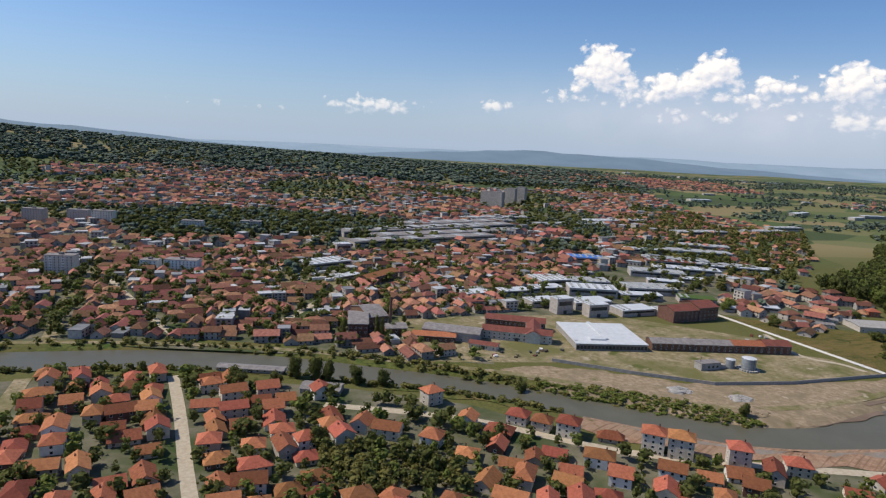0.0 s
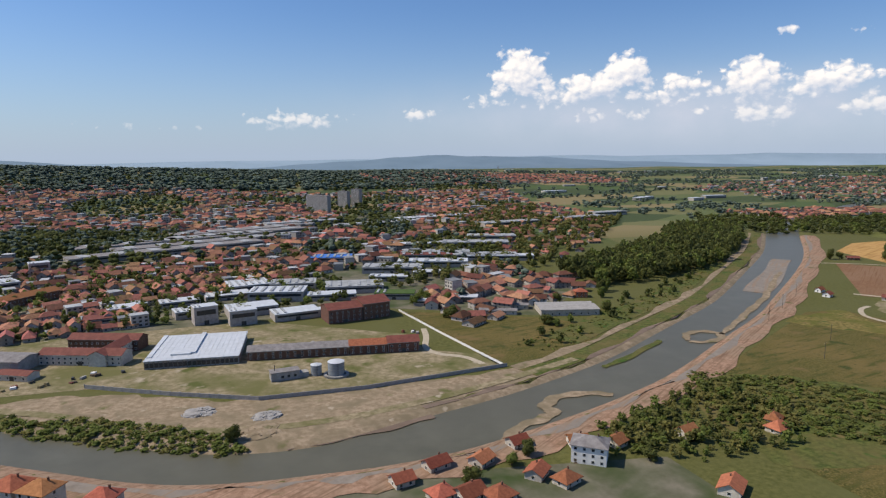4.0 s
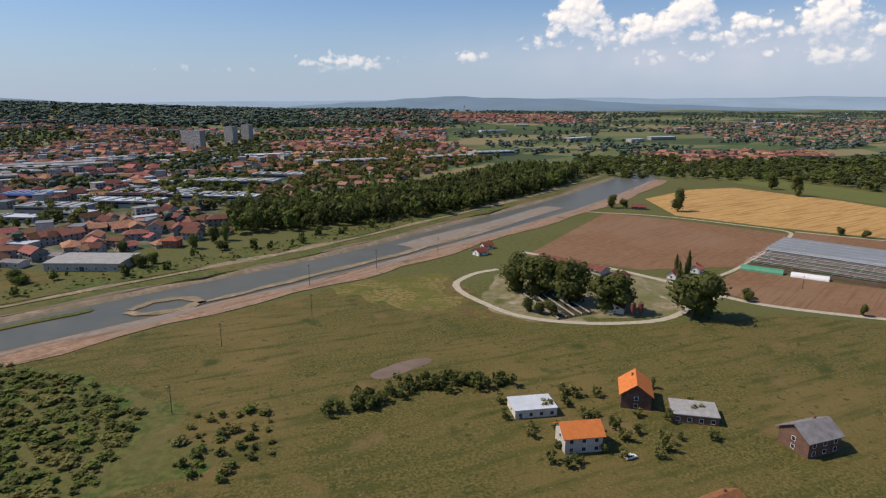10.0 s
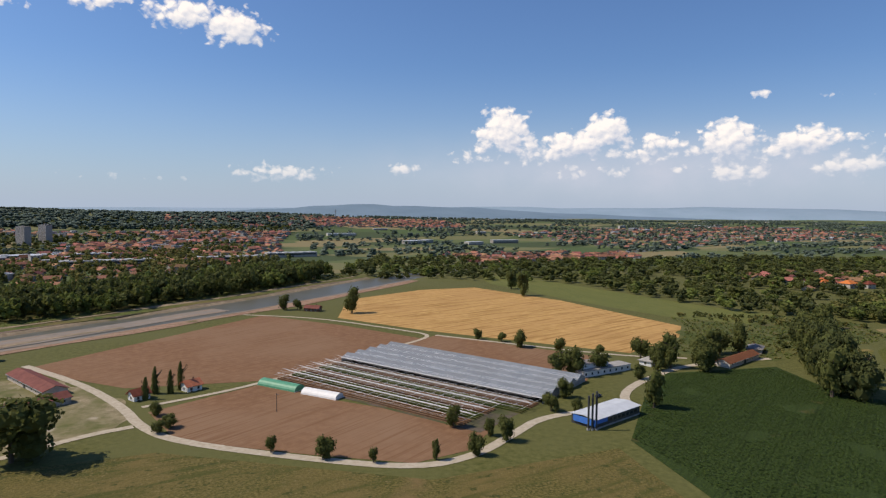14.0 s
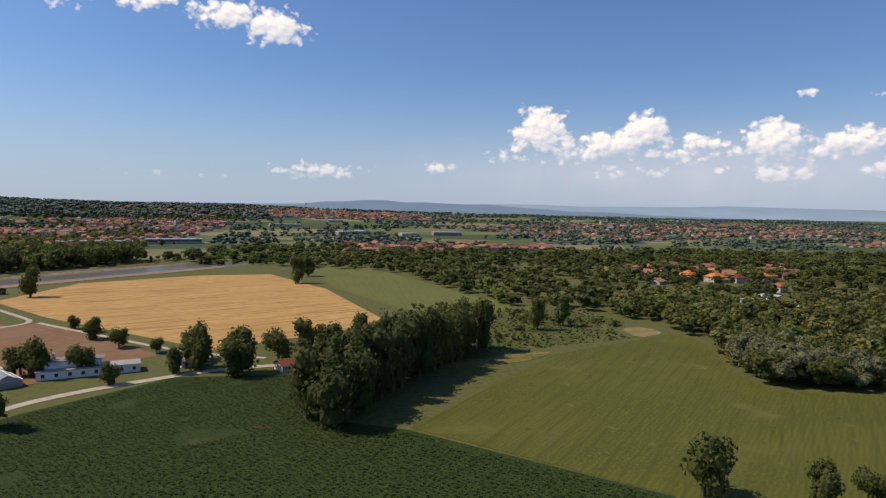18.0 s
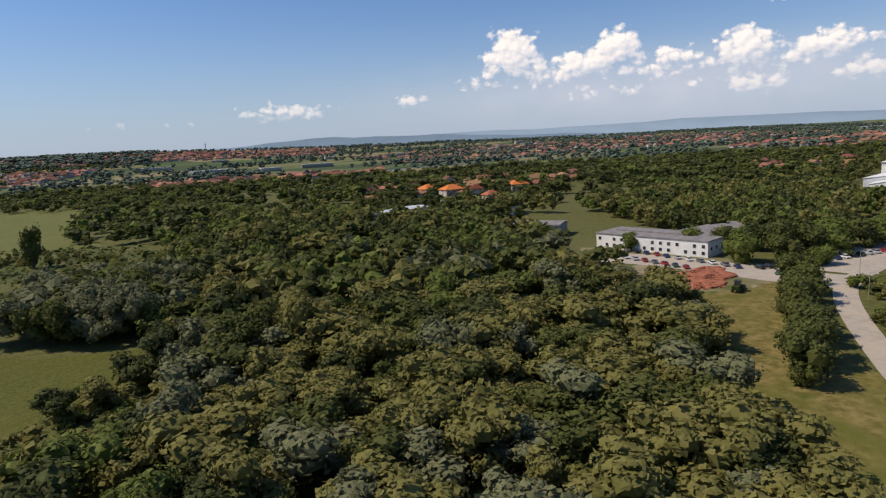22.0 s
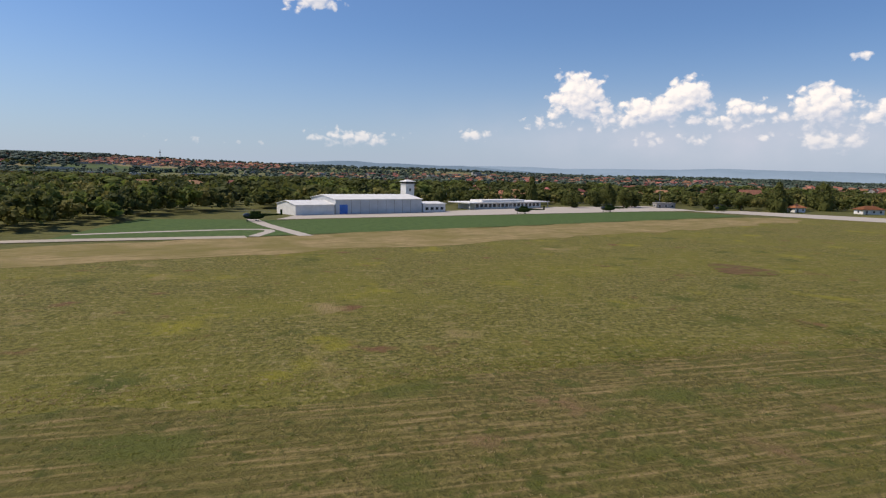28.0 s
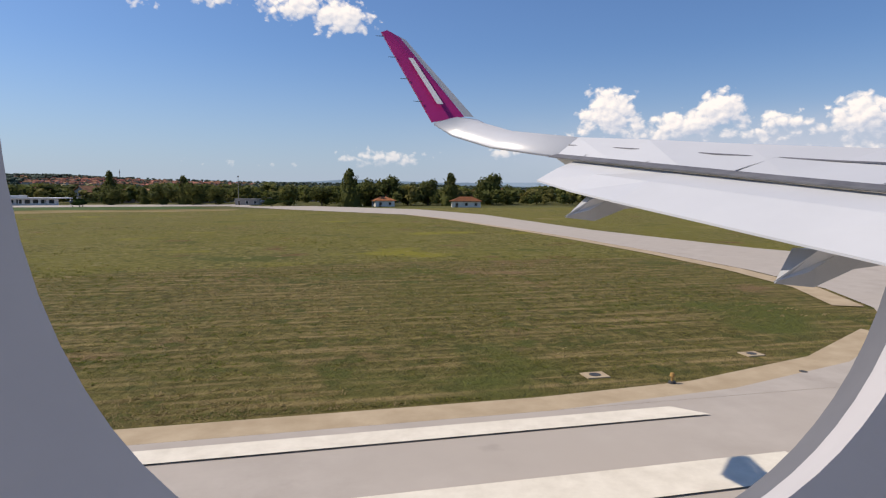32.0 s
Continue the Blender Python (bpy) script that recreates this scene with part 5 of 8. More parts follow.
for vx, vy, vt, vw, vd, vf in ((-1024, 367, 20, 11, 10, 3), (-979, 332, -38, 12, 10, 2), (-968, 322, -38, 11, 10, 2), (-956, 312, -38, 12, 11, 3), (-935, 301, -30, 14, 7, 1),
                               (-917, 287, -35, 12, 11, 4), (-905, 279, -35, 13, 11, 4), (-881, 263, -30, 11, 10, 4), (-853, 252, -30, 12, 10, 2)):
    house(vx, vy, vt, vw, vd, vf, 3.0, "hip", label=VILLA, group="villas along the river")
    TAKEN.append((vx, vy))
x, y, a, n = along((-686, 238), (-672, 226), 12)
house(x, y, a, 16, 12, 3, 2.6, "hip", "white", "greyroof", "white three-storey house with a dark slate hip roof", "")
TAKEN.append((x, y))
for vx, vy, vt, vw, vd, vf in ((-741, 227, 15, 11, 10, 1), (-730, 221, 15, 11, 10, 1), (-697, 222, 20, 10, 8, 1), (-752, 231, 15, 10, 9, 1), (-568, 226, 10, 11, 8, 1), (-636, 190, 35, 12, 9, 1),
                               (-561, 235, 30, 9, 7, 1), (-770, 216, 20, 11, 9, 2), (-795, 224, 15, 12, 9, 2), (-820, 232, 15, 11, 9, 1), (-615, 240, 10, 9, 7, 1)):
    house(vx, vy, vt, vw, vd, vf, 2.6, rng.choice(("gable", "hip")), label="low house with bright orange roof tiles", group="houses of the suburb")
    TAKEN.append((vx, vy))
SUBURB = [(-1262, 190), (-1262, 446), (-1200, 440), (-1150, 415), (-1100, 390), (-1060, 372), (-1000, 345), (-950, 300), (-890, 262), (-800, 232), (-770, 190)]
GARDEN = [(-1095, 268), (-1100, 318), (-1072, 322), (-1030, 300), (-1030, 262)]
for x, y in scatter(SUBURB, 15.6, rng, .28, .12):
    if inside(x, y, GARDEN) or road_near(x, y, 9) or not free(x, y, 12.5) or rng.random() < .08:
        continue
    fl = rng.choice((1, 1, 1, 2, 2, 2))
    house(x, y, 90 * rng.randrange(2) + rng.uniform(-9, 9) + (8 if x < -1080 else -32), rng.choice((11, 12, 13, 15)), rng.choice((9, 10, 11)), fl, rng.choice((2.8, 3.3)), rng.choice(("gable", "gable", "hip")),
          rng.choice(("wall", "wall", "wall", "brickwall", "white")))
    TAKEN.append((x, y))

GREY = [slab(14, 10, 6, 5, 2, 3), slab(18, 9, 4, 6, 1, 3), slab(12, 11, 9, 7, 3, 3)]
# ---- the town across the river, joined ----
TOWN_PARKS = [[(-1330, 1000), (-1250, 1010), (-1010, 1060), (-960, 1010), (-1000, 1330), (-1290, 1400), (-1420, 1250)], [(-985, 1075), (-900, 1095), (-860, 1230), (-960, 1290)], [(-560, 1060), (-480, 1060), (-420, 1280), (-530, 1300)],
              [(-1120, 750), (-1085, 752), (-1075, 790), (-1105, 800)], [(-700, 900), (-620, 900), (-590, 990), (-680, 1010)]]
PARKS = TOWN_PARKS + [[(-1118, 700), (-1112, 750), (-1070, 850), (-1028, 822), (-1034, 690), (-1075, 682)], [(-1000, 960), (-960, 1100), (-700, 1250), (-640, 1180), (-800, 1000)]]
near_town = [(-1420, 522), (-1250, 522), (-1125, 498), (-1070, 480), (-1010, 445), (-960, 440), (-1010, 480), (-1000, 560), (-900, 570), (-700, 600), (-690, 720), (-800, 900), (-1420, 900)]
works = [(-890, 545), (-700, 545), (-600, 640), (-500, 760), (-480, 860), (-640, 800), (-780, 700), (-890, 640)]
b = Batch()
turn0 = .15
patch("lorry_yard", PARKS[5], M["dirt"], "pale dusty lorry yard amid the houses", "yard", .13, 1, 4)
lot_rng = random.Random(17)
for x, y in scatter([(-1105, 715), (-1098, 750), (-1066, 835), (-1040, 810), (-1045, 715)], 13, lot_rng, .3, .4):
    if lot_rng.random() < .62:
        tl = empty("lorry_trailer", x, y, .1, lot_rng.choice((20, 24, 110)) + lot_rng.uniform(-6, 6), "pale box trailer parked in the dusty yard", "trailer", "trailers in the lorry yard")
        part("box", box(-5.5, 5.5, -1.25, 1.25, 1.1, 3.7), M[lot_rng.choice(("white", "white", "metalroof", "bluepaint", "concrete"))], tl)
        part("chassis", box(-5.6, 5.6, -.9, .9, .7, 1.1), M["dark"], tl)
        part("axle", box(2.4, 4.6, -1.2, 1.2, 0, .95), M["dark"], tl)
for x, y in scatter(near_town, 13.6, rng, .24, turn0):
    if any(inside(x, y, p) for p in PARKS) or inside(x, y, works) or rng.random() < .1 or not free(x, y, 1):
        continue
    if min(math.hypot(x - q[0], y - q[1]) for q in ((-1345, 760), (-1225, 782), (-1250, 790), (-1054, 520), (-1035, 540), (-998, 715), (-1024, 520))) < 26:
        continue
    on = False
    for line in ([(-1317, 805), (-1315, 690), (-1288, 536)], [(-1290, 730), (-1268, 676), (-1202, 528)], [(-1134, 512), (-1063, 657), (-1000, 760)]):
        for (ax, ay), (bx, by) in zip(line, line[1:]):
            u = min(1, max(0, ((x - ax) * (bx - ax) + (y - ay) * (by - ay)) / ((bx - ax) ** 2 + (by - ay) ** 2)))
            on |= math.hypot(x - ax - u * (bx - ax), y - ay - u * (by - ay)) < 9.5
    if not on:
        b.add(TOWN[rng.randrange(8)] if rng.random() < .86 else GREY[rng.randrange(3)], x, y, .05, turn0 + (1.57 if noise.noise(Vector((x * .016, y * .016, 4))) > 0 else 0) + .7 * noise.noise(Vector((x * .005, y * .005, 9))) + rng.uniform(-.06, .06), rng.uniform(.8, 1.15), rng.uniform(.8, 1.1), rng.uniform(.85, 1.2))
b.make("town_houses", [M["wall_far"], M["roof_far"], M["glass"], M["hallroof"]], "crowded old town houses with orange tiled roofs", "houses")

b = Batch()
rest = [(-2600, 640), (-1420, 560), (-1420, 900), (-800, 900), (-690, 720), (-660, 600), (-600, 560), (-480, 620), (-420, 900), (-300, 1300), (100, 1700), (300, 2500), (-300, 2700), (-1300, 2750), (-2600, 2500)]
for x, y in scatter(rest, 23, rng, .42, .4):
    k = noise.noise(Vector((x, y, 0)) * .0035)
    if any(inside(x, y, p) for p in PARKS) or inside(x, y, works) or k > .16 or (y > 2180 + 150 * math.sin(x * .004)) or math.hypot(x + 500, y - 1650) < 90:
        continue
    b.add(TOWN[rng.randrange(8)] if rng.random() < .8 else GREY[rng.randrange(3)], x, y, height(x, y)[0], rng.uniform(0, 3.1), 1.15, 1.15, rng.uniform(.9, 1.5))
b.make("town_houses", [M["wall_far"], M["roof_far"], M["glass"], M["hallroof"]], "far town houses with tiled roofs climbing the hill", "houses")

# villages and the ridge by the airfield
b = Batch()
for poly, gap in (([(330, 980), (700, 1000), (760, 1150), (350, 1180)], 17), ([(-200, 2200), (900, 2250), (1000, 2750), (-200, 2750)], 21), ([(560, 520), (760, 540), (900, 620), (700, 700), (560, 640)], 26),
                  ([(930, 420), (1300, 460), (1350, 600), (980, 560)], 30), ([(1500, 700), (2300, 900), (2300, 1300), (1500, 1100)], 34), ([(900, 1300), (2600, 1600), (2600, 2400), (900, 2000)], 42),
                  ([(-640, 470), (-560, 500), (-430, 560), (-440, 640), (-560, 640), (-640, 560)], 20),
                  ([(-430, 720), (-330, 760), (-150, 960), (60, 1250), (100, 1650), (-300, 1450), (-430, 1000)], 34)):
    for x, y in scatter(poly, gap, rng, .42, .3):
        if rng.random() < .8:
            b.add(TOWN[rng.randrange(8)], x, y, height(x, y)[0], rng.uniform(0, 3.1), 1.1, 1.1, rng.uniform(.9, 1.2))
b.make("village_houses", [M["wall_far"], M["roof_far"], M["glass"], M["hallroof"]], "scattered village houses with orange roofs", "houses")

# factory roofs and depots
HALL = {0: (40, 14, 5), 1: (60, 24, 7), 2: (28, 12, 9)}
for x, y, t, w, d, h, k, *coat in ((-870, 1120, .35, 5.2, 1.6, 1.3, 1), (-800, 1160, .35, 5.0, 1.6, 1.3, 1), (-820, 1080, .35, 5.0, 1.5, 1.2, 1), (-760, 1230, .35, 4.4, 1.8, 1.3, 1), (-880, 1010, .35, 4.6, 1.4, 1.2, 1),
                            (-765, 560, .1, 1.0, 1.6, 1.3, 0), (-725, 555, .1, .9, 1.4, 1.2, 0), (-800, 590, .1, 1.1, 1.7, 1.5, 0), (-850, 600, .2, .8, 1.3, 1.3, 0), (-770, 640, -.3, .9, 1.2, 1.4, 1),
                            (-720, 620, -.2, 1.2, 1.3, 1.2, 0), (-690, 650, -.2, 1.0, 1.4, 1.1, 1), (-840, 570, .2, .7, 1.1, 1.7, 2), (-810, 555, .1, .8, 1.1, 1.4, 2), (-620, 740, -.4, 1.2, 1.3, 1.1, 1),
                            (-560, 760, -.4, 1.5, 1.1, 1.1, 1), (-480, 790, -.4, 1.7, 1.1, 1.0, 1), (-530, 830, -.4, 1.6, 1.1, 1.2, 1), (-440, 900, -.4, 1.8, 1.3, 1.2, 1), (-380, 960, -.4, 1.4, 1.2, 1.2, 1),
                            (-640, 690, -.4, 1.1, 1.2, 1.1, 0), (-590, 700, -.4, .8, 1.2, 1.1, 0), (-250, 1150, .1, 2.2, 1.3, 1.2, 1), (-60, 1180, .1, 2.0, 1.2, 1.2, 1), (60, 1250, .1, 1.6, 1.2, 1.2, 1),
                            (-500, 1250, .2, 3.0, 1.3, 1.1, 1), (-350, 1330, .2, 3.0, 1.4, 1.1, 1), (-640, 1330, .2, 2.6, 1.3, 1.2, 1), (-1500, 900, .1, 1.2, 1.2, 1.5, 2), (-1060, 800, .5, 1.0, 1.4, 1.2, 1),
                            (-1040, 730, .6, .9, 1.2, 1.0, 0), (-640, 560, -.5, .6, 1, 1, 0), (-600, 560, -.5, .6, 1, 1, 0),
                            (-862, 648, .15, .9, 1.3, 1.1, 0), (-818, 664, .15, 1.1, 1.5, 1.0, 0, "metalroof"), (-795, 700, .1, .7, 1.5, 1.1, 1, "metalroof"), (-748, 690, -.2, .8, 1.2, 1.0, 1), (-908, 640, .2, .8, 1.4, 1.1, 0, "metalroof"),
                            (-675, 845, -.3, .9, 1.3, 1.1, 1, "bluepaint"), (-551, 812, -.35, 1.2, .9, 1.1, 1, "redroof"), (-459, 768, -.4, 1.5, .8, 1.0, 1, "metalroof"), (-527, 925, -.3, 2.2, .9, 1.0, 1, "metalroof"),
                            (-1028, 899, .3, .8, 1.3, 1.6, 2, "metalroof"), (-930, 600, .1, .8, 1.2, 1.2, 0, "redroof"), (-660, 600, -.4, 1.0, 1.4, 1.2, 0, "bandgreen")):
    bw_, bd_, bh_ = HALL[k]
    bw_, bd_, bh_ = bw_ * w, bd_ * d, bh_ * h
    pale = (int(abs(x) * 7 + y) % 3 == 0) or k != 1
    tone = coat[0] if coat else ""
    fh_ = empty("factory_hall", x, y, .05, math.degrees(t), "flat-roofed factory hall with a " + {"bluepaint": "blue", "redroof": "dark red", "bandgreen": "green", "metalroof": "pale"}.get(tone, "pale" if pale else "grey") + " sheet roof", "factory hall", "factory halls")
    part("wall", body(bw_, bd_, bh_), M["wall_far"], fh_)
    part("roof", join(box(-bw_ / 2 - .3, bw_ / 2 + .3, -bd_ / 2 - .3, bd_ / 2 + .3, bh_, bh_ + .5)), M["greyroof" if w > 4 else tone or ("metalroof" if pale else "hallroof")], fh_)
    for q in range(6 if k == 1 else 2):
        part("skylight", box(-bw_ / 2 + bw_ * (q + .3) / 6, -bw_ / 2 + bw_ * (q + .62) / 6, -bd_ * .4, bd_ * .4, bh_ + .5, bh_ + 1.3), M["hallroof"], fh_)
    part("window_band", join(box(-bw_ / 2 + 2, bw_ / 2 - 2, -bd_ / 2 - .08, -bd_ / 2, bh_ * .55, bh_ * .82), box(-bw_ / 2 + 2, bw_ / 2 - 2, bd_ / 2, bd_ / 2 + .08, bh_ * .55, bh_ * .82)), M["glass"], fh_)
    part("door", box(-2, 2, -bd_ / 2 - .1, -bd_ / 2 + .02, 0, min(3.6, bh_ * .5)), M["dark"], fh_)

# pale halls far out on the plain
b = Batch()
far_rng = random.Random(31)
for i in range(150):
    x, y = far_rng.uniform(-100, 3600), 1500 + 2100 * far_rng.random()
    if noise.noise(Vector((x * .003, y * .006, 5))) < .02:
        continue
    b.add(SLABS[far_rng.choice((0, 0, 1, 2))], x, y, height(x, y)[0], far_rng.uniform(-.4, .6), far_rng.uniform(.7, 1.7), far_rng.uniform(.7, 1.3), far_rng.uniform(.9, 1.4))
b.make("far_halls", [M["wall_far"], M["metalroof"], M["glass"], M["hallroof"]], "pale sheds and halls far out on the plain", "halls")

# depot halls by the pasture
for p, q, dep, h, lab, roof in (((-562, 478), (-512, 462), 30, 5.5, "low depot hall with a pale flat roof", "concrete"), ((-610, 505), (-580, 490), 9, 4, "long grey garage row", "greyroof"), ((-590, 520), (-560, 505), 9, 4, "long grey garage row", "greyroof")):
    x, y, a, n = along(p, q, dep)
    shed_hall("depot", x, y, a, n, dep, h, .8, "wall", roof, lab, 1, wn=6)
for hx, hy, ht, hw in ((-700, 262, 10, 9), (-724, 252, 30, 10), (-672, 252, -15, 9), (-745, 256, 15, 11), (-764, 248, 10, 9), (-706, 232, 40, 10), (-655, 244, 20, 8)):
    house(hx, hy, ht, hw, 8, 1, 2.2, "gable", "wall", "roof", "small house with an orange roof above the river", "houses above the river")
house(-486, 532, -20, 12, 10, 2, 2.6, "hip", "roof", "roof", "orange-walled house with an orange roof", "")

# ---- houses on the meadow ----
x, y, a, n = along((-334, 195), (-318, 193), 11)
house(x, y, a, 16, 11, 1, 0, "flat", "wall", "metalroof", "unfinished house with a pale flat slab roof", "")
x, y, a, n = along((-328, 169), (-314, 167), 9)
house(x, y, a, 13, 10, 2, 3, "gable", "wall", "newroof", "grey house with a bright orange tiled roof", "")
x, y, a, n = along((-293, 193), (-281, 186), 13)
house(x, y, a + 90, 14, 11, 2, 4, "gable", "brickwall", "newroof", "bare brick house with a bright orange tiled roof", "")
x, y, a, n = along((-280, 177), (-266, 169), 12)
house(x, y, a, 16, 12, 1, 0, "flat", "brickwall", "concrete", "brick shell under a grey concrete slab", "")
x, y, a, n = along((-256, 143), (-236, 144), 12)
house(x, y, a, 14, 12, 2, 3.5, "gable", "brickwall", "greyroof", "unfinished brick house with a weathered roof", "")
house(-217, 128, -10, 16, 10, 1, 2.5, "gable", "brickwall", "roof", "low house with a worn orange roof", "")
house(-300, 128, 10, 13, 9, 1, 2.5, "gable", "wall", "roof", "low house with a worn orange roof", "")
house(-190, 145, 10, 11, 9, 1, 2.5, "gable", "wall", "roof", "low house with a worn orange roof", "")

# ---- the stock farm ----
x, y, a, n = along((-228, 405), (-203, 358), 10)
shed_hall("barn", x, y, a, n, 11, 3.2, 2, "wall", "redroof", "long low barn with a dark red roof", 1)
x, y, a, n = along((-232, 286), (-212, 312), 10)
shed_hall("barn", x, y, a, n, 11, 3.2, 2.2, "wall", "redroof", "low barn with a dark red roof and pale walls", 1)
x, y, a, n = along((-212, 330), (-190, 345), 9)
shed_hall("barn", x, y, a, n, 10, 3.2, 2, "wall", "redroof", "low barn with a dark red roof and pale walls", 1)
for sx, sy in ((-229, 281), (-225, 280)):
    sl = empty("feed_silo", sx, sy, .02, 0, "rust-red feed silo on legs", "silo", "feed silos by the barn")
    part("bin", tube(1.4, 1.4, 3, 7.5, 14), M["redroof"], sl)
    part("cone", tube(.3, 1.4, 1.4, 3, 14), M["redroof"], sl)
    part("lid", tube(1.45, .2, 7.5, 8.4, 14), M["redroof"], sl)
    for k in range(4):
        part("leg", tube(.09, .09, 0, 3.2, 6, 1.25 * math.cos(k * 1.57 + .8), 1.25 * math.sin(k * 1.57 + .8)), M["dark"], sl)
fd = empty("old_foundation", -258, 305, .02, 0, "bare concrete floor and low walls of a demolished barn", "ruin")
part("slab", ([(-12, -18, .1), (14, -14, .1), (8, 34, .1), (-10, 32, .1)], [(0, 1, 2, 3)]), M["dirt"], fd)
for k in range(5):
    wv, wf = box(-.25, .25, -16 + k, 30 - k * 2, 0, .9)
    part("low_wall", ([(p[0] - 11 + 5.2 * k, p[1], p[2]) for p in wv], wf), M["concrete"], fd)
for hx, hy, ht, hw, hd in ((-260, 437, 20, 9, 7), (-136, 348, 30, 8, 7), (-160, 340, 30, 8, 6), (-248, 455, 10, 8, 6)):
    house(hx, hy, ht, hw, hd, 1, 2.2, "gable", "white", "roof", "small white farm cottage with a red-brown roof", "farm cottages")
x, y, a, n = along((-40, 585), (-20, 570), 8)
house(x, y, a, 14, 8, 1, 2.0, "gable", "brickwall", "redroof", "low brick farm building with a red roof", "")

# ---- glasshouses ----
M["ghdirt"] = mat("tilled soil", (.075, .058, .045), (.135, .105, .08), .4, .95, .2, big=.06, bigcol=(.07, .075, .03))
U, W_ = Vector((.857, .515)), Vector((.5, -.866))
O = Vector((-93, 353))
patch("greenhouse_floor", [(-95, 352), (-8, 404), (62, 286), (-24, 236)], M["ghdirt"], "dark tilled soil under the greenhouse frames", "ground", .128)
gh = empty("greenhouse", O.x, O.y, .05, math.degrees(math.atan2(U.y, U.x)), "block of long ridged glasshouses with pale sheeting", "greenhouse")
NB, LEN, BW = 10, 138.0, 10.2
for i in range(NB):
    x0, x1 = i * BW, (i + 1) * BW
    long_ = LEN if i > 2 else LEN - 12
    bare = i < 5
    for nm, xa, za, xb, zb in (("roof_pane", x0, 2.8, (x0 + x1) / 2, 5.2), ("roof_pane", (x0 + x1) / 2, 5.2, x1, 2.8)):
        v = [(xa, 0, za), (xb, 0, zb), (xb, -long_, zb), (xa, -long_, za)]
        if not bare:
            part(nm, (v + [(p[0], p[1], p[2] - .06) for p in v], [(3, 2, 1, 0), (4, 5, 6, 7), (0, 1, 5, 4), (2, 3, 7, 6), (1, 2, 6, 5), (3, 0, 4, 7)]), M["ghglass"], gh)
        for k in range(0, 6, 2 if bare else 1):
            part("glazing_rib", ([(xa + (xb - xa) * k / 6 - .16, 0, za + (zb - za) * k / 6 + .06), (xa + (xb - xa) * k / 6 + .16, 0, za + (zb - za) * k / 6 + .06), (xa + (xb - xa) * k / 6 + .16, -long_, za + (zb - za) * k / 6 + .06), (xa + (xb - xa) * k / 6 - .16, -long_, za + (zb - za) * k / 6 + .06)], [(3, 2, 1, 0)]), M["white" if k in (2, 3) else "concrete"], gh)
    if not bare:
        part("end_wall", ([(x0, -long_, 0), (x1, -long_, 0), (x1, -long_, 2.8), ((x0 + x1) / 2, -long_, 5.2), (x0, -long_, 2.8)], [(0, 1, 2, 3, 4)]), M["concrete"], gh)
        part("end_wall", ([(x0, 0, 0), (x1, 0, 0), (x1, 0, 2.8), ((x0 + x1) / 2, 0, 5.2), (x0, 0, 2.8)], [(4, 3, 2, 1, 0)]), M["ghglass"], gh)
    if bare:
        for q in range(4):
            part("soil_ridge", box(x0 + 1 + 2.1 * q, x0 + 2.0 + 2.1 * q, -long_ + 1, -1, 0, .9), M["bankgreen" if i % 2 else "brown"], gh)
    part("gutter", box(x1 - .2, x1 + .2, -long_, 0, 2.72, 2.92), M["white"], gh)
    part("purlins", join(*[box(x0, x1, -k * 6.0 - .05, -k * 6.0 + .05, 2.74, 2.82) for k in range(int(long_ / 6) + 1)]), M["white"], gh)
part("side_wall", ([(NB * BW, 0, 0), (NB * BW, -LEN, 0), (NB * BW, -LEN, 2.8), (NB * BW, 0, 2.8)], [(3, 2, 1, 0)]), M["ghglass"], gh)


def tunnel(a, bpt, r, material, label):
    x, y, ang, n = at2(a, bpt)
    t = empty("poly_tunnel", x, y, .05, ang, label, "poly tunnel")
    v, f = [], []
    for s in (-n / 2, n / 2):
        v += [(s, r * math.cos(math.pi * k / 10), r * .8 * math.sin(math.pi * k / 10)) for k in range(11)]
    f = [(k, k + 1, k + 12, k + 11) for k in range(10)] + [tuple(range(10, -1, -1)), tuple(range(11, 22))]
    part("cover", (v, f), M[material], t)
    part("hoops", join(*[box(-n / 2 + n * k / 6 - .08, -n / 2 + n * k / 6 + .08, -r - .05, r + .05, 0, .25) for k in range(7)]), M["white"], t)


M["greenfoil"] = mat("green foil", (.05, .22, .12), (.09, .30, .17), .5, .5)
tunnel((-100, 347), (-84, 326), 4, "greenfoil", "low tunnel under green foil")
tunnel((-82, 322), (-68, 305), 3.5, "white", "low tunnel under white foil")

# ---- the packing hall, its flues and the houses on the lane ----
x, y, a, n = along((24, 221), (56, 231), 13)
ph = empty("packing_hall", x, y, .02, a, "dark hall with a pale sheet roof and a blue corner", "hall")
part("wall", body(n, 13, 4.2, .8), M["dark"], ph)
part("roof", gable(n, 13, 4.2, .8, .5, .2), M["metalroof"], ph)
part("plinth", box(-n / 2 - .15, n / 2 + .15, -6.65, -6.5, 0, .7), M["concrete"], ph)
part("blue_corner", join(box(-n / 2 - .5, -n / 2 + 8, -7.0, -6.7, 2.4, 4.2), box(-n / 2 - .75, -n / 2 - .55, -6.9, 5, 1.5, 4.3)), M["bluepaint"], ph)
for i in range(7):
    part("window", box(-n / 2 + 10 + i * 3.2, -n / 2 + 12 + i * 3.2, -6.58, -6.48, 1.8, 3.0), M["glass"], ph)
for i in range(3):
    fl = empty("flue", 21 + i * 1.6, 220 - i * .6 + 2, .02, 0, "tall dark steel flue pipe", "flue", "flues by the packing hall")
    part("pipe", tube(.45, .45, .8, 15 + i, 12), M["dark"], fl)
    part("foot", tube(.7, .7, 0, .8, 12), M["concrete"], fl)
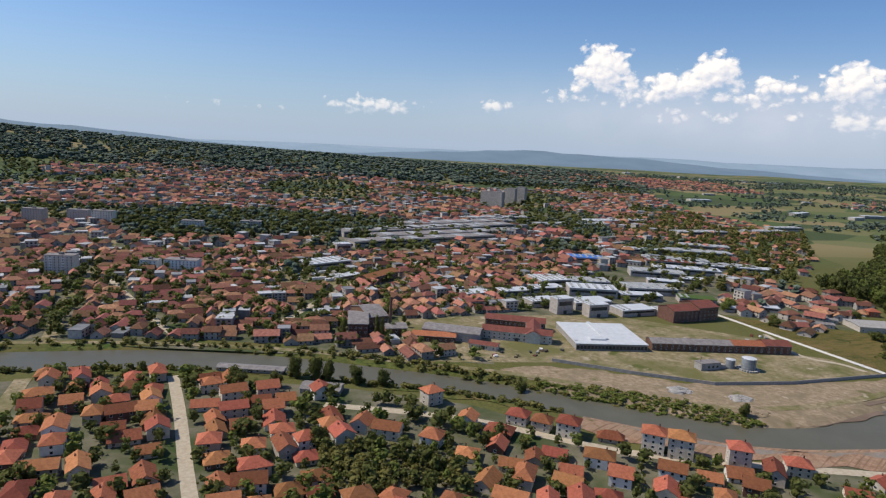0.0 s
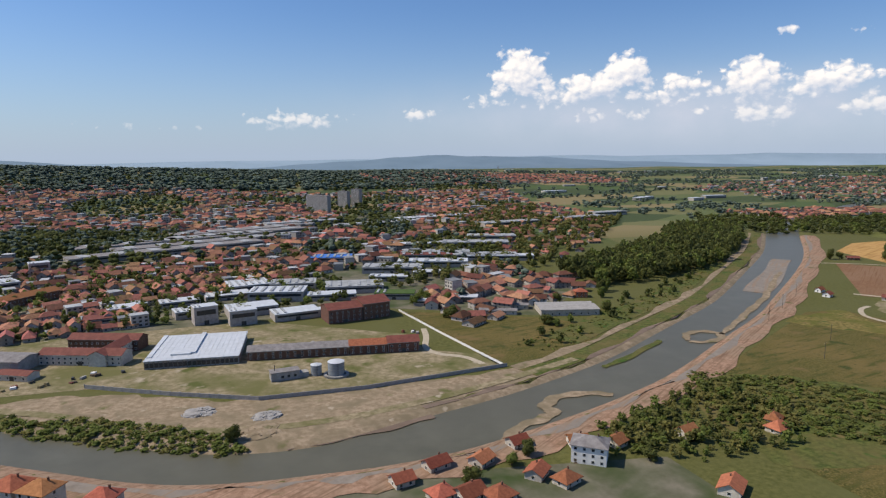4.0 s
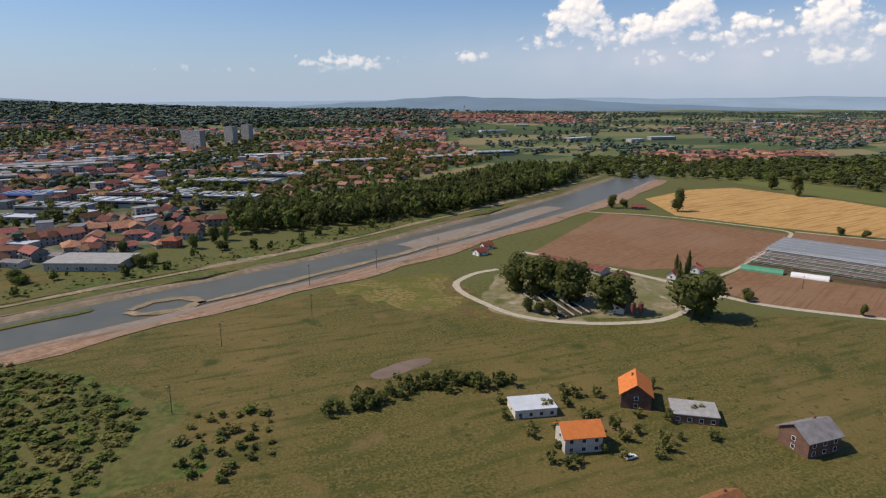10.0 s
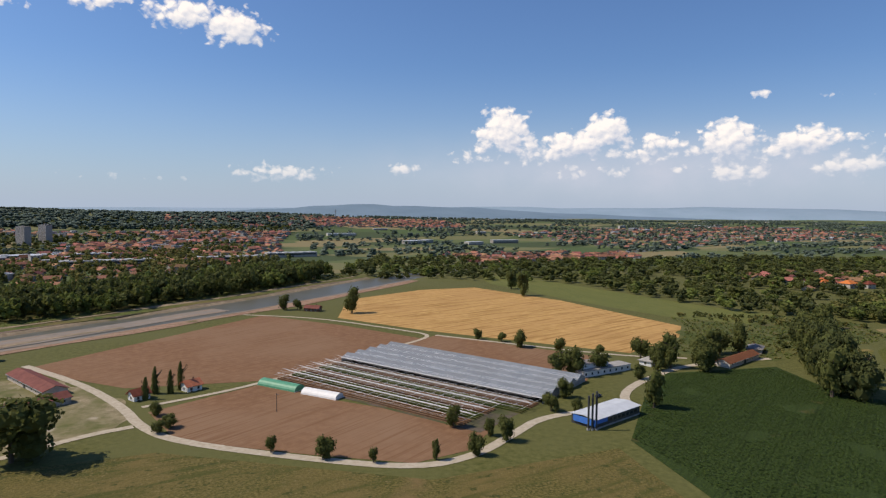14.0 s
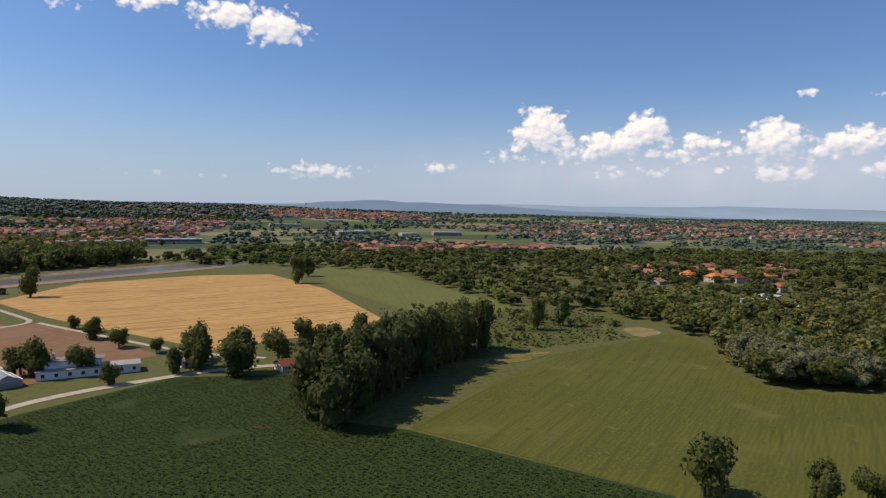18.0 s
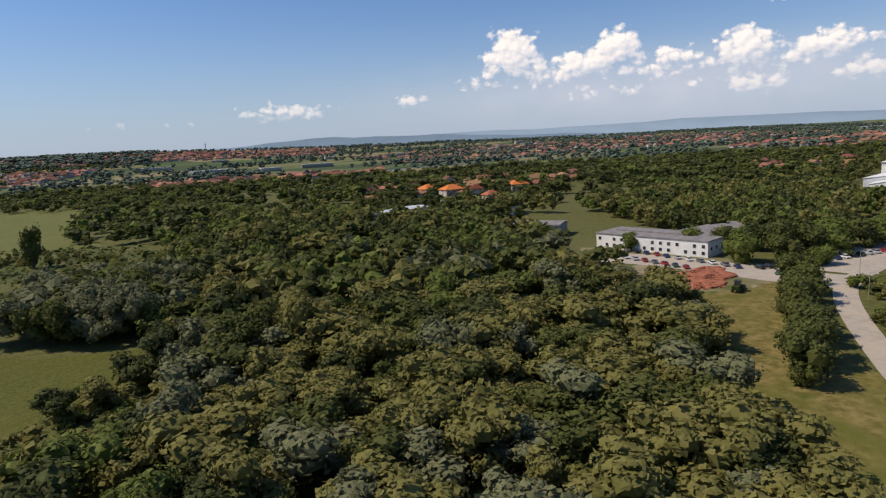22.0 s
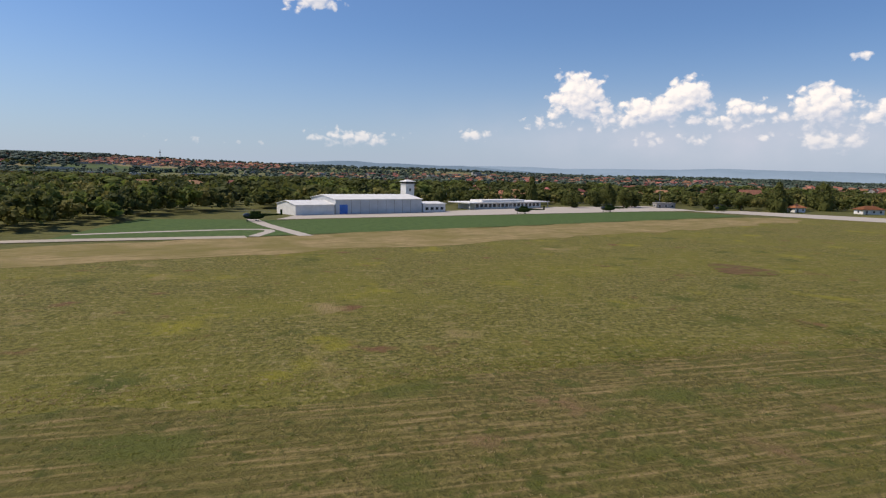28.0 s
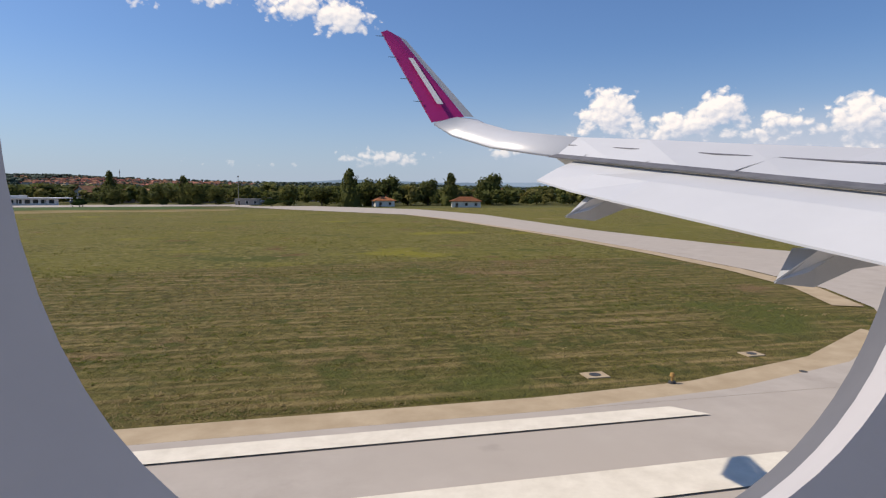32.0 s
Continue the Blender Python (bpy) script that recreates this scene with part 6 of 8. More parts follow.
x, y, a, n = along((69, 290), (107, 296), 16)
fh = empty("farm_house", x, y, .02, a, "white two-level farmhouse with a grey roof", "house")
part("wall", body(n, 9, 3.4), M["white"], fh)
part("upper_wall", ([(p[0] * .55 - 6, p[1] * .8 + 3, p[2] + 3.4) for p in body(n, 9, 3.0)[0]], body(n, 9, 3.0)[1]), M["white"], fh)
part("roof", box(-n / 2 - .4, n / 2 + .4, -4.9, 4.9, 3.4, 3.7), M["concrete"], fh)
part("upper_roof", box(-n * .29 - 6.4, n * .29 - 5.6, -1.2, 7.2, 6.4, 6.75), M["greyroof"], fh)
part("chimney", box(-14, -13, 3, 4, 6.4, 9.5), M["white"], fh)
for i in range(8):
    o, p = new("window", WIN_FRAME), new("pane", WIN_PANE)
    o.parent, p.parent = fh, o
    o.matrix_basis = pose((-n / 2 + n * (i + .5) / 8) * K, -4.5 * K, 1.8 * K)
x, y, a, n = along((165, 280), (204, 293), 9)
shed_hall("stable", x, y, a, n, 9, 3, 2, "wall", "roof", "long low stable with an orange tiled roof", 1)
x, y, a, n = along((122, 300), (136, 306), 8)
house(x, y, a, 13, 8, 1, 1.8, "hip", "white", "concrete", "small white house with a grey roof", "")
x, y, a, n = along((214, 300), (228, 310), 9)
house(x, y, a, 13, 9, 1, 1.8, "hip", "wall", "greyroof", "small shed with a grey roof", "")

# ---- poles along the meadow ----
def pole(x, y, h, label="dark timber power pole with a crossarm"):
    t = empty("power_pole", x, y, height(x, y)[0], rng.uniform(-20, 20), label, "pole", "power poles")
    part("post", tube(.17, .11, 0, h, 8), M["dark"], t)
    part("crossarm", box(-1.0, 1.0, -.08, .08, h - .9, h - .75), M["dark"], t)
    for s in (-.8, 0, .8):
        part("insulator", tube(.06, .04, h - .75, h - .5, 6, s), M["white"], t)


for px_, py_, h_ in ((-391, 390, 14), (-343, 418, 14), (-395, 330, 13), (-455, 235, 12), (-100, 295, 9), (374, 113, 8), (-440, 300, 12), (-290, 448, 13)):
    pole(px_, py_, h_)

# ---- single trees ----
rng = random.Random(5)
for tx, ty, th, tw in ((-262, 330, 25, 28), (-250, 315, 26, 28), (-268, 345, 23, 24), (-236, 291, 23, 27), (-252, 340, 24, 26), (-199, 271, 26, 34)):
    tree(tx, ty, th, tw, label="huge spreading tree with a dense dark crown beside the barns", group="big trees on the stock farm")
for tx, ty, th, tw in ((-280, 306, 9, 8), (-275, 300, 8, 7), (-270, 296, 10, 9), (-152, 309, 7, 7), (-91, 233, 9, 8), (-109, 246, 8, 5), (-75, 222, 7, 4), (-52, 216, 8, 4), (-36, 215, 9, 7), (-18, 224, 11, 8),
                       (-32, 246, 10, 8), (-145, 290, 6, 8), (-150, 284, 6, 7), (20, 250, 10, 9), (39, 266, 10, 10), (30, 244, 7, 6), (-22, 232, 8, 6), (76, 377, 12, 11), (91, 352, 12, 10), (72, 398, 8, 8), (60, 412, 8, 8), (110, 335, 9, 8),
                       (97, 281, 9, 8), (66, 300, 17, 14), (60, 306, 15, 14), (84, 300, 15, 12)):
    tree(tx, ty, th, tw, label="small leafy tree beside the lane", group="small trees along the lanes")
for tx, ty, th, tw in ((69, 236, 19, 13), (132, 294, 21, 13), (120, 292, 12, 9), (3, 556, 24, 18), (-52, 594, 15, 12), (-40, 590, 12, 9), (209, 607, 26, 20), (226, 664, 22, 18), (322, 341, 20, 14), (344, 348, 20, 14), (257, 127, 18, 15), (283, 113, 12, 10), (295, 110, 11, 9), (148, 285, 20, 20), (165, 300, 18, 16), (178, 305, 19, 15), (190, 312, 18, 15), (128, 300, 16, 16), (146, 282, 17, 17), (205, 310, 20, 15), (128, 316, 17, 13)):
    tree(tx, ty, th, tw, "tall" if th > 18 else "near", label="tall leafy tree beside the fields", group="trees round the fields")
for tx, ty, th in ((-153, 347, 15), (-146, 345, 13), (-141, 350, 16), (-157, 338, 12)):
    tree(tx, ty, th, 5, "cone", label="slim dark conifer beside a cottage", group="conifers by the cottages")
# the row of poplars between the fields
for i in range(17):
    u = i / 16
    for k in range(2):
        tree(172 + 92 * u + (k * 9 - 2) * -.7 + rng.uniform(-2, 2), 211 + 92 * u + (k * 9 - 2) * .7 + rng.uniform(-2, 2), rng.uniform(23, 29), rng.uniform(15, 20), "tall" if rng.random() < .45 else "near", rng.choice(("leaf", "leaf5")), label="tall dark poplar in a dense row", group="row of poplars")
for tx, ty, th, tw in ((-572, 452, 9, 14), (-566, 446, 7, 10), (-500, 470, 10, 12), (-494, 478, 9, 10), (-640, 505, 10, 12), (-632, 515, 9, 10), (-652, 560, 12, 14), (-640, 570, 13, 14), (-618, 560, 10, 12), (-700, 560, 11, 13), (-690, 552, 12, 12), (-520, 520, 11, 11), (-470, 520, 12, 10), (-455, 540, 14, 10), (-446, 545, 16, 9), (-700, 250, 8, 9), (-712, 245, 7, 8), (-676, 240, 7, 8), (-735, 238, 8, 9), (-650, 225, 7, 8)):
    tree(tx, ty, th, tw, leaf=rng.choice(("leaf", "leaf4")), label="leafy tree beside the sheds and yards", group="trees round the depots")
# riverside and town trees near the bank
for tx, ty, th, tw in ((-1107, 420, 16, 12), (-1094, 414, 17, 12), (-1084, 411, 15, 11), (-1067, 404, 14, 11), (-1143, 405, 15, 15), (-1118, 405, 11, 10), (-1050, 398, 12, 9), (-958, 380, 10, 9), (-1098, 319, 12, 11), (-830, 318, 9, 9), (-1040, 492, 22, 6), (-1066, 494, 21, 6), (-1036, 490, 20, 6)):
    tree(tx, ty, th, tw, "tall" if tw < 7 else "near", label="dark leafy tree by the river houses", group="trees by the river")
for tx, ty, th, tw in ((441, 145, 18, 15), (430, 152, 15, 12), (425, 190, 16, 15), (466, 120, 15, 15), (412, 108, 13, 14), (480, 165, 16, 14), (500, 130, 14, 13), (455, 92, 13, 14), (520, 172, 15, 13), (402, 205, 17, 15), (388, 214, 16, 14), (447, 205, 15, 13)):
    tree(tx, ty, th, tw, leaf=rng.choice(("leaf", "leaf2", "leaf3", "leaf4")), label="large tree standing above the wood", group="large trees in the wood")
# airfield conifers and avenue
for tx, ty, th, tw in ((1064, 374, 17, 12), (1149, 318, 20, 15), (1205, 335, 19, 14), (1020, 400, 20, 13), (1040, 390, 10, 9)):
    tree(tx, ty, th, tw, "cone", label="dark conifer by the apron", group="conifers by the apron")
for i in range(12):
    u = i / 11
    tree(524 + 66 * u + rng.uniform(-1, 1), 81 + 58 * u + rng.uniform(-1, 1), rng.uniform(9, 12), rng.uniform(9.5, 12), label="round-headed tree beside the access road", group="trees along the access road")
for tx, ty, th, tw in ((606, 200, 12, 11), (612, 192, 12, 11), (622, 186, 13, 12), (632, 182, 12, 11), (650, 184, 13, 12), (664, 184, 12, 12), (676, 186, 12, 11), (586, 214, 9, 8), (582, 133, 10, 9), (602, 171, 14, 13), (611, 160, 12, 11), (629, 166, 14, 13), (645, 167, 14, 13), (637, 160, 11, 10), (665, 165, 13, 13), (655, 170, 15, 13), (680, 170, 14, 12), (694, 170, 14, 13), (620, 172, 16, 13), (618, 152, 9, 9),
                       (689, 170, 13, 10), (677, 171, 14, 11), (701, 181, 14, 12), (723, 187, 12, 11), (735, 182, 12, 10), (746, 186, 11, 10), (763, 188, 11, 10), (668, 168, 12, 11), (660, 166, 13, 12)):
    tree(tx, ty, th * .9, tw * 1.12, leaf=("leaf", "leaf5", "leaf4")[int(tx + ty) % 3], label="broad leafy tree beside the car park and road", group="trees by the car park")

for tx, ty, th, tw in ((1160, 330, 14, 15), (1172, 345, 16, 17), (1184, 350, 13, 14), (1196, 352, 15, 15), (1216, 345, 12, 13), (1240, 370, 19, 20), (1254, 380, 12, 14), (1275, 385, 14, 15), (1136, 335, 12, 14), (1120, 345, 11, 13), (1070, 366, 12, 15), (1080, 372, 10, 13), (1052, 372, 11, 14), (1030, 360, 10, 12), (1300, 390, 13, 14), (1320, 395, 11, 13)):
    tree(tx, ty, th, tw, label="dark broad tree behind the airfield huts", group="trees behind the airfield huts")

# ---- woods, hedges and scrub ----
WOODS = [(384, 246), (366, 228), (364, 204), (378, 190), (408, 184), (407, 152), (382, 130), (369, 101), (356, 40), (478, 30), (505, 82), (543, 130), (552, 175), (556, 215), (560, 300), (640, 350), (560, 430), (440, 410), (400, 392), (402, 330), (404, 292)]
# openings among the trees, cut to fit the camera's view of buildings and yards
VIEW_GAPS = [(630, 505, 24), (696, 500, 22), (634, 425, 18), (620, 530, 20), (550, 378, 20), (582, 394, 20), (524, 338, 16), (518, 328, 12), (590, 344, 16), (612, 346, 16), (576, 256, 12), (482, 684, 44), (484, 446, 26), (478, 541, 34), (518, 500, 30), (540, 428, 14), (401, 342, 16),
          (716, 208, 10), (714, 196, 9), (713, 186, 8), (556, 190, 18), (560, 215, 12), (590, 470, 26), (690, 430, 24), (750, 470, 26)]


def grove(poly, gap, jitter=.45):
    return [p for p in scatter(poly, gap, rng, jitter) if not any(math.hypot(p[0] - q[0], p[1] - q[1]) < q[2] for q in VIEW_GAPS)]


EDGE = [(368, 90), (372, 112), (388, 134), (412, 140), (412, 118), (396, 100), (380, 84)]
pl = [p for p in grove(WOODS, 8.8) if not inside(*p, EDGE)]
WILLOW = ["leaf2", "leaf2", "leaf", "leaf4", "leaf3", "leaf2", "leaf5"]
wood("woodland", [p for p in pl if p[1] < 120 and p[0] > 415], 8, 13, 1.25, FINE, ["leaf2", "leaf2", "leaf2", "leaf3", "leaf"], "dense olive willow wood")
wood("woodland", [p for p in pl if p[1] < 165 and not (p[1] < 120 and p[0] > 415)], 7, 15, 1.2, FINE, WILLOW, "dense pale green willow wood")
wood("woodland", [p for p in pl if 165 <= p[1] < 240], 8, 17, 1.12, MID, ["leaf", "leaf4", "leaf2", "leaf5", "leaf3", "leaf"], "dense mixed wood")
wood("woodland", [p for p in pl if p[1] >= 240], 8, 16, 1.12, MID, ["leaf", "leaf5", "leaf4", "leaf2", "leaf"], "dense mixed wood")
# light-leaved filler, added to brighten the dark gaps between the crowns
wood("scrub", grove([(366, 90), (385, 132), (411, 158), (420, 180), (552, 175), (543, 130), (505, 82), (478, 30), (356, 40)], 6.5), 2.5, 6, 1.5, LOW, ["leaf4", "leaf2", "leaf2"], "bright undergrowth of the wood", "scrub", .02)
wood("scrub", scatter(EDGE, 5, rng, .48), 1.5, 3.5, 1.7, MID, ["leaf2", "leaf4", "leaf"], "bright scrub in a gap of the wood", "scrub", .02)
wood("woodland", scatter([(362, 222), (362, 204), (378, 190), (406, 184), (404, 235), (378, 242)], 6.2, rng, .4), 12, 18, .95, FINE, ["leaf3", "leaf3", "leaf"], "clump of grey-green trees at the field's edge")
wood("woodland", scatter([(-445, 560), (-330, 580), (-220, 616), (-40, 756), (60, 870), (0, 950), (-150, 820), (-290, 720), (-445, 650)], 10, rng, .42), 15, 25, .75, MID, ["leaf", "leaf5", "leaf4", "leaf"], "dark belt of tall trees along the river")
wood("woodland", grove([(60, 880), (320, 690), (345, 420), (375, 395), (560, 430), (700, 380), (830, 320), (1000, 430), (1400, 430), (1500, 700), (900, 900), (500, 960), (200, 1150)], 17.5), 6, 14, 1.3, LOW, ["leaf", "leaf5", "leaf4", "leaf", "leaf5"], "broken woodland and gardens")
wood("woodland", grove([(640, 182), (700, 196), (740, 190), (775, 200), (800, 270), (830, 310), (760, 380), (650, 350), (630, 235)], 9), 9, 14, .95, MID, ["leaf", "leaf5", "leaf2", "leaf4"], "dense park trees beside the airfield")
wood("woodland", scatter([(835, 320), (880, 330), (1000, 395), (1100, 380), (1160, 320), (1210, 330), (1330, 330), (1400, 420), (1000, 450), (840, 400)], 11, rng, .45), 6, 11, 1.0, LOW, ["leaf", "leaf", "leaf2"], "belt of trees behind the airfield buildings")
wood("scrub", scatter([(-583, 246), (-560, 300), (-546, 314), (-500, 285), (-465, 240), (-470, 190), (-530, 190)], 4.2, rng, .5), .7, 2.6, 2.7, LOW, ["leaf2", "leaf4", "leaf"], "tangled green scrub", "scrub", .02)
wood("scrub", scatter([(-665, 235), (-655, 262), (-600, 275), (-560, 300), (-535, 250), (-560, 212), (-625, 212)], 7, rng, .48), 2.5, 8, 1.15, MID, ["leaf", "leaf2", "leaf4"], "dark bushes and small trees", "scrub", .05)
wood("scrub", scatter([(-402, 212), (-400, 222), (-361, 236), (-325, 228), (-327, 218), (-361, 226)], 4.5, rng, .45), 4, 7, 1.1, MID, ["leaf"], "dark bushy hedge along a ditch", "hedge", .02)
wood("scrub", scatter([(-345, 165), (-345, 210), (-270, 205), (-255, 160), (-300, 150)], 11, rng, .48), 3, 6, 1.0, MID, ["leaf", "leaf2"], "garden bushes round the houses", "scrub", .05)
wood("scrub", scatter([(-960, 385), (-942, 388), (-889, 370), (-838, 330), (-822, 308), (-836, 306), (-885, 334), (-940, 374)], 3.5, rng, .48), 1.4, 3.0, 2.2, LOW, ["leaf4", "leaf2", "leaf4"], "green willow scrub on the river bank", "scrub", .02)
flood_weeds, flood_trees = [], []
for i, p in enumerate(RIVER):
    if -600 < p[0] < 120:
        q = RIVER[min(i + 1, len(RIVER) - 1)]
        d = Vector((q[0] - p[0], q[1] - p[1]))
        side = Vector((-d.y, d.x)).normalized()
        for k in range(int(d.length / 1.1)):
            u, o = rng.random(), p[2] + rng.uniform(36, 66)
            flood_weeds.append((p[0] + d.x * u + side.x * o, p[1] + d.y * u + side.y * o))
        for k in range(int(d.length / 11)):
            u, o = rng.random(), p[2] + rng.uniform(44, 80)
            flood_trees.append((p[0] + d.x * u + side.x * o, p[1] + d.y * u + side.y * o))
wood("scrub", flood_weeds, .5, 1.8, 2.2, FAR, ["leaf4", "leaf2", "leaf"], "rank weeds and brambles behind the flood bank", "scrub", .02)
wood("scrub", flood_trees, 3, 9, 1.0, LOW, ["leaf", "leaf5", "leaf4"], "bushes and young trees behind the flood bank", "scrub", .03)
wood("scrub", scatter([(-450, 231), (-421, 234), (-417, 197), (-438, 183), (-453, 191)], 5.5, rng, .5), .8, 3.6, 1.7, LOW, ["leaf", "leaf4", "leaf2", "leaf5"], "rank bushes in the wet corner of the meadow", "scrub", .02)
bank_places = []
for i, p in enumerate(RIVER):
    if -1420 < p[0] < -940:
        for s in (-1, 1):
            for k in range(11):
                bank_places.append((p[0] + rng.uniform(-9, 9), p[1] + s * (p[2] + rng.uniform(4, 20 if s > 0 else 10))))
wood("scrub", bank_places, 1.5, 4.5, 1.5, LOW, ["leaf2", "leaf"], "green scrub lining the river", "scrub", .02)
wood("scrub", scatter(GARDEN, 6.5, rng, .45), 4, 9, 1.1, MID, ["leaf", "leaf2"], "overgrown green garden plot", "scrub", .03)
wood("scrub", scatter([(530, 38), (558, 86), (577, 107), (591, 98), (590, 76), (572, 40)], 3.3, rng, .5), 1.4, 5.2, 1.45, BUSH, ["leaf4", "leaf4", "leaf"], "thicket of young green trees", "scrub", .02)
wood("scrub", scatter([(594, 104), (600, 112), (612, 114), (618, 100), (606, 92)], 3, rng, .45), 2.5, 5, 1.3, BUSH, ["leaf", "leaf5"], "clump of dark bushes", "scrub", .02)
wood("scrub", scatter([(618, 116), (622, 126), (640, 124), (655, 134), (672, 131), (668, 126), (645, 116)], 4.5, rng, .45), 3, 6.5, 1.1, BUSH, ["leaf", "leaf4", "leaf5"], "dark bushes along the road", "scrub", .02)
wood("scrub", [(602, 75), (594, 73), (590, 76), (599, 70), (724, 152), (728, 153), (733, 154), (741, 153), (747, 154), (754, 155), (760, 153), (766, 153), (668, 139), (664, 138), (712, 151), (736, 156)] + [(650 + rng.uniform(0, 14), 136 + rng.uniform(-2, 3)) for i in range(9)], 1.5, 3, 1.5, BUSH, ["leaf"], "low roadside bushes", "scrub", .02)
wood("scrub", scatter([(214, 284), (300, 293), (366, 305), (372, 336), (390, 345), (388, 395), (345, 418), (312, 366), (280, 410), (262, 438), (245, 400), (206, 362), (160, 330), (200, 312)], 4.2, rng, .5), .4, 1.5, 2.4, FAR, ["leaf4", "leaf", "leaf2"], "rank weeds between the fields", "scrub", .02)
wood("scrub", scatter([(262, 445), (310, 372), (350, 350), (392, 333), (345, 400), (290, 440)], 9, rng, .48) + scatter([(215, 290), (260, 330), (320, 350), (300, 300), (262, 306)], 12, rng, .45), 2, 5, 1.4, MID, ["leaf2", "leaf"], "weeds and bushes between the fields", "scrub", .02)
wood("scrub", scatter([(590, 112), (598, 126), (608, 128), (618, 114), (616, 98), (608, 86), (600, 78), (594, 84), (592, 96)], 3.4, rng, .48), 2, 4.6, 1.45, BUSH, ["leaf4", "leaf", "leaf2"], "thicket of bushes beside the road bend", "scrub", .02)
wood("scrub", [(640 + rng.uniform(-30, 90), 132 + rng.uniform(-6, 6)) for i in range(40)], .4, 1.0, 2.0, LOW, ["leaf4", "leaf2"], "low weeds and shrubs along the road verge", "scrub", .02)
town_trees = [p for p in scatter(near_town, 14.5, rng, .48) if free(*p, 1)] + [p for p in scatter(SUBURB, 11.5, rng, .48) if not road_near(*p, 6) and free(*p, 7.5)]
wood("town_trees", town_trees, 5, 12, .95, LOW, ["leaf", "leaf", "leaf4"], "leafy garden trees between the houses", "trees")
wood("town_trees", [p for p in scatter(rest, 24, rng, .5) if noise.noise(Vector((p[0], p[1], 0)) * .0035) > .13 or noise.noise(Vector((p[0] * .006, p[1] * .011, 3))) > .2], 8, 15, 1.35, FAR, ["hazeleaf", "leaf", "leaf"], "far town trees", "trees")
for stand in TOWN_PARKS:
    wood("town_trees", scatter(stand, 15, rng, .5), 9, 16, 1.15, FAR, ["hazeleaf", "leaf5", "leaf"], "dark tall park trees amid the town", "trees", .03)
wood("hill_forest", [(rng.uniform(-3200, 300), 2180 + 1100 * rng.random() ** 1.3) for i in range(3000)], 14, 19, 2.0, FAR, ["hazeleaf"], "dark forest along the hill crest", "forest", .02)
wood("far_trees", [p for p in scatter([(100, 1100), (1500, 800), (4200, 1500), (4200, 3800), (300, 3200)], 27, rng, .5) if noise.noise(Vector((p[0] * .0035, p[1] * .012, 8))) + .35 * noise.noise(Vector((p[0] * .02, p[1] * .02, 1))) > .16], 8, 14, 1.6, FAR, ["hazeleaf"], "far hedgerows and copses on the plain", "trees", .02)
wood("far_trees", [p for p in scatter([(-700, 620), (-560, 660), (-430, 700), (-200, 900), (50, 1180), (-100, 1300), (60, 1600), (-300, 1450), (-500, 1000)], 19, rng, .5)], 7, 14, 1.0, LOW, ["leaf", "leaf2"], "trees between the depots", "trees", .05)

# ---- grass of the airfield ----
M["tuft"] = mat("grass blades", (.135, .126, .030), (.27, .235, .080), .3, .9, vary=.22, island=True, thin=.45)
M["drytuft"] = mat("dry grass blades", (.21, .165, .072), (.38, .30, .15), .3, .9, vary=.22, island=True, thin=.45)
M["greentuft"] = mat("green weed blades", (.095, .112, .020), (.185, .190, .042), .3, .9, vary=.22, island=True, thin=.45)
r_ = random.Random(9)
TUFTS = []
for s in range(6):
    vs, fs = [], []
    for k in range(9):
        a, l_, q = r_.uniform(0, 6.28), r_.uniform(.4, .8), r_.uniform(0, 1.0)
        cx, cy = q * math.cos(a * 2), q * math.sin(a * 2)
        dx, dy = math.cos(a), math.sin(a)
        vs += [(cx - dy * .13, cy + dx * .13, 0), (cx + dy * .13, cy - dx * .13, 0), (cx + dx * .9 * l_, cy + dy * .9 * l_, l_)]
        fs.append((3 * k, 3 * k + 1, 3 * k + 2))
    TUFTS.append(shape((vs, fs, 0)))
TUFTS = [[(v, lo, to, np.full_like(mi, m)) for v, lo, to, mi in TUFTS] for m in range(3)]


def sward(name, spots_, z, lo, hi, label):
    """Tufts of mixed colour at the given places; windrows run along the runway."""
    b = Batch()
    for x, y, dry in spots_:
        k = noise.noise(Vector((x * .07, y * .16, 2))) + r_.uniform(-.35, .35)
        m = 1 if k > .32 + dry else 2 if k < -.06 else 0
        q = r_.uniform(lo, hi)
        b.add(TUFTS[m][r_.randrange(6)], x, y, z, r_.uniform(0, 6), q * 2.2, q * 1.8, q * .75)
    b.make(name, [M["tuft"], M["drytuft"], M["greentuft"]], label, "grass")


near_, rows_, open_ = [], [], []
for i in range(17000):
    x, y = r_.uniform(1060, 1165), 21.2 + 34 * r_.random() ** 1.7
    if (x < 1126 or y > 21.4 + (x - 1126) ** 2 * .028) and noise.noise(Vector((x * .05, y * .6, 0))) > -.14:
        near_.append((x, y, .05))
sward("grass_tufts", near_, .09, .05, .13, "short dry grass beside the runway")
for i in range(60000):
    x, y = r_.uniform(690, 1150), 21.5 + 36 * r_.random()
    if math.sin(y * 3.7 + 1.6 * noise.noise(Vector((x * .03, y * .1, 0)))) + 1.2 * noise.noise(Vector((x * .06, y * .5, 0))) > .25 and (x < 1120 or y > 30):
        rows_.append((x, y, -.15))
sward("grass_windrows", rows_, .10, .07, .16, "dry cut grass lying in broken windrows")
for i in range(44000):
    x, y = r_.uniform(600, 1158), 55 + 95 * r_.random() ** 1.35
    if y < 60 + max(0, (x - 600)) * .5 and noise.noise(Vector((x * .04, y * .09, 7))) + .5 * noise.noise(Vector((x * .3, y * .4, 3))) > .0:
        open_.append((x, y, .05))
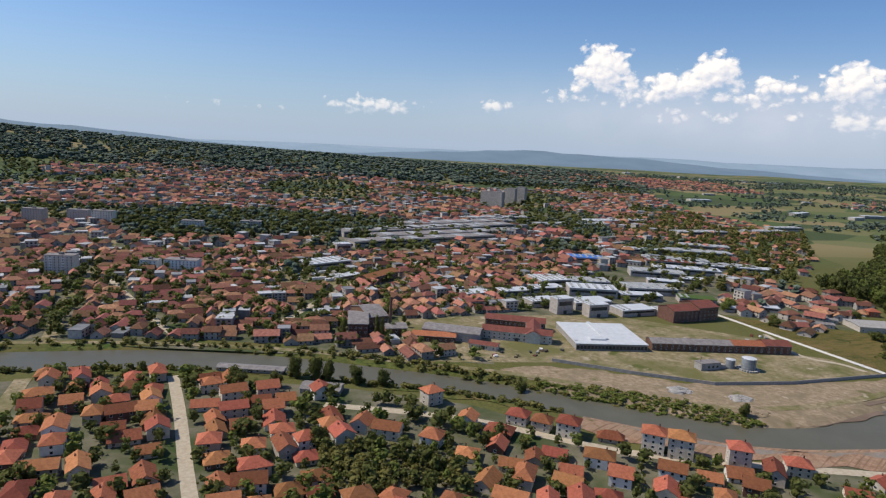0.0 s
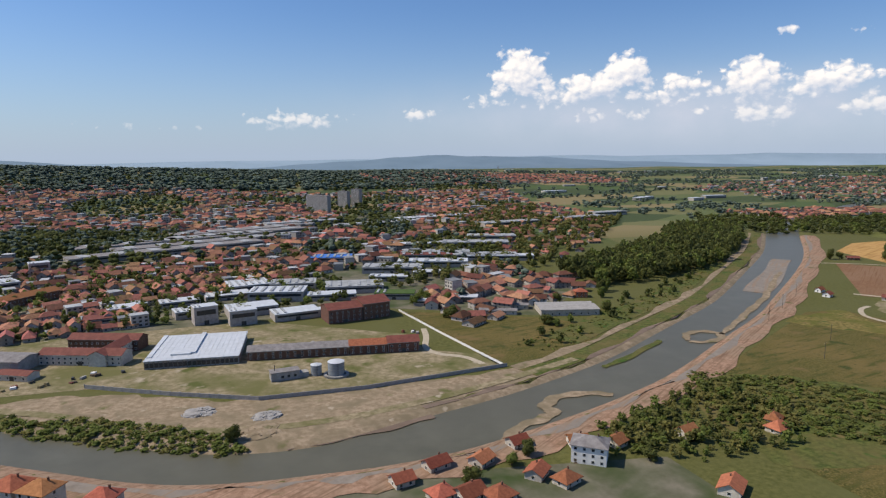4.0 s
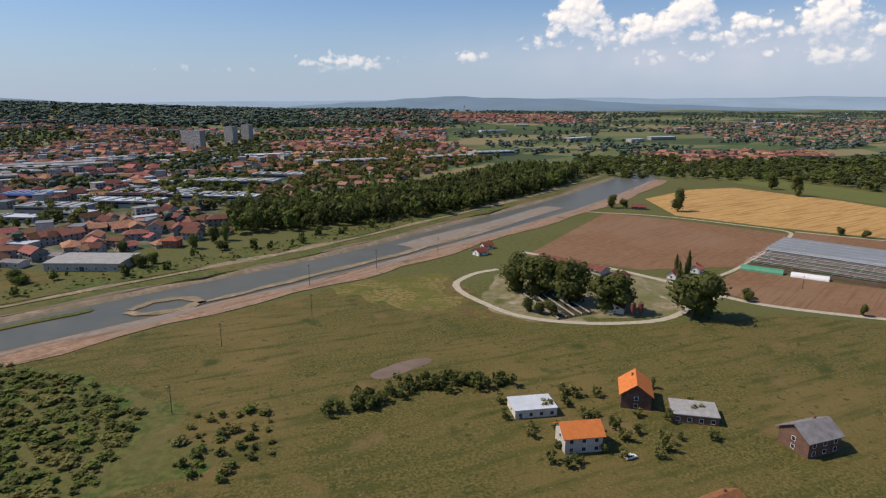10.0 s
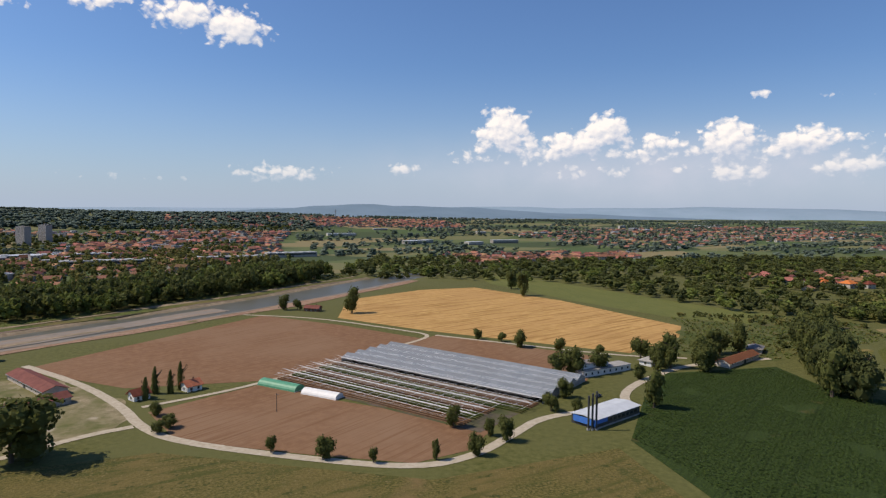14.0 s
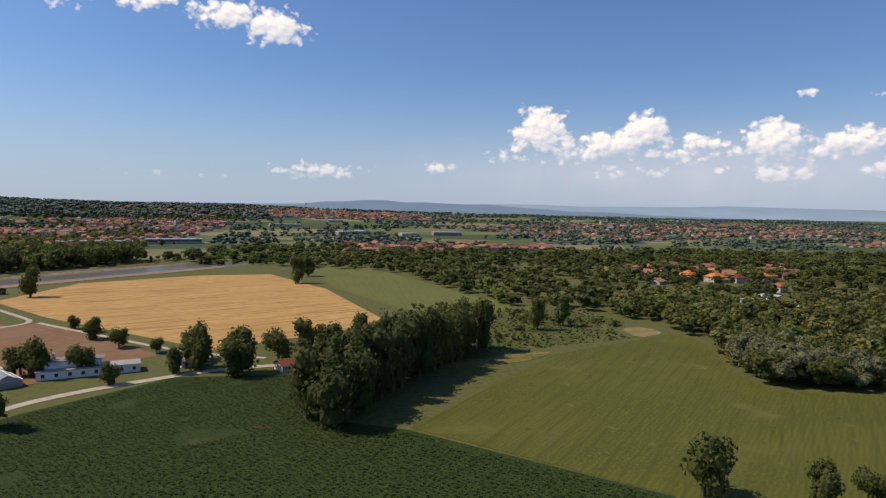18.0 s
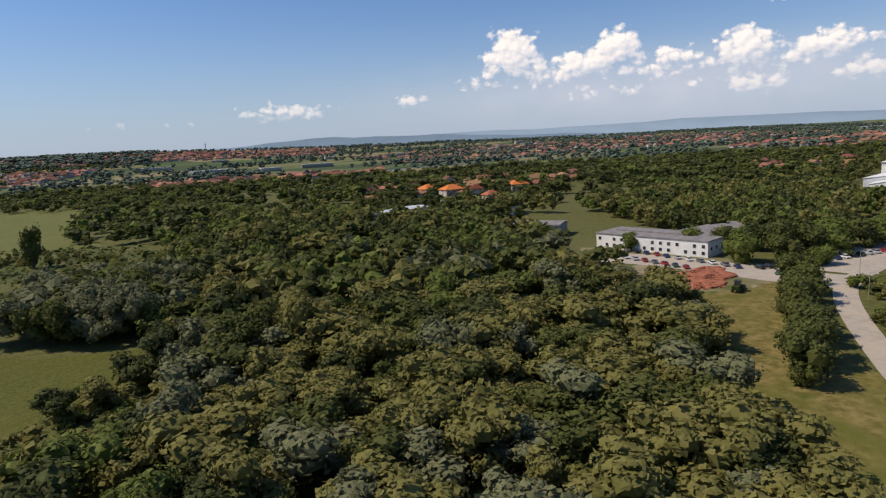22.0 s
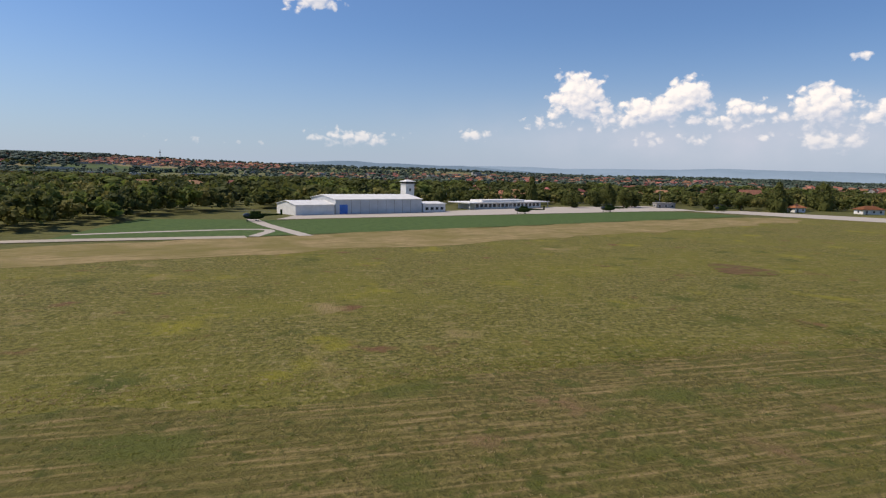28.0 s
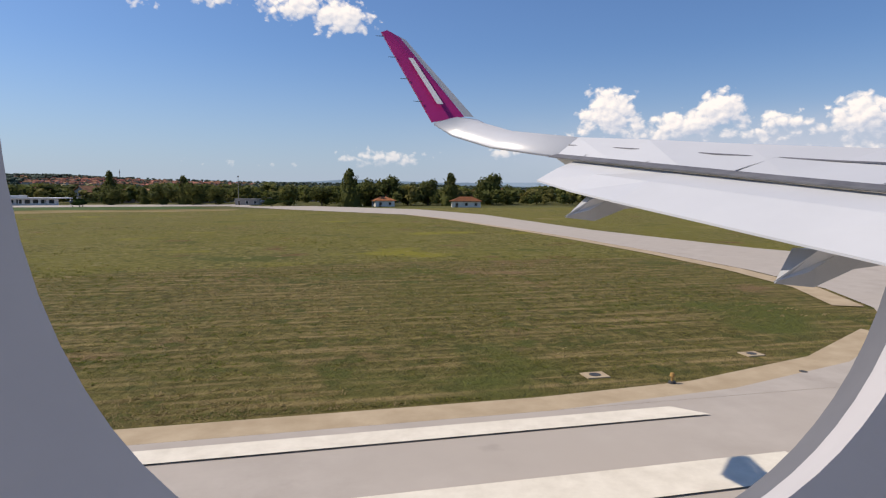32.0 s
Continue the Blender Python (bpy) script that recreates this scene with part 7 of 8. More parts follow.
for i in range(7000):
    open_.append((r_.uniform(690, 1150), r_.gauss(57, 1.7), -.5))
sward("grass_tufts", open_, .08, .08, .19, "uneven weedy tufts of airfield grass")
# leafy rows of the dark crop
b = Batch()
PLANT = []
for q in range(4):
    vs, fs = [], []
    for k in range(5):
        a, t_ = r_.uniform(0, 6.28), r_.uniform(.25, .8)
        dx, dy, o = math.cos(a), math.sin(a), len(vs)
        vs += [(0, 0, .5), (dx * .5 - dy * .28, dy * .5 + dx * .28, .5 + t_ * .5), (dx, dy, .35 + t_ * .5), (dx * .5 + dy * .28, dy * .5 - dx * .28, .5 + t_ * .5)]
        fs.append((o, o + 1, o + 2, o + 3))
    PLANT.append(shape((vs, fs, 0)))
CROP = [(32, 206), (75, 247), (121, 282), (192, 271), (173, 213), (196, 194), (248, 128), (237, 60), (20, 60)]
for x, y in scatter(CROP, 1.75, r_, .3, .55):
    if noise.noise(Vector((x * .05, y * .05, 1))) < .45:
        q = r_.uniform(.5, 1.0)
        b.add(PLANT[r_.randrange(4)], x, y, .08, r_.uniform(0, 6), q, q, q * .8)
M["cropleaf"] = mat("crop leaves", (.024, .046, .008), (.060, .092, .018), .4, .8, vary=.3, island=True, thin=.25)
b.make("crop_plants", [M["cropleaf"]], "low dark green crop plants in rows", "crop")

# ---- the airfield gate, car park and park ----
x, y, a, n = along((580, 230), (598, 184), 20)
ob_ = empty("office_building", x, y, .02, a, "long low cream office building with a flat roof", "office building")
part("wall", body(n, 20, 6.2), M["white"], ob_)
part("roof", join(box(-n / 2 - .3, n / 2 + .3, -10.3, 10.3, 6.2, 6.6), box(-n / 2 + 4, n / 2 - 12, -1.2, 1.2, 6.6, 7.2)), M["greyroof"], ob_)
for i in range(14):
    for k in range(2):
        if (i * 7 + k * 3) % 5 == 0:
            continue
        o, p = new("window", WIN_FRAME), new("pane", WIN_PANE)
        o.parent, p.parent = ob_, o
        o.matrix_basis = pose((-n / 2 + n * (i + .5) / 14) * K, -10 * K, (1.7 + 2.6 * k) * K)
for i in range(4):
    o, p = new("window", WIN_FRAME), new("pane", WIN_PANE)
    o.parent, p.parent = ob_, o
    o.matrix_basis = pose(n / 2 * K, (-7 + 4.5 * i) * K, 3.2 * K, 0, 0, 90)
x, y, a, n = along((618, 203), (648, 210), 16)
shed_hall("hall", x, y, a, n, 16, 5, 1.2, "concrete", "greyroof", "grey hall behind the trees", 1)
x, y, a, n = along((567, 283), (583, 265), 14)
shed_hall("ruined_hall", x, y, a, n, 14, 6, .6, "concrete", "greyroof", "derelict dark grey hall among trees", 1)
for p, q, dep, h, nm in (((514, 357), (556, 377), 14, 9, "pale block of flats in the wood"), ((542, 408), (588, 432), 12, 6, "long pale hall in the wood"), ((572, 367), (614, 361), 12, 5, "long pale hall in the wood")):
    x, y, a, n = along(p, q, dep)
    shed_hall("hall", x, y, a, n, dep, h, .6, "white", "metalroof", nm, 2, wn=5)
for hx, hy, hw, hd, ht in ((637, 534, 19, 14, 8), (703, 530, 17, 13, -6), (637, 452, 12, 9, 10), (625, 562, 18, 14, 20), (655, 520, 11, 9, -12), (676, 545, 13, 10, 14)):
    house(hx, hy, ht, hw, hd, 2, 3.8, "hip", "wall", "newroof" if hw > 16 else "roof", "house with an orange tiled roof among trees", "houses in the wood")
x, y, a, n = along((710.5, 214), (721, 217), 7)
pv = empty("pavilion", x, y, .02, a, "open park shelter with an orange roof", "pavilion")
part("roof", hip(n, 8, 3.0, 1.5, .8), M["roof"], pv)
part("back_wall", box(-n / 2, n / 2, 3.2, 3.5, 0, 3), M["bark"], pv)
for i in range(5):
    part("post", box(-n / 2 + i * n / 4 - .12, -n / 2 + i * n / 4 + .12, -3.4, -3.16, 0, 3.0), M["bark"], pv)
hut = empty("hut", 644, 108, .02, 10, "tiny white brick hut with a flat roof", "hut")
part("wall", body(3.4, 2.2, 2.0), M["white"], hut)
part("roof", box(-2.0, 2.0, -1.4, 1.4, 2.0, 2.18), M["greyroof"], hut)
part("door", box(-1.1, -.3, -1.15, -1.06, 0, 1.75), M["dark"], hut)
part("door", box(.4, 1.2, -1.15, -1.06, 0, 1.75), M["dark"], hut)
for lx, ly in ((614, 136), (588, 115), (563, 92), (640, 142)):
    lp = empty("street_lamp", lx, ly, .02, 30, "slim grey street lamp beside the road", "street lamp", "street lamps on the access road")
    part("pole", tube(.1, .06, 0, 8, 8), M["concrete"], lp)
    part("arm", box(-.04, .04, -1.6, 0, 7.8, 7.9), M["concrete"], lp)
    part("head", box(-.14, .14, -2.1, -1.5, 7.72, 7.88), M["white"], lp)
fn = empty("fence", 660, 136, .02, 0, "wire fence on thin grey posts along the road", "fence")
for i in range(44):
    u = i / 43
    px_, py_ = 660 + 112 * u, 136.5 + 14 * u + (14 if u > .7 else 0) * (u - .7) / .3
    part_ob = poly_obj("post", *box(-.05, .05, -.05, .05, 0, 1.9), M["concrete"], fn) if i == 0 else new("post", FP)
    FP = part_ob.data
    part_ob.parent, part_ob.location = fn, ((px_ - 660) * K, (py_ - 136) * K, 0)

# ---- cars ----
def car_meshes():
    prof = [(-2.1, .35), (-2.15, .75), (-1.9, .92), (-1.25, .98), (1.0, .98), (1.9, .86), (2.15, .66), (2.15, .35)]
    v = [(x, s * .84, z) for s in (-1, 1) for x, z in prof]
    n = len(prof)
    shell = (v, [tuple(range(n)), tuple(range(2 * n - 1, n - 1, -1))] + [(i, n + i, n + (i + 1) % n, (i + 1) % n) for i in range(n)])
    cab = [(-1.75, .95, .78), (1.05, .95, .78), (.45, 1.45, .62), (-1.35, 1.45, .62)]
    cv = [(x, s * w, z) for s in (-1, 1) for x, z, w in cab]
    cabin = (cv, [(0, 1, 2, 3), (7, 6, 5, 4), (1, 0, 4, 5), (2, 1, 5, 6), (3, 2, 6, 7), (0, 3, 7, 4)])
    top = join(box(-1.3, .4, -.6, .6, 1.44, 1.49))
    wheel = tube(.32, .32, -.1, .1, 12)
    wheel = ([(p[0], p[2], p[1]) for p in wheel[0]], [f[::-1] for f in wheel[1]])
    hub = tube(.18, .18, -.12, .12, 8)
    hub = ([(p[0], p[2], p[1]) for p in hub[0]], [f[::-1] for f in hub[1]])
    lamp = box(-.06, .06, -.16, .16, -.07, .07)
    return shell, cabin, top, wheel, hub, lamp


def grab(name, geo, material):
    o = poly_obj(name, *geo, material)
    me = o.data
    bpy.data.objects.remove(o)
    return me


sh, cb, tp, wh_, hb, lm = car_meshes()
PAINTS = {"white": (.75, .75, .74), "silver": (.45, .46, .47), "black": (.02, .02, .022), "dark blue": (.02, .04, .12), "red": (.38, .03, .025), "grey": (.16, .16, .17), "green": (.04, .10, .06)}
CARS = {}
for cn, c in PAINTS.items():
    pm = mat("car paint " + cn, tuple(q * .9 for q in c), c, 1, .25)
    CARS[cn] = (grab("body", sh, pm), grab("roof_panel", tp, pm))
CABIN, WHEEL, HUB, LAMP = grab("cabin_glass", cb, M["glass"]), grab("wheel", wh_, M["dark"]), grab("hub", hb, M["concrete"]), grab("headlight", lm, M["white"])


def car(x, y, turn, colour, z=.17):
    t = empty("car", x, y, z, turn, "parked " + colour + " car on worn asphalt", "car", "parked cars")
    bo, rp = new("body", CARS[colour][0]), new("roof_panel", CARS[colour][1])
    cbn = new("cabin_glass", CABIN)
    for o in (bo, rp, cbn):
        o.parent = t
    for wx in (-1.35, 1.35):
        for wy in (-.78, .78):
            w = new("wheel", WHEEL)
            w.parent, w.location = t, (wx * K, wy * K, .32 * K)
            h = new("hub", HUB)
            h.parent = w
    for wy in (-.55, .55):
        l_ = new("headlight", LAMP)
        l_.parent, l_.location = t, (2.13 * K, wy * K, .68 * K)


rng = random.Random(12)
cols = list(PAINTS)
for i in range(11):
    car(584 + .9 * i + rng.uniform(-.3, .3), 214 - 4.9 * i, 65 + rng.uniform(-6, 6), rng.choice(cols))
for i in range(7):
    car(574 + .8 * i, 200 - 4.6 * i + 2, 65 + rng.uniform(-6, 6), rng.choice(cols))
for i in range(5):
    car(566 + i * 2.8, 212 - i * .6, 70 + rng.uniform(-5, 5), rng.choice(cols))
for i in range(8):
    car(598 + i * 3.2, 160 - i * .9 + rng.uniform(-.4, .4), 80 + rng.uniform(-6, 6), rng.choice(cols))
for i in range(12):
    car(626 + i * 4.0, 156.5 + rng.uniform(-.6, .6) - (.12 * i), 80 + rng.uniform(-8, 8), rng.choice(cols))
for cx, cy, ct in ((577, 128, 50), (570, 121, 48), (563, 112, 48), (660, 156, 20), (664, 157.5, 20), (598, 142, 10), (596, 150, 12), (-308, 160, 5), (55, 261, 30)):
    car(cx, cy, ct, rng.choice(cols) if cx > 100 else "white" if cx < 0 else "dark blue")

# wheel loader by the bricks
ld = empty("wheel_loader", 568, 141, .1, 30, "dark green wheel loader beside the brick heap", "loader")
part("body", join(box(-3, .6, -1, 1, .9, 2.1), box(.6, 2.6, -.8, .8, .9, 1.6)), M["crop"], ld)
part("cab", join(box(-.9, .7, -.85, .85, 2.1, 3.4)), M["glass"], ld)
part("cab_roof", box(-1, .8, -.95, .95, 3.4, 3.55), M["dark"], ld)
part("arm", join(box(2.0, 4.0, -.7, -.5, 1.0, 1.4), box(2.0, 4.0, .5, .7, 1.0, 1.4)), M["crop"], ld)
part("bucket", join(box(3.9, 4.9, -1.4, 1.4, .2, .35), box(3.8, 3.95, -1.4, 1.4, .2, 1.4)), M["dark"], ld)
for wx in (-1.9, 1.6):
    for wy in (-1.05, 1.05):
        part("wheel", ([(p[0] * 2.4, p[1] * 3, p[2] * 2.4) for p in wh_[0]], wh_[1]), M["dark"], ld).location = (wx * K, wy * K, .78 * K)

# ---- hangar, tower and terminal hut ----
x, y, a, n = along((873, 287), (917, 303), 26)
hg = empty("hangar", x, y, .02, a, "long white hangar with a pale roof and a blue door", "hangar")
part("wall", body(n, 26, 6.6, 1.8), M["metalroof"], hg)
part("roof", gable(n, 26, 6.6, 1.8, .5, .25), M["white"], hg)
part("door", box(-n / 2 + 2, -n / 2 + 6, -13.1, -12.95, 0, 4.4), M["bluepaint"], hg)
for i in range(8):
    part("panel_seam", box(-n / 2 + 8 + i * 4.6, -n / 2 + 8.12 + i * 4.6, -13.06, -12.96, 0, 6.4), M["concrete"], hg)
x, y, a, n = along((855, 279), (872.5, 286.8), 18)
hx = empty("hangar_annex", x, y, .02, a, "low white annex with a pitched roof", "building")
part("wall", body(n, 18, 4.4, 1.6), M["white"], hx)
part("roof", gable(n, 18, 4.4, 1.6, .4, .2), M["white"], hx)
x, y, a, n = along((918, 303.5), (931, 309), 14)
hx = empty("hangar_annex", x, y, .02, a, "low white annex with a row of windows", "building")
part("wall", body(n, 14, 4.2, .8), M["white"], hx)
part("roof", gable(n, 14, 4.2, .8, .4, .2), M["white"], hx)
for i in range(4):
    part("window", box(-n / 2 + 1.4 + i * 3.2, -n / 2 + 3.2 + i * 3.2, -7.08, -6.96, 1.2, 2.6), M["glass"], hx)
tw = empty("control_tower", 916, 330, .02, 20, "square white tower with a small lantern roof", "tower")
part("shaft", box(-2.6, 2.6, -2.6, 2.6, 0, 13.5), M["white"], tw)
part("gallery", join(box(-3.0, 3.0, -3.0, 3.0, 13.5, 13.8)), M["concrete"], tw)
part("lantern", box(-2.3, 2.3, -2.3, 2.3, 13.8, 14.8), M["glass"], tw)
part("roof", hip(6, 6, 14.8, 1.0, .2, .15), M["white"], tw)
for k in range(3):
    part("window", box(-.5, .5, -2.66, -2.56, 3 + 3.4 * k, 4.4 + 3.4 * k), M["glass"], tw)
x, y, a, n = along((951, 330), (1013, 358), 18)
tb = empty("terminal_building", x, y, .02, a, "low white pavilion with a broad flat roof", "building")
part("wall", body(n * .82, 14, 3.4), M["white"], tb)
part("roof", join(box(-n / 2, n / 2, -9, 9, 3.4, 3.9), box(-n * .3, n * .22, -5, 5, 3.9, 5.0)), M["white"], tb)
for i in range(16):
    part("window", box(-n * .4 + i * n * .05, -n * .4 + i * n * .05 + 2.2, -7.08, -6.96, 1.0, 2.9), M["glass"], tb)
for i in range(7):
    part("column", box(-n / 2 + 1 + i * (n - 2) / 6 - .15, -n / 2 + 1 + i * (n - 2) / 6 + .15, -8.4, -8.1, 0, 3.4), M["white"], tb)
x, y, a, n = along((1196, 300), (1211, 297), 10)
house(x, y, a, 14, 8, 1, 1.8, "hip", "white", "roof", "small white airfield house with a red roof", "")
house(1166, 322, 10, 10, 7, 1, 1.6, "hip", "white", "roof", "small white hut with a red roof", "")
house(1098, 362, -10, 13, 6, 1, 1.0, "flat", "concrete", "concrete", "low grey shed with a flat roof", "")


def helicopter(x, y, turn):
    t = empty("helicopter", x, y, .15, turn, "dark green parked helicopter with drooping rotor blades", "helicopter", "parked helicopters")
    bm = bmesh.new()
    bmesh.ops.create_uvsphere(bm, u_segments=14, v_segments=9, radius=1)
    part("fuselage", ([(v.co.x * 4.2, v.co.y * 1.15, v.co.z * 1.25 + 1.9) for v in bm.verts], [tuple(q.index for q in f.verts) for f in bm.faces]), M["crop"], t, smooth=True)
    part("canopy", ([(v.co.x * 1.5 + 2.6, v.co.y * 1.02, v.co.z * .9 + 2.15) for v in bm.verts], [tuple(q.index for q in f.verts) for f in bm.faces]), M["glass"], t, smooth=True)
    bm.free()
    tb_ = tube(.55, .2, 0, 7.5, 10)
    part("tail_boom", ([(-3.2 - p[2], p[0], p[1] + 2.3) for p in tb_[0]], tb_[1]), M["crop"], t)
    part("tail_fin", join(box(-11, -10.2, -.08, .08, 2.1, 4.2), box(-10.2, -9.4, -1.3, 1.3, 2.3, 2.42)), M["crop"], t)
    part("engine", join(box(-2.4, 1.2, -.7, .7, 3.0, 3.7)), M["crop"], t)
    part("mast", tube(.2, .15, 3.7, 4.4, 8), M["dark"], t)
    for k in range(4):
        c, s = math.cos(k * 1.5708 + .5), math.sin(k * 1.5708 + .5)
        part("blade", ([(c * r - s * w, s * r + c * w, 4.35 - (.5 if r > 4 else 0) * r / 7) for r in (.3, 4.2, 8) for w in (-.22, .22)], [(0, 1, 3, 2), (2, 3, 5, 4)]), M["dark"], t)
    for k, (wx, wy) in enumerate(((2.6, 0), (-1.2, 1.1), (-1.2, -1.1))):
        part("wheel", tube(.3, .3, 0, .35, 10, wx, wy), M["dark"], t)
        part("strut", tube(.08, .08, .3, 1.2, 6, wx, wy), M["dark"], t)


helicopter(968, 296, 160)
helicopter(1028, 315, 165)
helicopter(838, 246, 200)
helicopter(1110, 322, 170)
# markers and covers in the grass
for mx, my in ((1063, 82), (1066, 77), (1002, 96)):
    mk = empty("marker_board", mx, my, .1, 0, "small white marker board in the grass", "marker", "marker boards")
    part("board", box(-.3, .3, -.05, .05, .3, .9), M["white"], mk)
    part("stake", box(-.05, .05, -.04, .04, 0, .3), M["white"], mk)
for mx, my, r in ((1139, 24.2, .42), (1131, 22.8, .45), (1139, 21.4, .3)):
    mc = empty("manhole", mx, my, .1, 0, "concrete manhole cover sunk in the grass", "manhole")
    part("slab", box(-r, r, -r * .8, r * .8, 0, .04), M["kerb"], mc)
    part("lid", tube(r * .5, r * .5, .04, .055, 12), M["dark"], mc)
rl = empty("runway_light", 1133.2, 21.2, .1, 0, "small yellow runway edge light", "runway light")
part("base", tube(.16, .12, 0, .12, 10), M["dark"], rl)
part("stem", tube(.05, .05, .12, .3, 8), M["wheat"], rl)
part("lens", tube(.1, .06, .3, .42, 10), M["wheat"], rl)
# wind sock mast and hilltop mast
ws = empty("mast", 1093, 360, .02, 0, "thin lattice mast by the apron", "mast")
part("pole", tube(.18, .1, 0, 15, 6), M["concrete"], ws)
part("head", join(box(-.9, .9, -.08, .08, 12.6, 12.8), box(-.4, .4, -.4, .4, 15, 15.8)), M["concrete"], ws)
hm = empty("hilltop_mast", 480, 2690, height(480, 2690)[0], 0, "tall thin mast on the far ridge", "mast")
part("pole", tube(1.6, .8, 0, 42, 6), M["concrete"], hm)
part("platform", tube(3, 3, 30, 34, 8), M["concrete"], hm)

# ---- the airliner's wing and cabin window over the runway, placed and shaped to fit the camera's view at the end ----
AX, AY, AZ = 1120.0, 1.63, 6.89
M["wingpaint"] = mat("white wing paint", (.52, .53, .54), (.58, .59, .60), .3, .32, .002)
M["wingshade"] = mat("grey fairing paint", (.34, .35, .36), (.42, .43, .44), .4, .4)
M["magenta"] = mat("magenta paint", (.30, .012, .12), (.36, .02, .15), .5, .3)
M["cabin"] = mat("cabin plastic", (.44, .42, .42), (.52, .50, .50), 3, .55, .002)
M["seal"] = mat("window seal", (.10, .10, .11), (.16, .16, .17), 3, .6)
plane = empty("airliner_wing", AX, AY, AZ, 0, "white airliner wing with lowered flaps and a magenta winglet", "aircraft wing")
# stations out along the wing: lateral place, then ahead and up for the rear gap, the crest and the leading edge
STN = [(2.5, 7.6, -.35, 9.5, .35, 12.2, -.2), (5.0, 7.0, -.02, 8.6, .50, 10.8, .05), (7.0, 6.35, .21, 7.87, .63, 9.6, .25), (8.5, 5.75, .40, 6.9, .78, 8.6, .42),
       (10.0, 5.4, .57, 6.1, .95, 7.6, .62), (11.5, 5.04, .74, 5.5, 1.10, 6.7, .82)]
TIP = [(11.5, 5.04, .74, 5.5, 1.10, 6.7, .82), (13.4, 4.3, 1.04, 4.8, 1.38, 5.7, 1.15), (14.6, 3.75, 1.38, 4.4, 1.70, 5.0, 1.5), (15.15, 3.42, 1.70, 4.0, 1.86, 4.5, 1.82)]
FLAP = [(2.5, 7.55, -0.42, 6.95, -0.57, 6.21, -1.03), (5.0, 6.95, -0.09, 6.37, -0.25, 5.66, -0.66), (6.3, 6.53, 0.06, 5.94, -0.09, 5.22, -0.44), (7.2, 6.22, 0.17, 5.67, 0.02, 4.99, -0.3), (8.5, 5.7, 0.33, 5.23, 0.19, 4.65, -0.1), (9.9, 5.37, 0.49, 5.04, 0.33, 4.63, 0.05), (10.9, 5.13, 0.6, 4.8, 0.47, 4.4, 0.25)]


def skin(rows, thick):
    """A closed sheet through stations of three places each, with a lower skin."""
    v = []
    for s in (0, 1):
        for i, (d, *q) in enumerate(rows):
            for k in range(3):
                t = thick[k] * s
                v.append((q[2 * k], d, q[2 * k + 1] - t))
    n = len(rows)
    f = []
    for i in range(n - 1):
        for k in range(2):
            a = 3 * i + k
            f += [(a, a + 1, a + 4, a + 3), (a + 3 * n, a + 3 + 3 * n, a + 4 + 3 * n, a + 1 + 3 * n)]
        for k in (0, 2):
            a = 3 * i + k
            f.append((a, a + 3, a + 3 + 3 * n, a + 3 * n) if k == 0 else (a + 3, a, a + 3 * n, a + 3 + 3 * n))
    for i in (0, n - 1):
        a = 3 * i
        f += [(a, a + 3 * n, a + 1 + 3 * n, a + 1), (a + 1, a + 1 + 3 * n, a + 2 + 3 * n, a + 2)]
    return v, f


part("wing_box", skin(STN, (.06, .7, .15)), M["wingpaint"], plane, "white upper wing skin")
part("outer_wing", skin(TIP, (.05, .28, .08)), M["wingpaint"], plane, "white outer wing skin", True)
part("flap", skin(FLAP, (.10, .22, .03)), M["wingpaint"], plane, "lowered white flap")
part("flap_gap", skin([(d, x0 + .02, z0 + .03, x0 - .06, z0 + .01, x0 - .16, z0 - .02) for d, x0, z0, *r in STN], (.02, .02, .02)), M["seal"], plane, "dark slot before the flap")
part("wing_seam", skin([(d, x0 + (xc - x0) * .52, z0 + (zc - z0) * .52 + .012, x0 + (xc - x0) * .54, z0 + (zc - z0) * .54 + .014, x0 + (xc - x0) * .56, z0 + (zc - z0) * .56 + .012) for d, x0, z0, xc, zc, *r in STN], (.004, .004, .004)), M["seal"], plane)
for d, x0, z0, xc, zc, *r in [[(a + b) / 2 for a, b in zip(STN[i], STN[i + 1])] for i in range(5)]:
    part("spoiler_seam", ([(x0, d - .015, z0 + .012), (x0, d + .015, z0 + .012), (x0 + (xc - x0) * .54, d + .015, z0 + (zc - z0) * .54 + .013), (x0 + (xc - x0) * .54, d - .015, z0 + (zc - z0) * .54 + .013)], [(0, 1, 2, 3)]), M["seal"], plane)
wlt = [(3.40, 15.2, 1.72), (4.18, 15.12, 1.87), (2.87, 16.8, 4.08), (2.39, 16.8, 4.18), (2.55, 16.85, 4.25)]
wv = [(x, y, z) for x, y, z in wlt] + [(x, y + .10, z) for x, y, z in wlt]
wing_tip = part("winglet", (wv, [(0, 1, 2, 4, 3), (8, 9, 7, 6, 5), (1, 0, 5, 6), (2, 1, 6, 7), (4, 2, 7, 9), (3, 4, 9, 8), (0, 3, 8, 5)]), M["magenta"], plane, "magenta upswept winglet")
part("leading_strip", ([(4.18, 15.10, 1.87), (4.42, 15.10, 1.86), (3.02, 16.79, 4.02), (2.87, 16.79, 4.08)], [(0, 1, 2, 3)]), M["wingshade"], wing_tip, "bare metal winglet edge")
bar = [(3.75 - 1.05 * u + dx, 15.02 + 1.66 * u, 1.82 + 2.35 * u) for u, dx in ((.15, -.06), (.15, .10), (.68, .07), (.68, -.05))]
part("sign_bar", (bar, [(0, 1, 2, 3)]), M["white"], wing_tip, "plain white lettering strip")
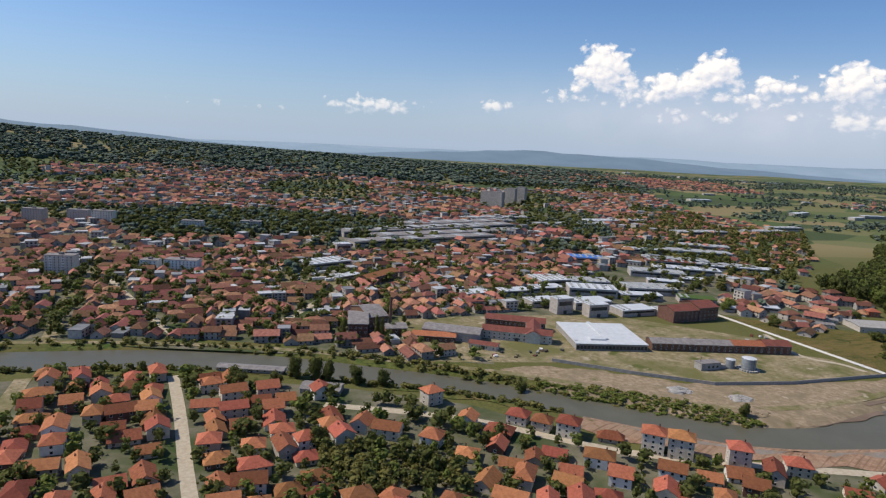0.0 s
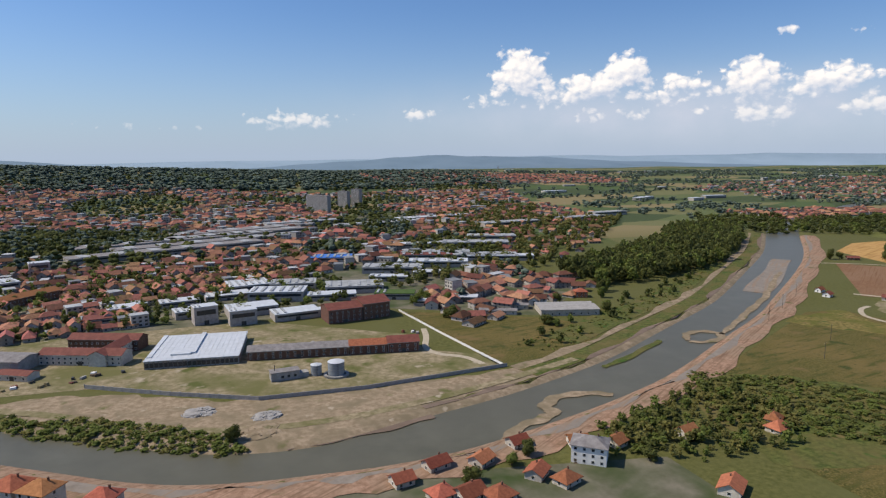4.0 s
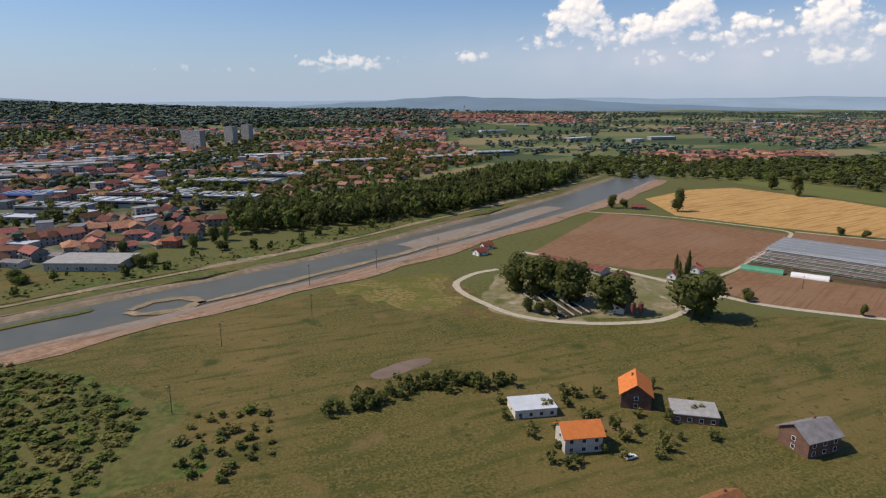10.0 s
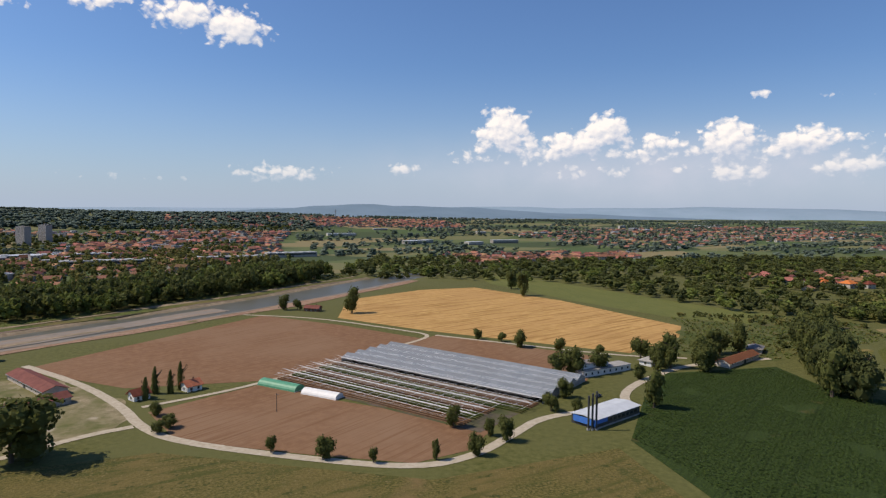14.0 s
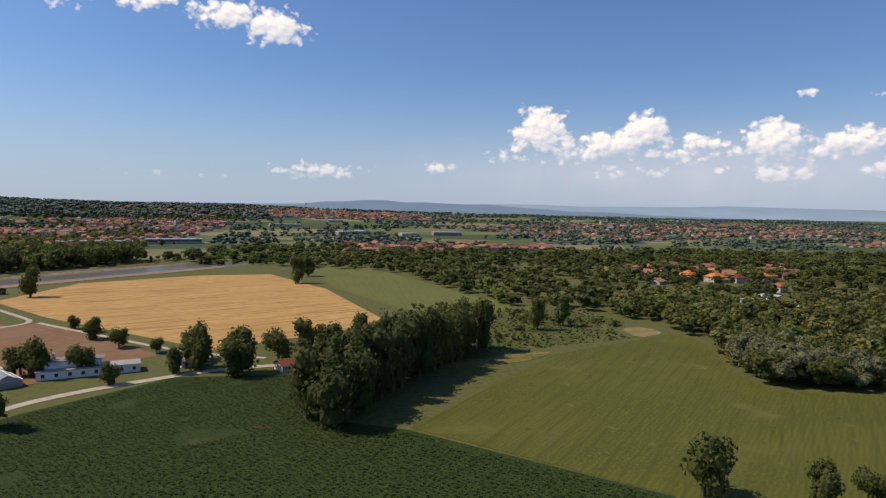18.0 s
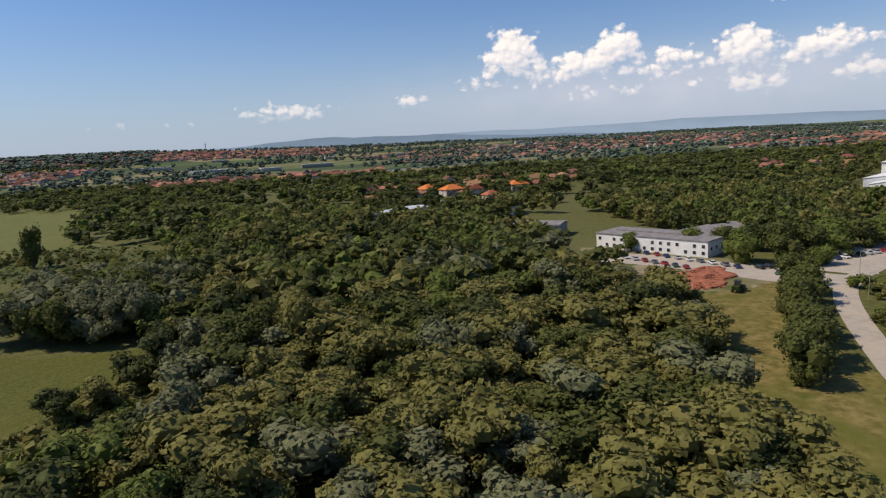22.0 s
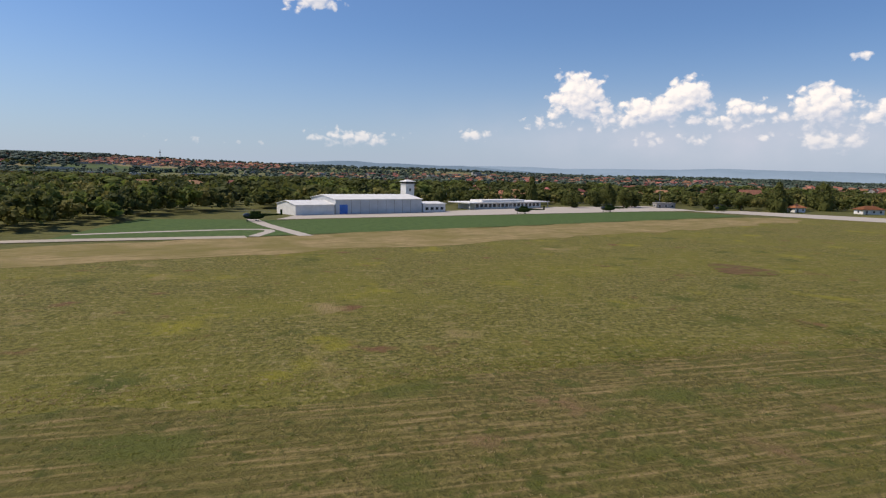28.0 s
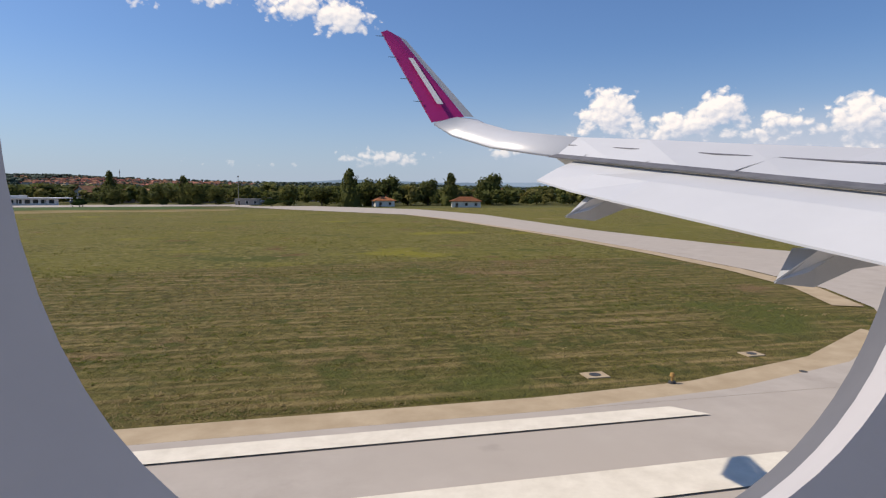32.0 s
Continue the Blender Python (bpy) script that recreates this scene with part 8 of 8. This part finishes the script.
for d, xt, zt, xr, zr, xf, zf in ((9.6, 4.38, -.39, 4.87, -.03, 5.45, -.15), (6.1, 5.39, -1.02, 5.80, -.63, 6.50, -.75)):
    w = .20
    low = zt - .06
    fr_ = part("flap_fairing", ([(xt, d, zt), (xr, d - w, zr), (xr, d + w, zr), (xf, d - w, zf + .1), (xf, d + w, zf + .1), (xf, d, low + .2), (xf + 1.4, d, zf), ((xt + xf) / 2, d, low)],
                                [(0, 1, 2), (1, 3, 4, 2), (0, 7, 1), (1, 7, 5, 3), (0, 2, 7), (2, 4, 5, 7), (3, 5, 6), (5, 4, 6), (3, 6, 4)]), M["wingshade"], plane, "pointed grey flap fairing")
    part("fairing_cap", ([(xt - .02, d, zt + .015), (xr, d - w - .01, zr + .02), (xr + .25, d - w - .01, zr - .04), ((xt + xr) / 2 + .12, d - w * .8, (zt + zr) / 2 - .05)], [(0, 1, 2, 3)]), M["wingpaint"], fr_, "white rear cap of the fairing")
for k in range(4):
    part("discharge_wick", tube(.012, .006, 0, .22, 5), M["dark"], plane).matrix_basis = pose((2.45 + .25 * k) * K, (16.7 - .4 * k) * K, (4.05 - .6 * k) * K, 0, -90, 0)
cw = empty("cabin_window", AX, AY + .30, AZ, 0, "rounded grey plastic cabin window surround", "window")
ring, n = [], 72
for k in range(n):
    a = 2 * math.pi * k / n
    c, s = math.cos(a), math.sin(a)
    sc, ss = (1 if c >= 0 else -1) * abs(c) ** .83, (1 if s >= 0 else -1) * abs(s) ** .83
    ring.append((.14 + .258 * sc, .07 + .278 * ss))
outer = [(.135 + .75 * (1 if math.cos(2 * math.pi * k / n) >= 0 else -1) * min(1, abs(math.cos(2 * math.pi * k / n)) * 1.4), .09 + .55 * (1 if math.sin(2 * math.pi * k / n) >= 0 else -1) * min(1, abs(math.sin(2 * math.pi * k / n)) * 1.4)) for k in range(n)]
vv = [(x, 0, z) for x, z in ring] + [(x, -.02, z) for x, z in outer] + [(.14 + (x - .14) * 1.06, .03, .07 + (z - .07) * 1.06) for x, z in ring] + [(.14 + (x - .14) * 1.10, .055, .07 + (z - .07) * 1.10) for x, z in ring]
part("panel", (vv[:2 * n], [(k, (k + 1) % n, n + (k + 1) % n, n + k) for k in range(n)]), M["cabin"], cw)
part("seal", (vv[2 * n:], [(k, n + k, n + (k + 1) % n, (k + 1) % n) for k in range(n)]), M["seal"], cw, "dark window seal", True)
part("reveal", (vv[:n] + vv[2 * n:3 * n], [(k, n + k, n + (k + 1) % n, (k + 1) % n) for k in range(n)]), M["cabin"], cw, "pale sloping window reveal", True)
